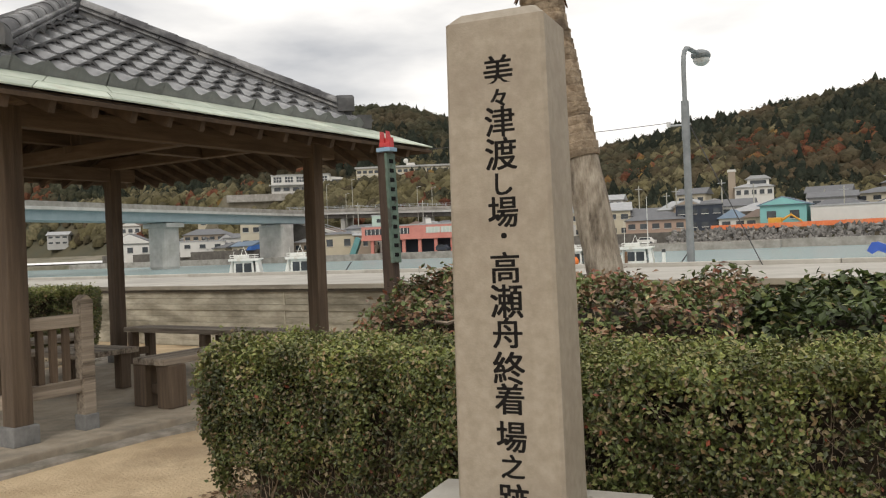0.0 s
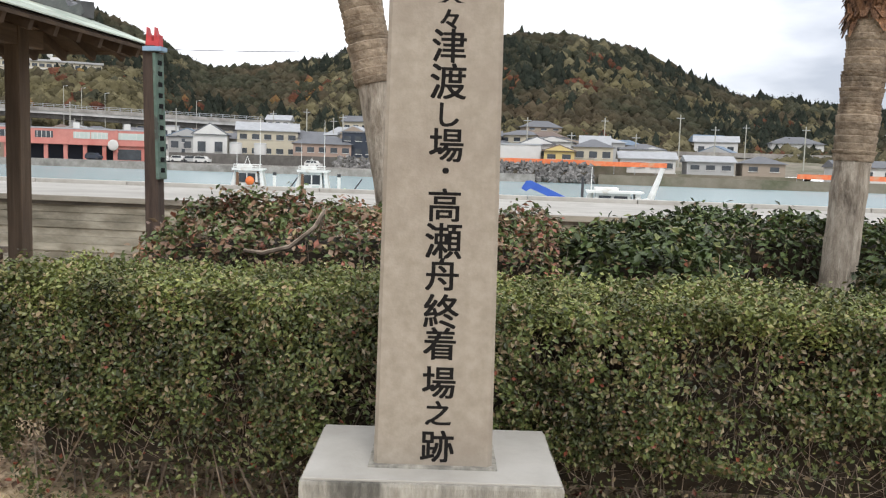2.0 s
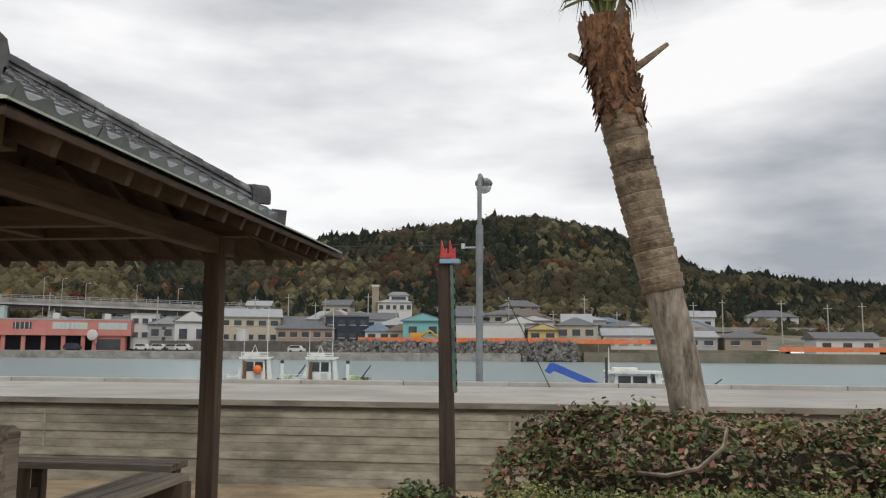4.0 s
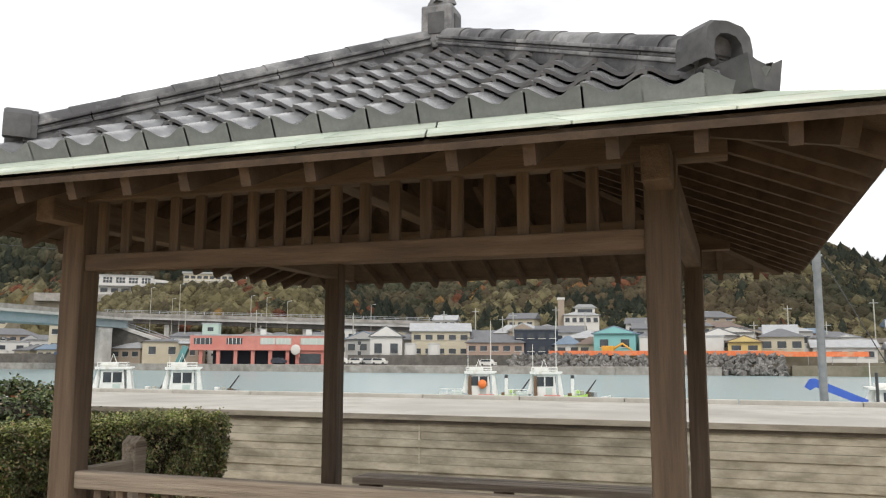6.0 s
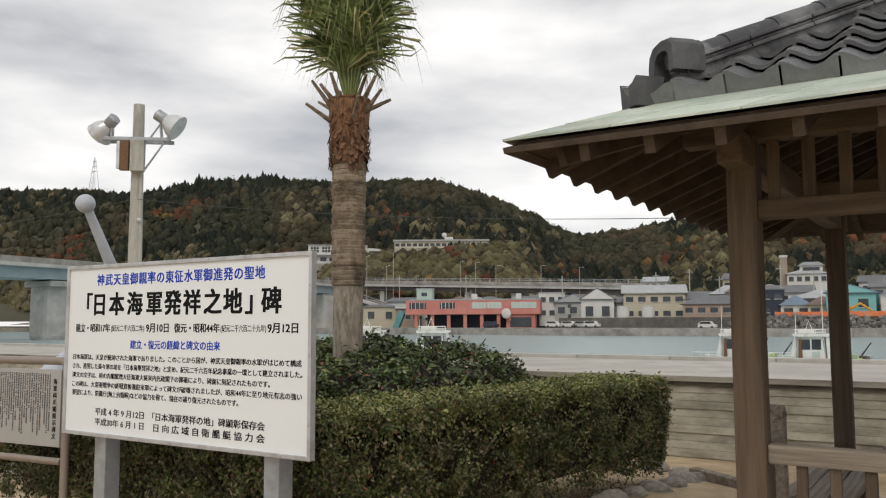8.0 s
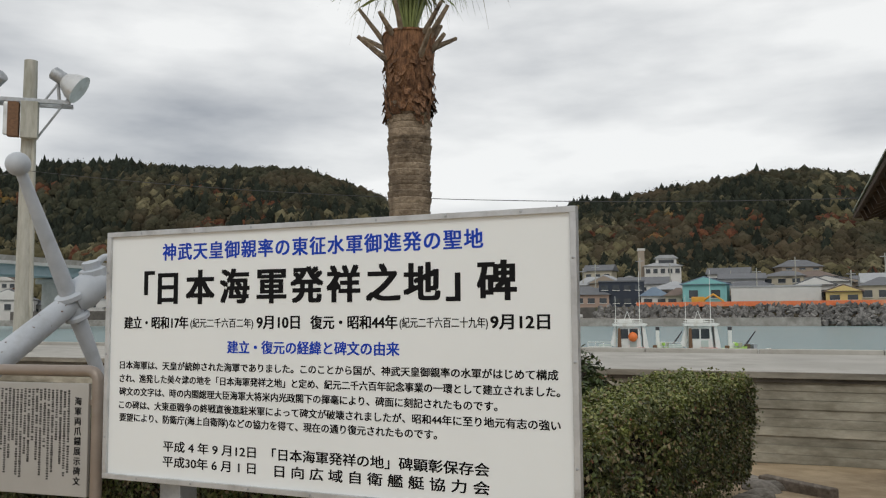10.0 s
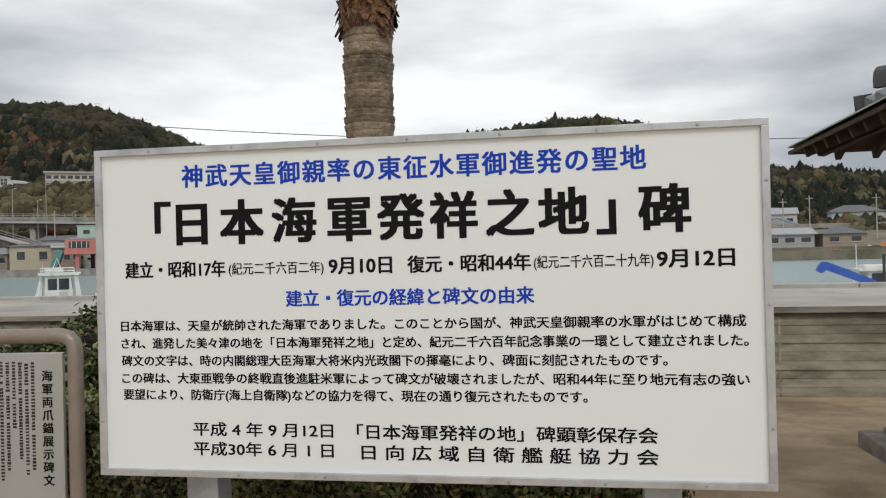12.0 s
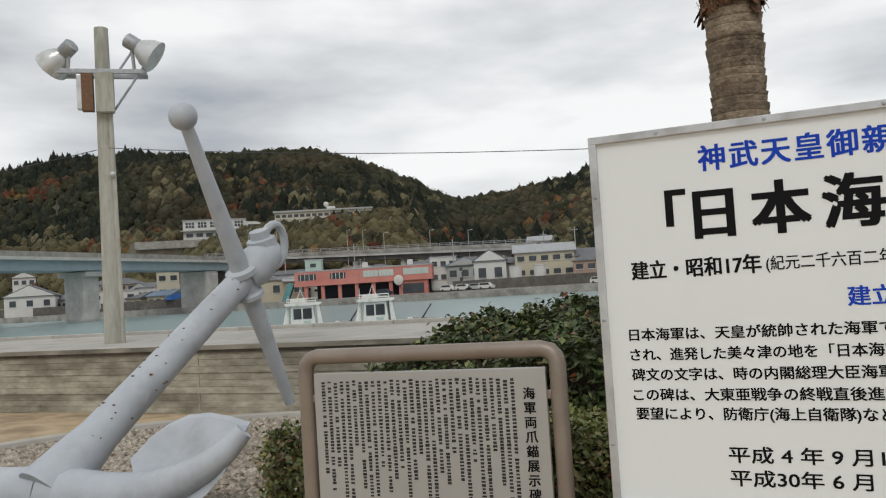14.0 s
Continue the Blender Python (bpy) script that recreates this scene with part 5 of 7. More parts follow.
gv, gf = [], []
ico = [(1, 0, 0), (-1, 0, 0), (0, 1, 0), (0, -1, 0), (0, 0, 1), (0, 0, -1)]
tri = [(0, 2, 4), (2, 1, 4), (1, 3, 4), (3, 0, 4), (2, 0, 5), (1, 2, 5), (3, 1, 5), (0, 3, 5)]
for k in range(24000):
    x, y = rng.uniform(-18.2, -11.5), rng.uniform(3.4, 11.0)
    if (x + 14.9) ** 2 / 10.6 + (y - 7.2) ** 2 / 13.4 > 1.0:
        continue
    s = rng.uniform(0.018, 0.045)
    o = len(gv)
    q = rng.uniform(0.6, 1.3, 3) * s
    ca, sa = math.cos(k), math.sin(k)
    for a, b, c in ico:
        gv.append((x + q[0] * (a * ca - b * sa), y + q[1] * (a * sa + b * ca), ground_z(x, y) + 0.05 + q[2] * c * 0.7))
    gf += [(o + a, o + b, o + c) for a, b, c in tri]
solo("gravel_bed", soup(gv, gf, gravel_mat), gravel_mat, "loose rounded gravel round the anchor", "gravel", "stuff")
bm = bmesh.new()
pts = [(-14.9 + 3.27 * math.cos(a), 7.2 + 3.68 * math.sin(a), ground_z(0, 7.2 + 3.68 * math.sin(a)) + 0.06) for a in [6.28319 * k / 64 for k in range(65)]]
tube(bm, pts, 0.075, 8)
solo("gravel_kerb", bm, concrete_deck, "low pale curved kerb round the gravel bed", "kerb", "structure", True)

# fallen leaves, dry grass, twigs on the earth
k = 4800
gx, gy = rng.uniform(0.8, 7.6, k), np.abs(rng.normal(0, 0.36, k)) * -1 + 4.2
keep = (gy > 1.6)
gx, gy = gx[keep], gy[keep]
P = np.stack([gx, gy, np.array([ground_z(a, b) for a, b in zip(gx, gy)]) + rng.uniform(0.012, 0.03, len(gx))], 1)
solo("leaf_litter", leaves(P, np.tile((0, 0, 1.0), (len(P), 1)), 0.030, litter, 0.35, 1.5), litter, "dry brown fallen leaves under the hedge", "leaf litter", "stuff")


def grass(x0, x1, y0, y1, count, name="dry_grass"):
    v, f = [], []
    for k in range(count):
        x, y = rng.uniform(x0, x1), rng.uniform(y0, y1)
        if noise.noise((x * 0.9, y * 0.9, 11)) + 0.3 * noise.noise((x * 3, y * 3, 2)) < -0.12:
            continue
        z = ground_z(x, y) - 0.005
        a, h = rng.uniform(0, 6.283), rng.uniform(0.012, 0.045)
        dx, dy = math.cos(a), math.sin(a)
        o = len(v)
        v += [(x - dy * 0.003, y + dx * 0.003, z), (x + dy * 0.003, y - dx * 0.003, z), (x + dx * h * 1.1, y + dy * h * 1.1, z + h)]
        f.append((o, o + 1, o + 2))
    solo(name, soup(v, f, grass_mat), grass_mat, "short straw-coloured winter grass", "grass", "stuff")


grass(0.0, 6.5, 1.2, 3.6, 26000)

# ---- the far bank ----
FAR_Y = 165.0
far_conc = mat("far_quay_concrete", (0.24, 0.225, 0.20), (0.38, 0.36, 0.33), 0.95, 0.6, 0, dirt=(0.15, 0.135, 0.12), dirt_scale=0.2, dirt_at=(0.5, 0.7))
dark_wall = mat("dark_wall_and_shade", (0.085, 0.078, 0.07), (0.14, 0.13, 0.118), 0.95, 0.8, 0, dirt=(0.2, 0.185, 0.165), dirt_scale=0.15, dirt_at=(0.55, 0.75))
far_soil = mat("far_bank_earth", (0.16, 0.14, 0.10), (0.25, 0.22, 0.17), 0.95, 0.3, 0, dirt=(0.08, 0.09, 0.045), dirt_scale=0.08)
bridge_blue = mat("pale_blue_girder", (0.30, 0.38, 0.41), (0.36, 0.44, 0.47), 0.6, 0.5, 0)
bridge_grey = mat("bridge_concrete", (0.42, 0.41, 0.39), (0.54, 0.53, 0.50), 0.9, 0.5, 0, dirt=(0.34, 0.33, 0.30), dirt_scale=0.2)
salmon = mat("salmon_red_plaster", (0.50, 0.20, 0.165), (0.58, 0.25, 0.21), 0.8, 0.8, 0, dirt=(0.48, 0.15, 0.12), dirt_scale=0.2)
win_dark = mat("dark_window_glass", (0.03, 0.035, 0.04), (0.06, 0.07, 0.08), 0.2, 0.5, 0)
win_pale = mat("pale_blind_window", (0.42, 0.50, 0.46), (0.52, 0.58, 0.54), 0.4, 0.5, 0)
WALLS = {k: mat("wall_" + k, tuple(0.92 * q for q in c), c, 0.85, 0.6, 0) for k, c in dict(
    white=(0.62, 0.61, 0.58), cream=(0.52, 0.47, 0.36), grey=(0.40, 0.40, 0.39), navy=(0.035, 0.043, 0.06), teal=(0.22, 0.48, 0.48), brick=(0.40, 0.29, 0.23), yellow=(0.62, 0.48, 0.20), tan=(0.34, 0.28, 0.22), mint=(0.42, 0.52, 0.46)).items()}
ROOFS = {k: mat("roof_" + k, tuple(0.8 * q for q in c), c, 0.7, 0.9, 0) for k, c in dict(
    slate=(0.15, 0.155, 0.165), pale=(0.40, 0.41, 0.42), brown=(0.17, 0.125, 0.10), blue=(0.16, 0.22, 0.29), teal=(0.12, 0.30, 0.31)).items()}
net = mat("orange_safety_net", (0.72, 0.17, 0.065), (0.80, 0.24, 0.10), 0.9, 1.5, 0, dirt=(0.60, 0.33, 0.20), dirt_scale=0.4)
rock_far = mat("grey_armour_blocks", (0.10, 0.095, 0.09), (0.22, 0.21, 0.195), 0.95, 0.9, 0, island=0.4)

bm = box(bmesh.new(), (0, FAR_Y + 60, -1.2), (1400, 120, 2.4))
solo("far_bank", bm, far_soil, "earth bank across the river", "bank", "structure")
bm = box(bmesh.new(), (-118, FAR_Y - 2.5, -0.62), (230, 6, 1.7))
solo("far_quay", bm, far_conc, "long low concrete fishing quay", "quay", "structure")
bm = box(bmesh.new(), (-55, FAR_Y - 4.0, -0.72), (66, 8, 1.5))
solo("far_jetty", bm, far_conc, "low concrete landing stage", "quay", "structure")
bm = box(bmesh.new(), (-52, FAR_Y + 6, 0.8), (62, 1.2, 3.2))
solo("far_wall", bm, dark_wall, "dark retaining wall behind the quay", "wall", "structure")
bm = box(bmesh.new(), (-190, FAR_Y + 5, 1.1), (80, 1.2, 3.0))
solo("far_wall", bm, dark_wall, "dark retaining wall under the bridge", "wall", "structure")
bm = box(bmesh.new(), (152, FAR_Y - 0.4, -0.5), (286, 4, 2.0))
solo("far_breakwater", bm, far_soil, "long dark breakwater on the far shore", "wall", "structure")

bm = box(bmesh.new(), (-15, FAR_Y + 18.5, 1.1), (59, 33, 2.56))
solo("far_terrace", bm, far_soil, "raised earth terrace under the shore houses", "terrace", "structure")
bm = box(bmesh.new(), (31, FAR_Y + 18.5, 0.45), (33, 33, 1.3))
solo("far_terrace", bm, far_soil, "low earth terrace under the shore houses", "terrace", "structure")
me = soup([(-330, 184.5, 1.15), (120, 184.5, 1.15), (120, 228, 5.9), (-330, 228, 5.9)], [(0, 1, 2, 3)], far_soil)
solo("village_slope", me, far_soil, "gently rising earth slope under the village", "ground", "structure")

# rocks along the water
rv, rf = [], []
for k in range(900):
    x = rng.uniform(-44, 8)
    f = rng.uniform(0, 1)
    y, z = FAR_Y - 5 + 5 * f, WATER_Z + 3.6 * f + 0.1
    s = rng.uniform(0.45, 1.0)
    o = len(rv)
    rot = Euler(rng.uniform(0, 6, 3)).to_matrix()
    for a in ico:
        q = rot @ Vector((a[0] * s, a[1] * s * 0.6, a[2] * s * 0.7))
        rv.append((x + q.x, y + q.y, z + q.z))
    rf += [(o + a, o + b, o + c) for a, b, c in tri]
solo("armour_rocks", soup(rv, rf, rock_far), rock_far, "tumbled grey armour rocks along the far shore", "rocks", "stuff")

rnd = random.Random(4)


def house(x, y, z, w, d, h, wall_, roof_, rh=1.6, turn=0.0, gable="x", label="", windows=3, storeys=1, name="house", over=0.5, dark=True):
    """A far house: walls, a pitched roof with eaves, windows with sills."""
    t = thing(name, label or "far house with pitched roof", "house", (x, y, z), turn)
    part("wall", box(bmesh.new(), (0, 0, h / 2 - 0.7), (w, d, h + 1.4)), WALLS[wall_], t)
    bm = bmesh.new()
    if gable == "flat":
        box(bm, (0, 0, h + 0.15), (w + 0.3, d + 0.3, 0.3))
    elif gable == "hip":
        e = [bm.verts.new((a * (w / 2 + over), b * (d / 2 + over), h - 0.1)) for a, b in ((-1, -1), (1, -1), (1, 1), (-1, 1))]
        k = max(0.4, w / 2 - d / 2)
        r = [bm.verts.new((-k, 0, h + rh)), bm.verts.new((k, 0, h + rh))]
        for f in ((e[0], e[1], r[1], r[0]), (e[1], e[2], r[1]), (e[2], e[3], r[0], r[1]), (e[3], e[0], r[0]), (e[3], e[2], e[1], e[0])):
            bm.faces.new(f)
    else:
        m = Matrix.Identity(4) if gable == "y" else Matrix.Rotation(radians(90), 4, "Z")
        a, b = (w, d) if gable == "y" else (d, w)
        prism(bm, [(-a / 2 - over, h - 0.12), (a / 2 + over, h - 0.12), (a / 2 + over, h + 0.05), (0, h + rh), (-a / 2 - over, h + 0.05)], b + 2 * over, m)
        if gable == "y":
            g = bmesh.new()
            prism(g, [(-a / 2, h), (a / 2, h), (0, h + rh - 0.25)], b + 2 * over + 0.1)
            part("gable", g, WALLS[wall_], t)
    part("roof", bm, ROOFS[roof_], t)
    for st in range(storeys):
        zz = h * (st + 0.55) / storeys
        for k in range(windows):
            xx = -w / 2 + w * (k + 0.5) / windows
            wd = part("window", box(bmesh.new(), (xx, -d / 2 - 0.03, zz), (min(1.7, w / windows * 0.6), 0.12, h / storeys * 0.36)), win_dark if dark else win_pale, t)
            part("sill", box(bmesh.new(), (xx, -d / 2 - 0.07, zz - h / storeys * 0.2), (min(1.9, w / windows * 0.66), 0.2, 0.12)), WALLS["white" if wall_ != "white" else "grey"], wd)
    return t


def red_building():
    t = thing("red_building", "long two-storey salmon-red waterfront building on pillars", "building", (-108.2, 174.84, 0.0), 20)
    t.scale = (0.94, 0.6, 1)
    part("upper_floor", box(bmesh.new(), (0, 4, 5.2), (35.5, 12, 3.5)), salmon, t)
    part("parapet", box(bmesh.new(), (0.5, 4, 7.05), (34.5, 12.3, 0.3)), ROOFS["pale"], t)
    # Navy wall paints the shade behind the pillars.
    part("ground_floor", box(bmesh.new(), (2, 7.5, 1.75), (30, 5, 3.45)), WALLS["navy"], t, "undercroft with its shade painted as a dark wall")
    for k in range(8):
        part("pillar", box(bmesh.new(), (-15 + 4.4 * k, -1.2, 1.72), (0.9, 0.9, 3.45)), salmon, t)
    part("garage", box(bmesh.new(), (12.8, 0.9, 1.72), (7.5, 5, 3.4)), salmon, t)
    part("shutter", box(bmesh.new(), (12.8, -1.65, 1.5), (5.5, 0.12, 2.4)), win_dark, t)
    for x, w, m in ((-14.5, 4.6, win_dark), (-6.5, 4.0, win_dark), (2.0, 3.8, win_pale), (6.0, 3.8, win_pale), (13.6, 6.6, win_pale)):
        wd = part("window", box(bmesh.new(), (x, -2.02, 5.6), (w, 0.12, 1.5)), m, t)
        for k in range(4):
            part("mullion", box(bmesh.new(), (x - w / 2 + w * (k + 0.5) / 4, -2.1, 5.6), (0.14, 0.08, 1.5)), WALLS["white"], wd)
    part("ledge", box(bmesh.new(), (0, -2.2, 3.7), (35.8, 0.7, 0.5)), salmon, t)
    part("pier_wall", box(bmesh.new(), (10.0, -2.3, 4.4), (0.5, 0.8, 5.2)), salmon, t)
    part("roof_hut", box(bmesh.new(), (-13.2, 3, 8.4), (4.2, 4, 2.8)), WALLS["mint"], t, "pale green rooftop hut")
    part("roof_hut_cap", box(bmesh.new(), (-13.2, 3, 9.9), (4.6, 4.4, 0.25)), ROOFS["pale"], t)
    part("hut_window", box(bmesh.new(), (-13.2, 0.95, 8.5), (1.5, 0.1, 0.9)), win_dark, t)
    for x in (0.3, 12):
        part("roof_box", box(bmesh.new(), (x, 2, 7.8), (1.4, 1.4, 1.4)), WALLS["white"], t)
    part("dish", ball(bmesh.new(), (9.2, -3.0, 3.6), 1.25, (1, 0.4, 1)), WALLS["white"], t, "round white dish", True)
    part("outer_stair", box(bmesh.new(), (-20.0, 0, 1.9), (1.5, 3, 5.2), 0, Matrix.Rotation(radians(24), 4, "Y")), ROOFS["teal"], t, "green sloping stair")


red_building()
house(-76.6, 178, 0.6, 7.2, 9, 6.0, "white", "slate", 2.5, 20, "y", "white gabled house near the quay", 2, 1)
house(-65.6, 184, 1.6, 13.4, 8, 6.3, "cream", "pale", 2.0, 20, "x", "cream two-storey house with pale roof", 5, 2)
house(-50.4, 177, 2.2, 12.4, 7, 3.0, "brick", "slate", 1.8, 16, "hip", "low brick-faced house with grey hip roof", 5, 1)
house(-41.8, 180, 2.2, 9.4, 7, 5.6, "navy", "slate", 0.3, 13, "flat", "black cubic two-storey house", 4, 2)
house(-34.6, 179, 2.2, 5.6, 6, 2.6, "white", "blue", 1.8, 11, "hip", "pale bungalow with hip roof", 2, 1)
house(-29.6, 179, 2.2, 5.4, 6, 2.6, "cream", "brown", 1.6, 9, "hip", "small cream bungalow with brown hip roof", 2, 1)
house(-93, 188, 2.0, 6.4, 6, 6.5, "white", "pale", 0.4, 26, "flat", "pale two-storey house with a flat roof", 3, 2)
house(-86, 190, 1.6, 7.5, 6, 4.8, "grey", "slate", 1.8, 24, "x", "grey house with tiled roof up a lane", 3, 2)
house(-139, 178, 0.6, 9.5, 6, 5.2, "cream", "slate", 0.6, 36, "hip", "cream house with a wide window under the road", 2, 1)
house(-130.5, 179, 0.6, 6, 5, 4.6, "tan", "pale", 0.6, 34, "x", "low tan house beside the red building", 3, 1)
house(-217.9, 172, 1.5, 13.5, 8, 4.6, "white", "slate", 3.2, 40, "y", "white gabled house by the bridge pier", 3, 1)
house(-188, 174, 2.6, 13, 6, 3.0, "white", "pale", 0.3, 44, "flat", "long white shed under the bridge", 3, 1)
house(-173.9, 180, 2.6, 6, 6, 7.6, "cream", "slate", 0.3, 43, "flat", "cream block house behind the bridge", 2, 2)
house(-201, 188, 2.6, 15, 8, 5.6, "tan", "slate", 1.8, 46, "hip", "two-storey house with railed gallery", 6, 2)
for x in (-69.0, -63.4):
    t = thing("water_tank", "round pale grey water tank on the terrace", "tank", (x, 173.5, 0.0))
    part("tank_body", rod(bmesh.new(), (0, 0, 0), (0, 0, 4.7), 1.35, 1.35, 20), WALLS["white"], t, smooth=True)
    part("tank_lid", rod(bmesh.new(), (0, 0, 4.7), (0, 0, 4.95), 1.42, 1.2, 20), WALLS["grey"], t, smooth=True)
house(-23.5, 174, 2.4, 8.4, 7, 4.4, "teal", "blue", 1.6, 0, "y", "bright turquoise house with blue roof", 2, 1)
house(-10.5, 174, 2.4, 16, 8, 3.6, "white", "pale", 0.3, 0, "flat", "long blank white shed", 0, 1)
house(-3.5, 178, 2.6, 7, 8, 3.8, "white", "slate", 1.6, 0, "y", "small white gabled house", 2, 1)
house(1.2, 172, 2.4, 6, 6, 2.6, "yellow", "brown", 1.3, 0, "y", "small yellow house by the shore", 2, 1)
house(8.0, 176, 2.5, 8, 8, 3.6, "cream", "slate", 1.6, 0, "hip", "cream house with tiled hip roof", 3, 1)
house(19, 177, 1.1, 11, 8, 2.9, "white", "pale", 1.5, 0, "x", "low white house by the shore", 4, 1)
house(31, 175, 1.1, 9, 8, 2.6, "grey", "pale", 1.3, 0, "x", "grey shed by the shore", 3, 1)
house(41, 174, 1.1, 8, 7, 2.6, "tan", "slate", 1.4, 0, "hip", "small tan house by the shore", 2, 1)
house(62, 180, 0.35, 12, 8, 3.2, "white", "slate", 1.4, 0, "x", "low white house on the far shore", 3, 1)
for k in range(62):
    x = -215 + k * 3.9 + rnd.uniform(-1.5, 1.5)
    y = rnd.uniform(186, 195 if x < -72 else 212)
    z = 1.4 + (y - 186) * 0.11
    house(x, y, z, rnd.uniform(6, 12), rnd.uniform(6, 9), rnd.uniform(2.8, 5.4), rnd.choice(["white", "cream", "grey", "white", "tan", "white"]), rnd.choice(["slate", "slate", "pale", "brown", "blue", "slate"]),
          rnd.uniform(1.2, 2.2), rnd.uniform(-20, 20), rnd.choice(["x", "hip", "y", "hip"]), "small far house with tiled roof", 3, rnd.choice([1, 1, 2]))
for k in range(14):
    x = -225 + k * 6.0
    house(x, 176 + rnd.uniform(0, 8), 0.6, rnd.uniform(6, 10), 7, rnd.uniform(2.6, 4.2), rnd.choice(["white", "cream", "grey", "tan"]), rnd.choice(["slate", "pale", "blue"]), 1.5, 0, rnd.choice(["x", "hip"]), "small far house beside the bridge", 3, 1)

# the white villa with its tower, and two long schools on the slope
v = house(-40.6, 232, 10.6, 9.6, 7, 3.2, "white", "pale", 1.2, 10, "hip", "white villa with a slender brick tower", 5, 1, "villa")
part("upper_storey", box(bmesh.new(), (1.0, 0.8, 4.2), (5.4, 4, 2.4)), WALLS["white"], v)
part("upper_window", box(bmesh.new(), (1.0, -1.26, 4.4), (4.0, 0.1, 0.9)), win_dark, v)
part("upper_roof", prism(bmesh.new(), [(-2.3, 5.3), (4.3, 5.3), (2.8, 6.2), (-0.8, 6.2)], 5, Matrix.Translation((0, 0.8, 0))), ROOFS["pale"], v)
tw = part("tower", box(bmesh.new(), (-5.6, 0, 3.4), (1.8, 1.8, 8.6)), WALLS["tan"], v, "brown brick tower")
part("tower_cap", box(bmesh.new(), (-5.6, 0, 7.9), (2.1, 2.1, 0.6)), WALLS["white"], tw)


def school(x, y, z, w, h, storeys, bays, label, turn):
    t = thing("school_building", label, "building", (x, y, z), turn)
    part("wall", box(bmesh.new(), (0, 5, h / 2 - 0.6), (w, 10, h + 1.2)), WALLS["cream"], t)
    part("roof", box(bmesh.new(), (0, 5, h + 0.3), (w + 1, 11, 0.6)), WALLS["grey"], t)
    for st in range(storeys):
        zz = h * (st + 0.52) / storeys
        for b in range(bays):
            xx = -w / 2 + w * (b + 0.5) / bays
            part("window", box(bmesh.new(), (xx, -0.03, zz), (w / bays * 0.72, 0.14, h / storeys * 0.40)), win_dark, t)
        part("string_course", box(bmesh.new(), (0, -0.1, h * st / storeys + 0.25), (w, 0.3, 0.3)), WALLS["white"], t)
    part("roof_hut", box(bmesh.new(), (w * 0.08, 5, h + 1.2), (3, 4, 1.2)), WALLS["white"], t)
    part("roof_ball", ball(bmesh.new(), (w * 0.03, 5, h + 2.7), 0.9), WALLS["white"], t, "round white roof tank", True)
    part("earth_bank", prism(bmesh.new(), [(-w / 2 - 12, -18), (w / 2 + 12, -18), (w / 2 + 4, 0.25), (-w / 2 - 4, 0.25)], 13, Matrix.Translation((0, 5, 0))), far_soil, t, "earth bank under the building")


def hall(x, y, z, turn):
    """The white hall on the slope: grouped windows over a lower storey and a long terrace wall."""
    t = thing("school_building", "white two-storey school hall with grouped windows on the slope", "building", (x, y, z), turn)
    part("wall", box(bmesh.new(), (0, 5, 2.9), (21, 10, 7.0)), WALLS["white"], t)
    part("roof", box(bmesh.new(), (0, 5, 6.55), (21.6, 10.8, 0.3)), WALLS["grey"], t)
    part("canopy_roof", box(bmesh.new(), (0, -0.8, 2.9), (22.5, 1.8, 0.35)), WALLS["grey"], t)
    for g in range(5):
        wd = part("window", box(bmesh.new(), (-8.2 + 4.1 * g, -0.05, 4.9), (3.2, 0.2, 1.9)), win_dark, t)
        for k in range(4):
            part("mullion", box(bmesh.new(), (-8.2 + 4.1 * g - 1.5 + k, -0.18, 4.9), (0.16, 0.1, 1.9)), WALLS["white"], wd)
        part("mullion", box(bmesh.new(), (-8.2 + 4.1 * g, -0.19, 4.9), (3.2, 0.1, 0.14)), WALLS["white"], wd)
    for g in range(6):
        part("lower_window", box(bmesh.new(), (-8.4 + 3.3 * g, -0.05, 1.4), (2.2, 0.2, 1.3)), win_dark, t)
    bm = prism(bmesh.new(), [(10.5, 0), (18.6, 0), (18.6, 3.4), (17.0, 4.7), (14.5, 5.4), (10.5, 5.7)], 8, Matrix.Translation((0, 5, 0)))
    wing = part("wing", bm, WALLS["white"], t, "white wing with a curved roof")
    part("wing_window", box(bmesh.new(), (13.6, 0.95, 4.1), (4.6, 0.2, 0.9)), win_dark, wing)
    part("wing_window", box(bmesh.new(), (14.2, 0.95, 1.5), (5.4, 0.2, 1.5)), win_dark, wing)
    part("terrace_wall", box(bmesh.new(), (-2, -3.2, -1.6), (48, 0.6, 2.6)), far_conc, t)
    part("earth_bank", prism(bmesh.new(), [(-38, -18), (34, -18), (25, -0.4), (-27, -0.4)], 13, Matrix.Translation((0, 4.5, 0))), far_soil, t, "earth bank under the building")


hall(-197.0, 229.0, 22.9, 38)
school(-161.4, 242.9, 25.0, 33, 5.0, 2, 16, "long cream block with rows of windows on the hillside", 31)
house(-285, 262, 16, 15, 10, 5, "cream", "pale", 2, 0, "hip", "cream house among trees on the slope", 4, 1)
house(66, 250, 5.5, 14, 9, 5, "white", "slate", 2, 0, "hip", "white house on the slope", 4, 1)

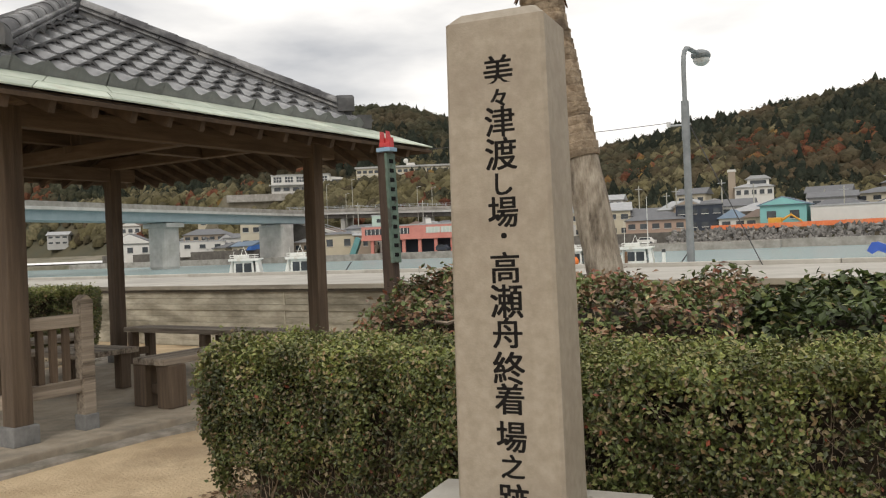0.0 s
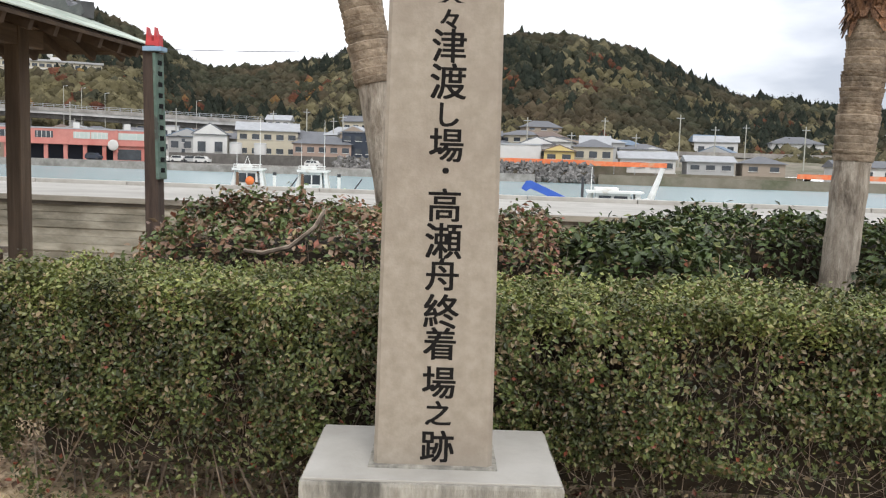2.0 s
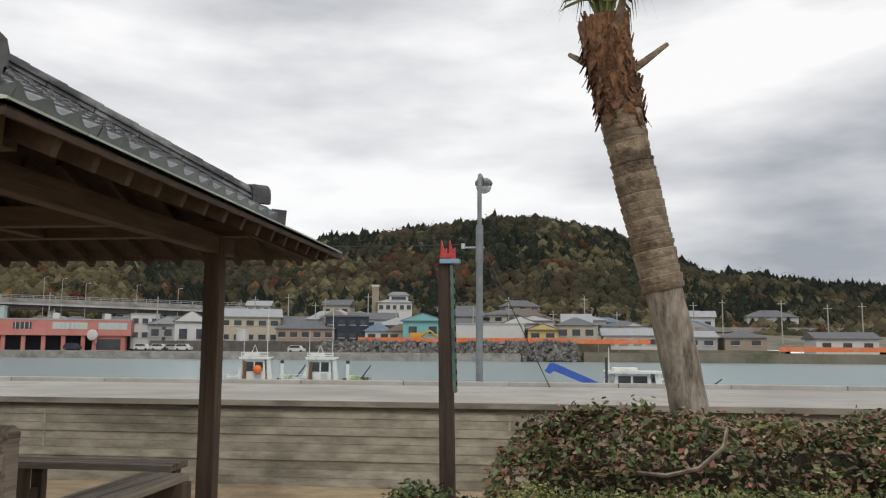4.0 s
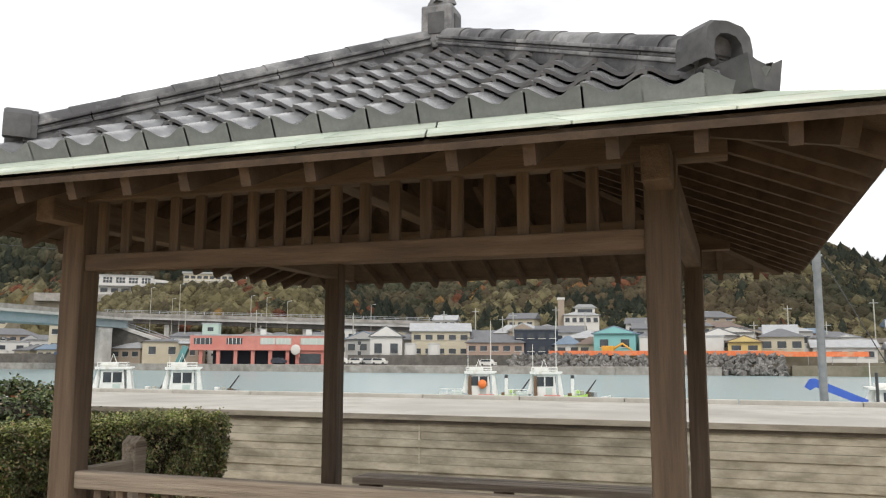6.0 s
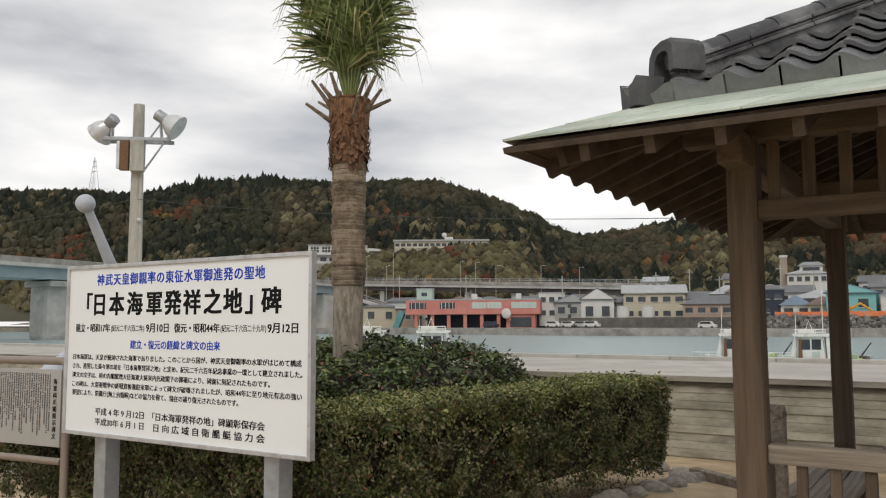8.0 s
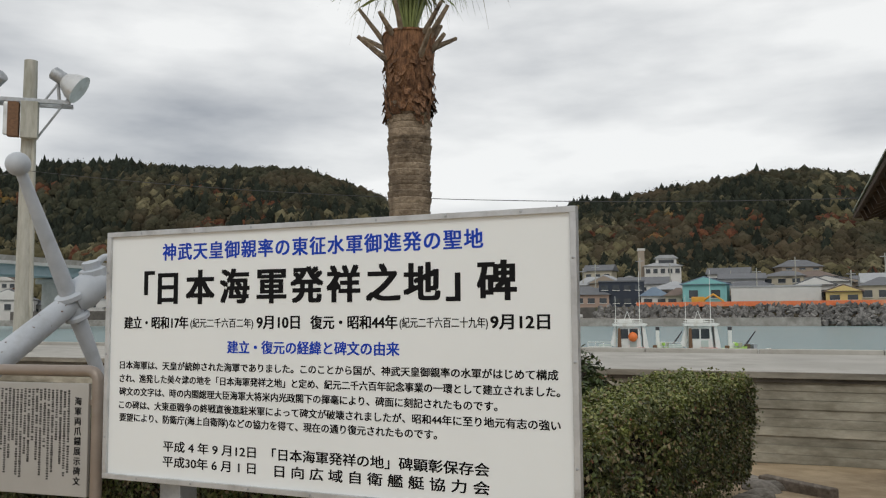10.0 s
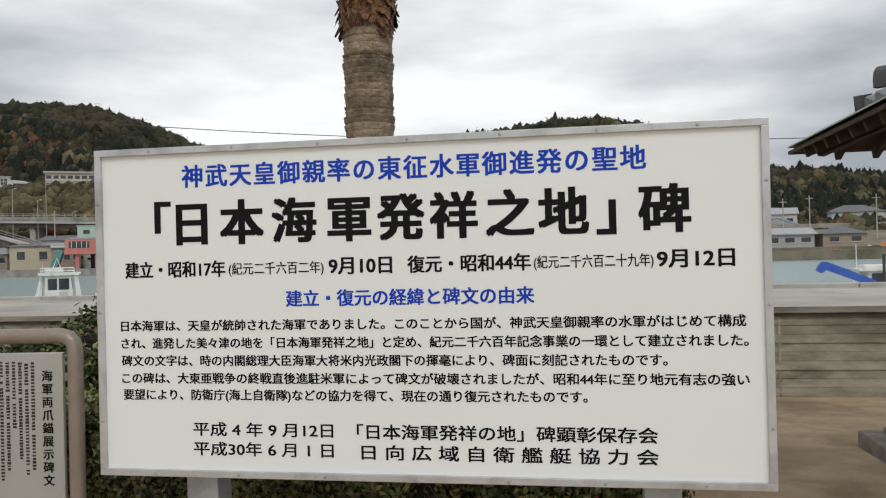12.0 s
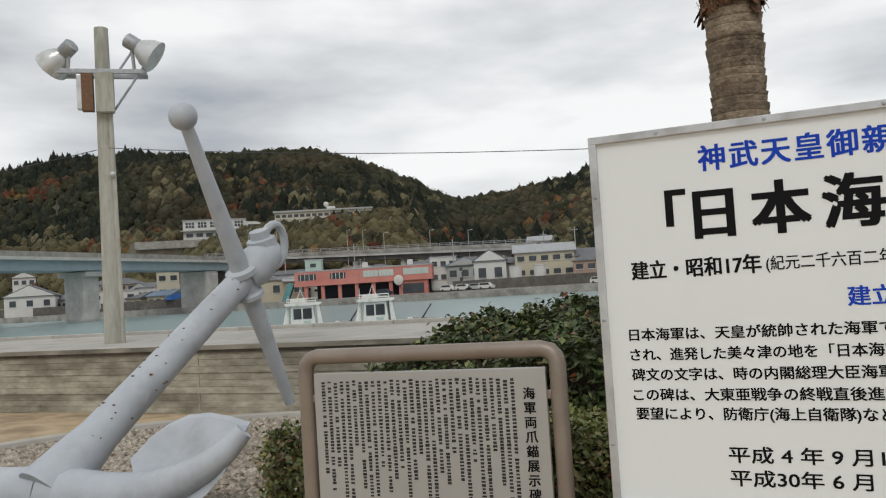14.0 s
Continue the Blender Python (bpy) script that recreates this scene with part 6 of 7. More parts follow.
# elevated road behind the houses
t = thing("elevated_road", "grey elevated road behind the village", "viaduct", (-124, 200.0, 0), kind="structure")
tilt = Matrix.Rotation(radians(2.1), 4, "Y")
part("deck", box(bmesh.new(), (0, 2, 11.7), (104, 8, 0.9), 0, tilt), bridge_grey, t)
# Shade below the deck is put into the girder's dark colour.
part("girder", box(bmesh.new(), (0, 2, 10.7), (104, 6, 1.2), 0, tilt), dark_wall, t, "steel girder darkened for the shade under the road")
part("guard_rail", box(bmesh.new(), (0, -2.1, 12.45), (104, 0.2, 0.9), 0, tilt), far_conc, t)
for k in range(34):
    part("rail_post", box(bmesh.new(), (-50.5 + 3.06 * k, -2.1, 13.2 + 0.0367 * (50.5 - 3.06 * k)), (0.14, 0.14, 1.2)), galv, t)
for z in (0.4, 0.85, 1.25):
    part("rail_bar", box(bmesh.new(), (0, -2.1, 12.5 + z), (104, 0.1, 0.1), 0, tilt), galv, t)
for k in range(7):
    x = -46 + 15 * k
    part("column", box(bmesh.new(), (x, 2, 5.0 - 0.0183 * x), (1.6, 4, 10.0 - 0.0367 * x)), bridge_grey, t)
for x, top in ((-159.8, 21.8), (-152.3, 18.5), (-149.8, 22.6), (-126.3, 18.7), (-121.3, 18.2), (-114.8, 17.0), (-101, 16.5), (-90, 15.6)):
    p = thing("road_lamp", "slim grey lamp post beside the elevated road", "street lamp", (x, 198.6, 0.5), group="road lamps")
    part("pole", rod(bmesh.new(), (0, 0, 0), (0, 0, top - 0.5), 0.12, 0.07, 8), pole_conc, p)
    part("arm", rod(bmesh.new(), (0, 0, top - 0.6), (0.8, 0, top - 0.45), 0.05, 0.04, 6), galv, p)
    part("lamp_head", box(bmesh.new(), (0.95, 0, top - 0.45), (0.55, 0.25, 0.12), 0.03), lamp_shell, p)
# the stair from the bridge end down to the quay
t = thing("ramp_stair", "grey railed stair sloping down from the bridge", "stair", (-152, 176, 0), 20)
part("flight", prism(bmesh.new(), [(0, 10.2), (0, 9.4), (19, 3.2), (19, 4.0)], 2.4), bridge_grey, t)
# Same dark colour here paints the shade beneath the flight.
part("stair_wall", prism(bmesh.new(), [(-3, 0), (17, 0), (17, 3.8), (0, 9.3), (-3, 9.8)], 1.6), dark_wall, t, "wall under the stair with shade painted in")
for off in (0.7, 1.3):
    part("handrail", rod(bmesh.new(), (0, -1.2, 10.2 + off), (19, -1.2, 4.0 + off), 0.08, 0.08, 6), galv, t)
tarp = mat("blue_tarpaulin", (0.03, 0.12, 0.42), (0.05, 0.18, 0.52), 0.6, 1.0, 0)
bm = prism(bmesh.new(), [(-5, 0), (5, 0), (4.2, 1.3), (1.5, 1.9), (-2, 1.5), (-4.4, 1.0)], 3)
o = solo("tarpaulin", bm, tarp, "blue tarpaulin over goods on the quay", "tarpaulin")
o.matrix_world = pose(-161, 172, 2.4, 0, 0, 40)

t = thing("railway_viaduct", "grey railway viaduct along the hill foot", "viaduct", (60, 226, 0), kind="structure")
part("deck", box(bmesh.new(), (0, 0, 6.3), (130, 5, 1.2)), far_conc, t)
for k in range(16):
    part("column", box(bmesh.new(), (-60 + k * 8, 0, 3.2), (1.0, 3, 6.4)), far_conc, t)


# the bridge over the river
def bridge():
    t = thing("road_bridge", "long road bridge with pale blue girder on white piers", "bridge", (0, 0, 0))
    a, b = Vector((-143.5, 90, 10.2)), Vector((-153, 176, 10.2))
    d = (b - a).normalized()
    side = Vector((d.y, -d.x, 0))
    far = a - d * 230

    def slab(p, q, w, z0, z1):
        bm = bmesh.new()
        vs = [bm.verts.new(e + side * s * w / 2 + Vector((0, 0, z))) for z in (z0, z1) for e, s in ((p, -1), (q, -1), (q, 1), (p, 1))]
        bm.faces.new(vs[:4][::-1]), bm.faces.new(vs[4:])
        for j in range(4):
            bm.faces.new((vs[j], vs[(j + 1) % 4], vs[4 + (j + 1) % 4], vs[4 + j]))
        return bm
    part("deck", slab(far, b, 11, 0.9, 1.5), bridge_grey, t)
    part("girder", slab(far, b, 8, -1.0, 0.9), bridge_blue, t, "pale blue steel girder")
    for s in (-1, 1):
        bm = slab(far + side * s * 5.3, b + side * s * 5.3, 0.2, 1.5, 2.5)
        part("parapet", bm, far_conc, t)
    for f in (-0.55, -0.05, 0.42, 0.90):
        c = a + (b - a) * f
        bm = box(bmesh.new(), (c.x, c.y, 3.6), (5.5 if f < 0.9 else 9, 4.5, 10.2), 0.8)
        p = part("pier", bm, bridge_grey, t, "white concrete pier")
        part("pier_head", box(bmesh.new(), (c.x, c.y, 8.5), (8.0, 5, 1.0), 0.1), bridge_grey, p)
    return t


bridge()

# lamp and utility poles on the far bank
for k in range(34):
    x, y = -190 + k * 8.4 + rnd.uniform(-3, 3), rnd.uniform(184, 224)
    z0 = 0 if y < 190 else 2
    t = thing("utility_pole", "thin grey utility pole among the far houses", "pole", (x, y, z0), group="far utility poles")
    h = rnd.uniform(9, 13)
    part("pole", rod(bmesh.new(), (0, 0, -2), (0, 0, h), 0.17, 0.12, 6), pole_conc, t)
    part("crossarm", box(bmesh.new(), (0, 0, h - 0.8), (1.8, 0.14, 0.14)), galv, t)

# orange netting
for x0, x1, z in ((-36, 8, 2.35), (8, 22, 2.2), (46, 66, 0.9)):
    t = thing("safety_net", "orange plastic safety netting on the far shore", "fence", ((x0 + x1) / 2, FAR_Y + 0.6, z))
    w = x1 - x0
    part("net", box(bmesh.new(), (0, 0, 0.45), (w, 0.06, 0.9)), net, t)
    for k in range(int(w / 4) + 1):
        part("stake", rod(bmesh.new(), (-w / 2 + 4 * k, 0.06, -1.5), (-w / 2 + 4 * k, 0.06, 1.1), 0.05, 0.05, 6), galv, t)


def car(x, y, z, colour, label, turn=0):
    t = thing("parked_car", label, "car", (x, y, z), turn)
    bm = prism(bmesh.new(), [(-1.7, 0.3), (1.7, 0.3), (1.72, 0.85), (1.1, 0.95), (0.75, 1.45), (-1.2, 1.48), (-1.68, 0.95)], 1.5)
    b = part("body", bm, colour, t)
    part("glazing", prism(bmesh.new(), [(-1.4, 0.98), (0.92, 0.98), (0.68, 1.38), (-1.15, 1.40)], 1.54), win_dark, b)
    for sx in (-1.05, 1.05):
        for sy in (-0.7, 0.7):
            part("wheel", rod(bmesh.new(), (sx, sy - 0.09, 0.3), (sx, sy + 0.09, 0.3), 0.3, 0.3, 10), cable_mat, t)


for x, y, c, lb in ((-82, 165.5, WALLS["white"], "small white van parked on the quay"), (-78.5, 166, WALLS["white"], "white parked car on the quay"), (-75.5, 166, WALLS["grey"], "grey parked car on the quay"), (-73, 165.5, WALLS["white"], "white parked van on the quay"),
                    (-48, 163, WALLS["white"], "white hatchback parked on the quay"), (-98, 166, WALLS["navy"], "dark car parked under the building")):
    car(x, y, 0.23 if y > 164 else 0.05, c, lb)

digger_paint = mat("yellow_digger_paint", (0.62, 0.30, 0.03), (0.70, 0.36, 0.05), 0.5, 1, 0)
t = thing("excavator", "yellow-orange excavator behind the netting", "excavator", (-24, 167.5, 2.0))
part("tracks", box(bmesh.new(), (0, 0, 0.35), (3.0, 2.2, 0.7), 0.2), cable_mat, t)
part("cab", box(bmesh.new(), (-0.4, 0, 1.5), (2.4, 1.9, 1.5), 0.15), digger_paint, t)
part("boom", tube(bmesh.new(), [(0.6, 0, 1.6), (2.4, 0, 2.7), (4.2, 0, 1.4), (4.6, 0, 0.4)], [0.25, 0.22, 0.18, 0.12], 6), digger_paint, t)

# ---- fishing boats ----
boat_white = mat("white_boat_paint", (0.66, 0.66, 0.62), (0.76, 0.76, 0.73), 0.5, 2, 0.05, 20, dirt=(0.50, 0.42, 0.33), dirt_scale=1.2, dirt_at=(0.58, 0.75))
lime = mat("lime_green_paint", (0.33, 0.55, 0.10), (0.42, 0.64, 0.15), 0.5, 2, 0)
buoy_or = mat("orange_buoy", (0.75, 0.16, 0.03), (0.82, 0.22, 0.05), 0.5, 2, 0)
crane_blue = mat("blue_crane_paint", (0.025, 0.075, 0.36), (0.04, 0.11, 0.45), 0.5, 1.5, 0)


def boat(x, y, label, buoy=False, green=True, turn=0.0, rails=True, mast=2.6, tall=0.6, size=0.62):
    t = thing("fishing_boat", label, "boat", (x, y, WATER_Z), turn)
    t.scale = (size, size, tall)
    hull = bmesh.new()
    secs = [(-5, 0.9, 0.6), (-3, 1.3, 0.6), (0, 1.45, 0.62), (3, 1.1, 0.75), (5.2, 0.12, 1.1)]
    rings = []
    for sx, w, h in secs:
        rings.append([hull.verts.new((sx, -w, h)), hull.verts.new((sx, -w * 0.8, -0.1)), hull.verts.new((sx, 0, -0.25)), hull.verts.new((sx, w * 0.8, -0.1)), hull.verts.new((sx, w, h))])
    for a, b in zip(rings, rings[1:]):
        for j in range(4):
            hull.faces.new((a[j], a[j + 1], b[j + 1], b[j]))
        hull.faces.new((a[4], a[0], b[0], b[4]))
    hull.faces.new(rings[0])
    part("hull", hull, boat_white, t)
    bm = prism(bmesh.new(), [(-1.95, 0.6), (0.25, 0.6), (0.05, 3.1), (-1.75, 3.1)], 1.7)
    c = part("wheelhouse", bm, boat_white, t)
    for x, w in ((-1.28, 0.66), (-0.45, 0.74)):
        part("window", box(bmesh.new(), (x, -0.87, 2.42), (w, 0.06, 0.85), 0.02), win_dark, c)
    part("window", box(bmesh.new(), (0.10, 0, 2.42), (0.08, 1.3, 0.8)), win_dark, c)
    part("door", box(bmesh.new(), (-0.5, -0.875, 1.25), (0.62, 0.05, 1.2), 0.02), win_pale, c)
    part("wheelhouse_roof", prism(bmesh.new(), [(-2.25, 3.08), (0.55, 3.08), (0.8, 3.22), (0.75, 3.3), (-2.3, 3.3)], 2.2), boat_white, t)
    part("roof_locker", box(bmesh.new(), (-1.2, 0, 3.46), (1.3, 1.2, 0.34), 0.06), boat_white, t)
    part("side_stay", prism(bmesh.new(), [(0.45, 0.6), (0.95, 0.6), (0.55, 3.1), (0.30, 3.1)], 1.9), boat_white, t, "slanting white casing behind the wheelhouse")
    for k in range(5):
        part("deck_gear", box(bmesh.new(), (1.5 + 0.55 * k, -0.5 + 0.25 * (k % 3), 1.1 + 0.12 * (k % 2)), (0.36, 0.5, 0.6 + 0.22 * (k % 3)), 0.05, Matrix.Rotation(0.3 * k - 0.6, 4, "Z")), (rust, boat_white, pole_conc, wood, galv)[k], t)
    part("derrick", rod(bmesh.new(), (2.6, -0.2, 0.8), (3.9, -0.2, 2.6), 0.09, 0.05, 8), cable_mat, t)
    part("fender", ball(bmesh.new(), (-2.7, -1.35, 0.75), 0.26, (1, 1, 1.3), 10, 8), cable_mat, t, smooth=True)
    if rails:
        rail = [(-2.1, -1, 3.65), (0.3, -1, 3.65), (0.3, 1, 3.65), (-2.1, 1, 3.65), (-2.1, -1, 3.65)]
        for zz in (0, -0.22):
            part("roof_rail", tube(bmesh.new(), [(a, b, e + zz) for a, b, e in rail], 0.035, 6), boat_white, t)
        for a in (-2.1, -1.3, -0.5, 0.3):
            part("stanchion", rod(bmesh.new(), (a, -1, 3.2), (a, -1, 3.66), 0.03, 0.03, 6), boat_white, t)
        part("mast", tube(bmesh.new(), [(-1.4, 0, 3.2), (-0.95, 0, 4.4), (-0.5, 0, 3.2)], 0.05, 6), boat_white, t)
    part("aerial", rod(bmesh.new(), (-2.0, 0.3, 3.0), (-2.0, 0.3, 3.2 + mast), 0.035, 0.02, 6), boat_white, t)
    part("funnel", rod(bmesh.new(), (-2.3, -0.3, 1.3), (-2.0, -0.3, 3.1), 0.28, 0.14, 8), boat_white, t)
    part("foredeck_box", box(bmesh.new(), (-3.0, 0, 1.25), (1.2, 1.1, 0.5), 0.08), win_pale, t)
    part("gunwale", tube(bmesh.new(), [(sx, -w, h + 0.05) for sx, w, h in secs], 0.06, 6), boat_white, t)
    if green:
        part("bow_net_drum", prism(bmesh.new(), [(0.5, 0.6), (3.0, 0.75), (3.1, 1.35), (2.6, 1.2), (0.6, 1.1)], 1.7), lime, t, "lime green painted aft deck")
        part("net_post", box(bmesh.new(), (1.7, -0.5, 1.9), (0.3, 0.3, 1.7), 0.04), boat_white, t)
        part("post_cap", box(bmesh.new(), (1.7, -0.5, 2.85), (0.34, 0.34, 0.3), 0.04), cable_mat, t)
        part("net_roller", rod(bmesh.new(), (2.2, -0.8, 1.5), (2.2, 0.8, 1.5), 0.16, 0.16, 10), lime, t)
        for a in (-4.6, -3.9, -3.2, -2.5):
            part("stern_stanchion", rod(bmesh.new(), (a, -1.2, 0.6), (a, -1.2, 1.7), 0.03, 0.03, 6), boat_white, t)
        for zz in (1.3, 1.7):
            part("stern_rail", rod(bmesh.new(), (-4.6, -1.2, zz), (-2.5, -1.2, zz), 0.03, 0.03, 6), boat_white, t)
        part("tall_aerial", rod(bmesh.new(), (0.2, 0.4, 3.2), (0.2, 0.4, 8.0), 0.045, 0.02, 6), boat_white, t)
        part("rust_column", rod(bmesh.new(), (-1.75, -1.0, 0.7), (-1.75, -1.0, 2.9), 0.2, 0.12, 8), rust, t)
        part("deck_crate", box(bmesh.new(), (-0.2, -1.05, 1.0), (1.5, 0.4, 0.45), 0.03), salmon, t)
    if buoy:
        part("buoy", ball(bmesh.new(), (-0.55, -1.2, 2.15), 0.42), buoy_or, t, "bright orange float", True)
    return t


boat(-14.85, 48, "white fishing boat with orange float and lime-green gear", True, True, 14, True, 2.6, 0.64)
boat(-11.0, 48.5, "white fishing boat with roof rails and green gear", False, True, 12, True, 2.6, 0.64)
boat(-35.5, 41.0, "small white fishing boat moored at the quay", False, False, 34, True, 0.8, 0.70, 0.68)
boat(-31.2, 41.8, "small white fishing boat with dark windows", False, False, 34, True, 1.0, 0.70, 0.68)
b = boat(6.6, 42, "low white boat with raised white outrigger", False, False, 0, False, 2.4, 0.5, 0.9)
part("outrigger", tube(bmesh.new(), [(0.2, 0, 2.2), (1.2, 0, 2.6), (1.75, 0, 5.6)], [0.2, 0.2, 0.12], 8), boat_white, b)
t = thing("crane_barge", "blue folding crane arm on a low barge", "crane", (2.6, 37, WATER_Z))
part("barge", box(bmesh.new(), (0.6, 0, 0.45), (7, 3, 1.1), 0.1), boat_white, t)
part("crane_arm", prism(bmesh.new(), [(-0.95, 1.75), (-0.75, 2.08), (-0.55, 2.1), (1.35, 1.28), (1.3, 1.0), (-0.55, 1.75), (-0.75, 1.62)], 0.3), crane_blue, t, "bright blue steel arm")
part("post", rod(bmesh.new(), (1.7, 0, 0.9), (1.7, 0, 2.35), 0.06, 0.06, 8), cable_mat, t)

# ---- wooded hills ----
HILL = [(-75, 8.0), (-60, 8.4), (-56, 8.6), (-53.5, 8.4), (-49, 9.6), (-45, 9.9), (-40, 9.8), (-35, 10.0), (-33, 9.9), (-31, 9.2), (-29, 8.5), (-27, 7.7), (-25.5, 6.8), (-23.5, 6.0), (-20.5, 6.3), (-17, 6.8), (-14, 7.5), (-10, 8.0),
        (-6, 8.6), (-3, 9.0), (0, 9.1), (3, 8.6), (5, 8.0), (7, 7.1), (10, 5.7), (12, 4.9), (14, 5.0), (18, 4.2), (22.5, 3.8), (25, 3.2), (32, 3.0), (45, 4.0), (70, 5.0)]
HC = (-3.0, 0.0)
az_t, el_t = np.array([a for a, _ in HILL], float), np.array([e for _, e in HILL], float)


def hill_top(az):
    return float(np.interp(az, az_t, el_t))


def near_edge(az):
    """Where the woods begin: along the back of the village."""
    return min(412.0, max(232.0, 203.0 / math.cos(radians(az))))


def hill_z(az, r):
    """Height of the wooded ground at a bearing and a distance."""
    near = near_edge(az)
    ridge = near + 163.0
    top = 1.5 + ridge * math.tan(radians(hill_top(az))) - 4.5
    f = (r - near) / (ridge - near)
    if f <= 1:
        f = max(0.0, f)
        bank = min(21.0, max(0.0, r - near) * 0.62) * min(1.0, max(0.0, (-24.0 - az) / 5.0))
        return 2.5 + max(bank, (top - 2.5) * (0.35 * f + 0.65 * (f * f * (3 - 2 * f))))
    return top * (1 - 0.5 * (f - 1))


hill_ground = mat("wooded_slope", (0.06, 0.06, 0.038), (0.09, 0.084, 0.055), 1.0, 0.06, 0, dirt=(0.09, 0.07, 0.035), dirt_scale=0.02)
azs = [-80 + 1.25 * k for k in range(125)]
rs = [-10, 0, 7, 14, 24, 33, 48, 63, 78, 93, 108, 123, 138, 153, 163, 178, 208, 268]
v = [(HC[0] + (near_edge(a) + r) * math.sin(radians(a)), HC[1] + (near_edge(a) + r) * math.cos(radians(a)), hill_z(a, near_edge(a) + r)) for a in azs for r in rs]
k = len(rs)
f = [(i * k + j, (i + 1) * k + j, (i + 1) * k + j + 1, i * k + j + 1) for i in range(len(azs) - 1) for j in range(k - 1)]
me = soup(v, f, hill_ground)
solo("hills", me, hill_ground, "dark wooded hills behind the village", "hill", "structure")


UPPER = []
rnd = random.Random(9)
for k in range(46):
    a = rnd.uniform(-56, 14)
    r = near_edge(a) + rnd.uniform(4, 36)
    x, y = HC[0] + r * math.sin(radians(a)), HC[1] + r * math.cos(radians(a))
    if y < 207 or any(math.hypot(x - p, y - q) < 11 for p, q in UPPER) or -12 < a < -5 or -45 < a < -27:
        continue
    UPPER.append((x, y))
    house(x, y, hill_z(a, r) + 0.6, rnd.uniform(7, 12), rnd.uniform(6, 8), rnd.uniform(2.8, 5.0), rnd.choice(["white", "cream", "grey", "tan", "white"]), rnd.choice(["slate", "slate", "pale", "brown", "blue"]),
          rnd.uniform(1.3, 2.2), rnd.uniform(-25, 25) - a * 0.5, rnd.choice(["x", "hip", "y"]), "small house among trees on the lower slope", 3, rnd.choice([1, 2]))

SCHOOLS = ((-193.0, 231.5, radians(38), 17), (-161.4, 242.9, radians(31), 17))


def canopy(name, label, material, count, chooser, size, seed, cards=22, spire=0.0):
    """Tree crowns over the hillside: each one a ragged mound of leaf sprays."""
    g = np.random.default_rng(seed)
    C, S = [], []
    while len(C) < count:
        a = g.uniform(-68, 42)
        r = near_edge(a) - 4 + 178 * g.uniform() ** 0.85
        x, y = HC[0] + r * math.sin(radians(a)), HC[1] + r * math.cos(radians(a))
        s = size * g.uniform(0.6, 1.35)
        if -45 < a < -28:
            skip = False
            for p, q, turn, half in SCHOOLS:
                lx = (x - p) * math.cos(turn) + (y - q) * math.sin(turn)
                ly = (y - q) * math.cos(turn) - (x - p) * math.sin(turn)
                if abs(lx) < half + 3 and -30 < ly < 12:
                    if ly > -1.5:
                        skip = True
                    s = min(s, 2.1 + 0.07 * -ly)
            if skip:
                continue
        if (-14 < a < -7.5 and r < 248) or r < near_edge(a) + 50 and any(abs(x - p) < 7 and -12 < y - q < 6 for p, q in UPPER) or y < 207 or not chooser(a, r - near_edge(a) + 232, g):
            continue
        C.append((x, y, hill_z(a, r)))
        S.append(s)
    C, S, tall = np.array(C), np.array(S), g.uniform(0.8, 1.25, count) * (1 + spire)
    # a lumpy solid mound for each crown
    bm = bmesh.new()
    bmesh.ops.create_icosphere(bm, subdivisions=1, radius=1.0)
    unit = np.array([v.co for v in bm.verts])
    loop = np.array([[v.index for v in f.verts] for f in bm.faces])
    bm.free()
    keep = [k for k, f in enumerate(loop) if unit[f][:, 2].mean() > -0.55]
    loop = loop[keep]
    unit[:, :2] *= (1 - spire * np.clip(unit[:, 2:3], -0.3, 1.0) * 0.8)
    lumps = 1 + g.normal(0, 0.15, (count, len(unit), 1))
    BV = C[:, None, :] + unit[None] * lumps * (S * 0.86)[:, None, None] * np.stack([np.full(count, 0.92), np.full(count, 0.92), tall], 1)[:, None, :] + np.stack([0 * S, 0 * S, S * 0.35], 1)[:, None, :]
    BF = (loop[None] + (np.arange(count) * len(unit))[:, None, None]).reshape(-1, 3)
    BV = BV.reshape(-1, 3)
    C, S, tall = np.repeat(C, cards, 0), np.repeat(S, cards), np.repeat(tall, cards)
    n_ = len(C)
    d = g.normal(0, 1, (n_, 3))
    d[:, 2] = np.abs(d[:, 2]) * 0.9 - 0.25
    d /= np.linalg.norm(d, axis=1)[:, None]
    lump = 0.80 + 0.25 * g.uniform(0, 1, n_)
    d[:, :2] *= (1 - spire * np.clip(d[:, 2:3], -0.3, 1.0) * 0.8)
    P = C + d * (S * lump)[:, None] * np.stack([np.full(n_, 0.92), np.full(n_, 0.92), tall], 1) + np.stack([0 * S, 0 * S, S * 0.35], 1)
    nrm = d + g.normal(0, 0.3, (n_, 3))
    nrm /= np.linalg.norm(nrm, axis=1)[:, None]
    u = np.cross(nrm, g.normal(0, 1, (n_, 3)))
    u /= np.linalg.norm(u, axis=1)[:, None]
    w = np.cross(nrm, u)
    q = (S * g.uniform(0.06, 0.18, n_))[:, None]
    V = np.stack([P - u * q, P + u * q * 0.8 + w * q * 0.5, P + w * q * 1.3 - u * q * 0.2], 1).reshape(-1, 3)
    F = np.arange(3 * n_).reshape(-1, 3) + len(BV)
    me = soup(np.concatenate([BV, V]).tolist(), np.concatenate([BF, F]).tolist(), material)
    me.polygons.foreach_set("use_smooth", np.ones(len(me.polygons), bool))
    solo(name, me, material, label, "trees", "stuff")


def patch(a, r, k):
    return noise.noise((a * 0.11, r * 0.02, k)) + 0.6 * noise.noise((a * 0.45, r * 0.06, k + 5))


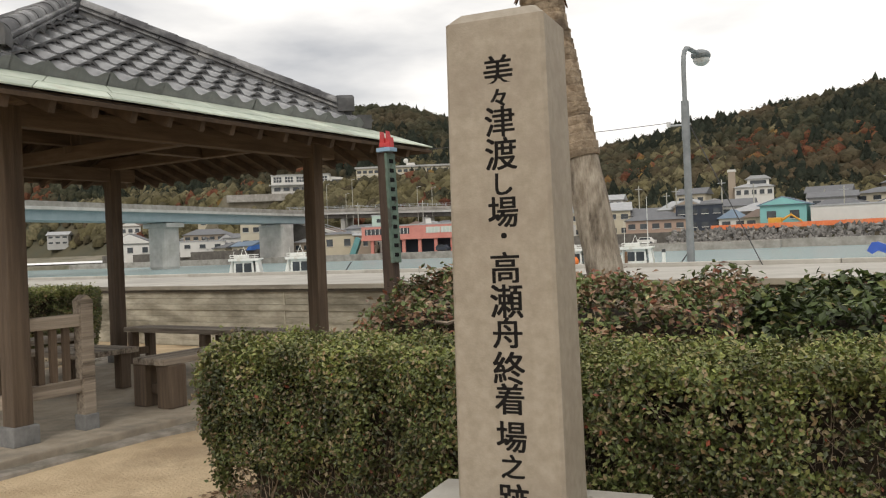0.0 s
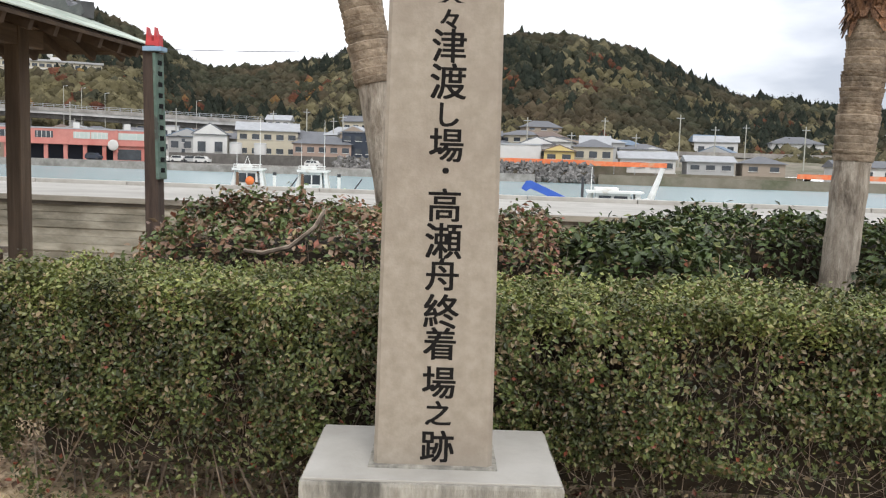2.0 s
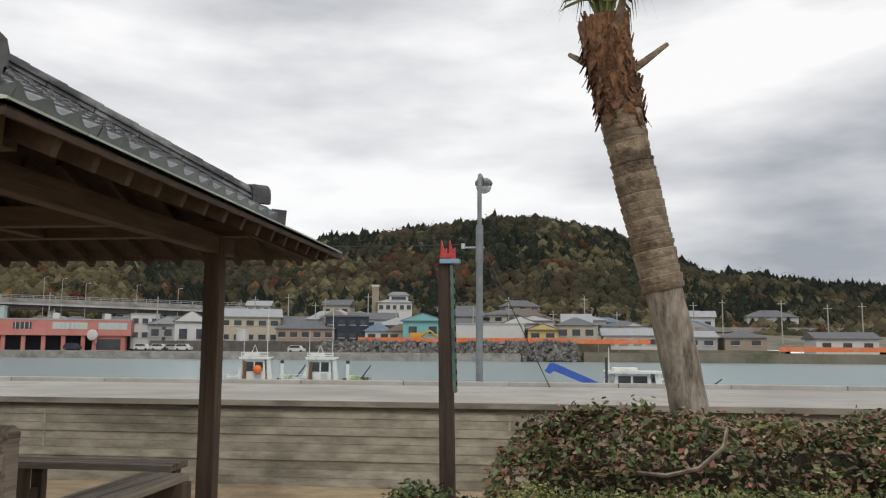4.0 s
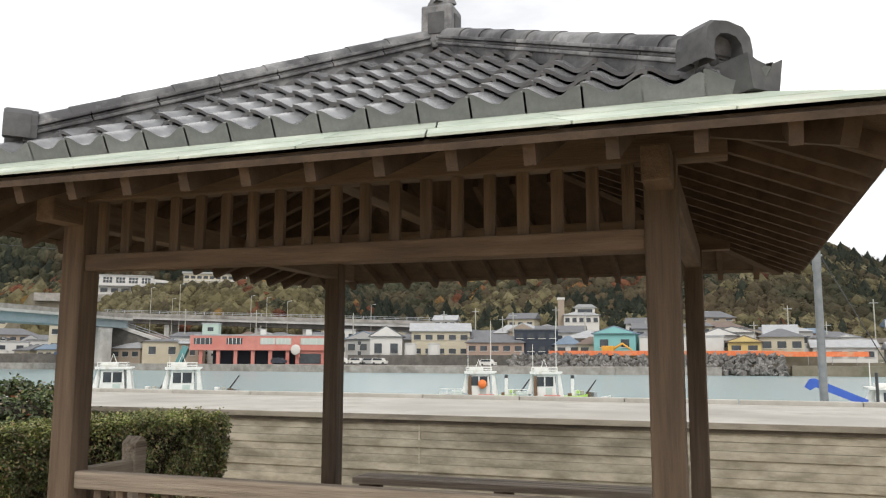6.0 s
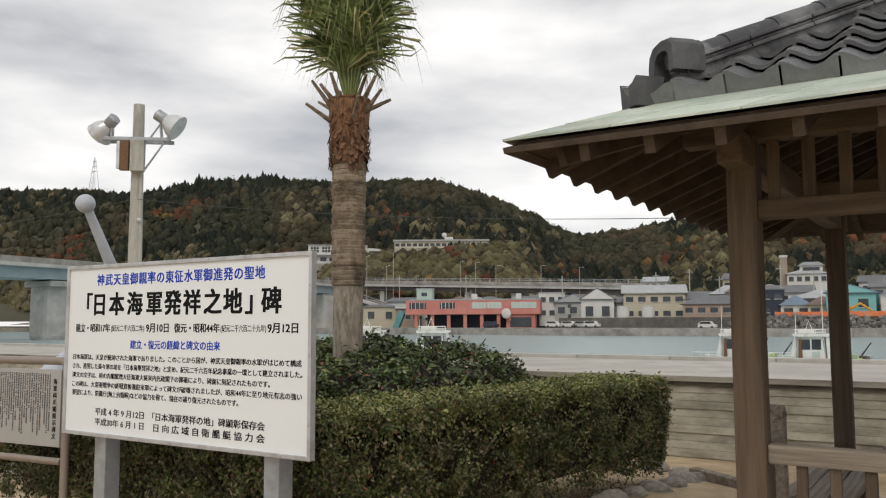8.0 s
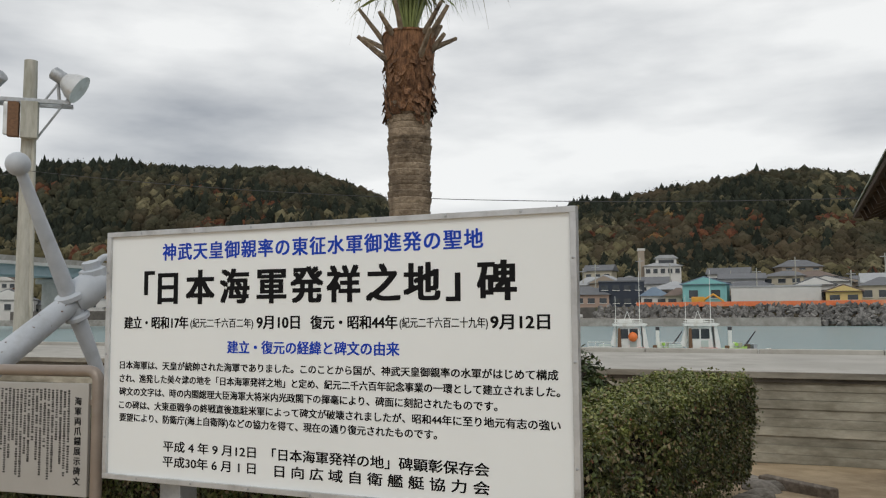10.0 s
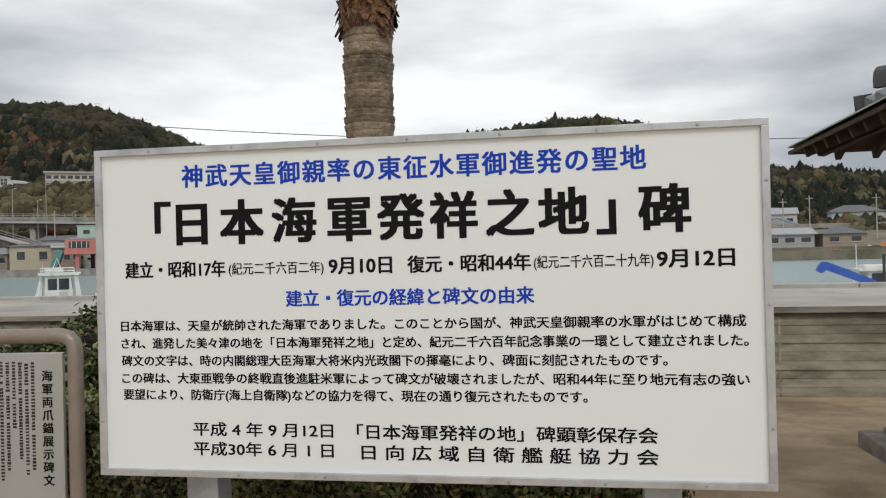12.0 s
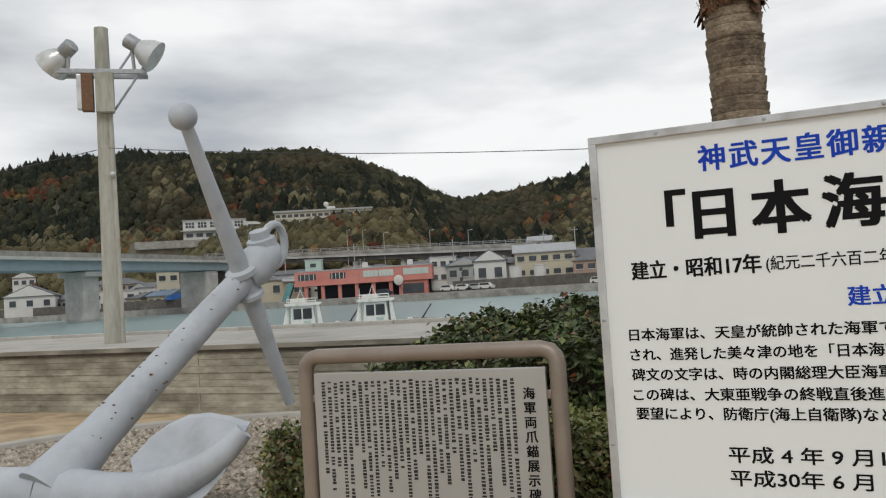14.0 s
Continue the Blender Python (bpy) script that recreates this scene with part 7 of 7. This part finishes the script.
evergreen = mat("evergreen_crowns", (0.028, 0.032, 0.020), (0.062, 0.060, 0.038), 1.0, 0.5, 1.0, 1.6, bump_dist=0.6, dirt=(0.085, 0.064, 0.040), dirt_scale=0.022, dirt_at=(0.46, 0.66), island=0.30, spec=0.1)
cedar = mat("dark_cedar_crowns", (0.016, 0.021, 0.016), (0.032, 0.036, 0.025), 1.0, 0.5, 1.0, 1.6, bump_dist=0.6, island=0.28, spec=0.1)
broadleaf = mat("autumn_olive_crowns", (0.080, 0.073, 0.042), (0.172, 0.150, 0.088), 1.0, 0.5, 1.0, 1.6, bump_dist=0.6, dirt=(0.115, 0.10, 0.052), dirt_scale=0.04, dirt_at=(0.45, 0.6), island=0.35, spec=0.1)
rusty = mat("autumn_rust_crowns", (0.085, 0.030, 0.022), (0.135, 0.065, 0.034), 1.0, 0.5, 1.0, 1.6, bump_dist=0.6, dirt=(0.19, 0.13, 0.045), dirt_scale=0.05, dirt_at=(0.55, 0.65), island=0.35, spec=0.1)
canopy("evergreen_wood", "dense dark evergreen woods on the hills", evergreen, 11500, lambda a, r, g: (patch(a, r, 60) < 0.22 or g.uniform() < 0.3) and (a > -22 or r > 268 or g.uniform() < 0.22), 2.9, 21)
canopy("cedar_wood", "stands of dark pointed cedars on the hills", cedar, 5200, lambda a, r, g: patch(a, r, 60) > 0.05 and (r > 272 if a < -22 else r > 250), 2.5, 25, 26, 0.75)
canopy("broadleaf_wood", "olive and brown autumn trees on the lower slopes", broadleaf, 5200,
       lambda a, r, g: (r < 274 or patch(a, r, 3) > 0.12) and g.uniform() < (1.2 - (r - 228) / 130), 2.9, 22)
canopy("autumn_tree_wood", "scattered red and rust autumn trees", rusty, 620, lambda a, r, g: patch(a, r, 40) > 0.30 and r < 350, 2.8, 23)

# a lattice power tower on the ridge
TR = near_edge(-56.0) + 165
t = thing("power_tower", "thin grey lattice power tower on the ridge", "pylon", (HC[0] - TR * math.sin(radians(56.0)), HC[1] + TR * math.cos(radians(56.0)), hill_z(-56.0, TR)))
for sx in (-1, 1):
    for sy in (-1, 1):
        part("leg", rod(bmesh.new(), (sx * 2.6, sy * 2.6, -2), (sx * 0.25, sy * 0.25, 24), 0.16, 0.1, 5), galv, t)
for k in range(7):
    z0, z1 = 1 + k * 3.1, 1 + (k + 1) * 3.1
    w0, w1 = 2.4 - 2.2 * z0 / 24, 2.4 - 2.2 * z1 / 24
    for s in (-1, 1):
        part("brace", rod(bmesh.new(), (-s * w0, -w0, z0), (s * w1, -w1, z1), 0.08, 0.08, 4), galv, t)
for z, w in ((15.5, 3.0), (18.5, 2.6), (21.5, 2.2)):
    part("crossarm", rod(bmesh.new(), (-w, 0, z), (w, 0, z), 0.12, 0.12, 5), galv, t)
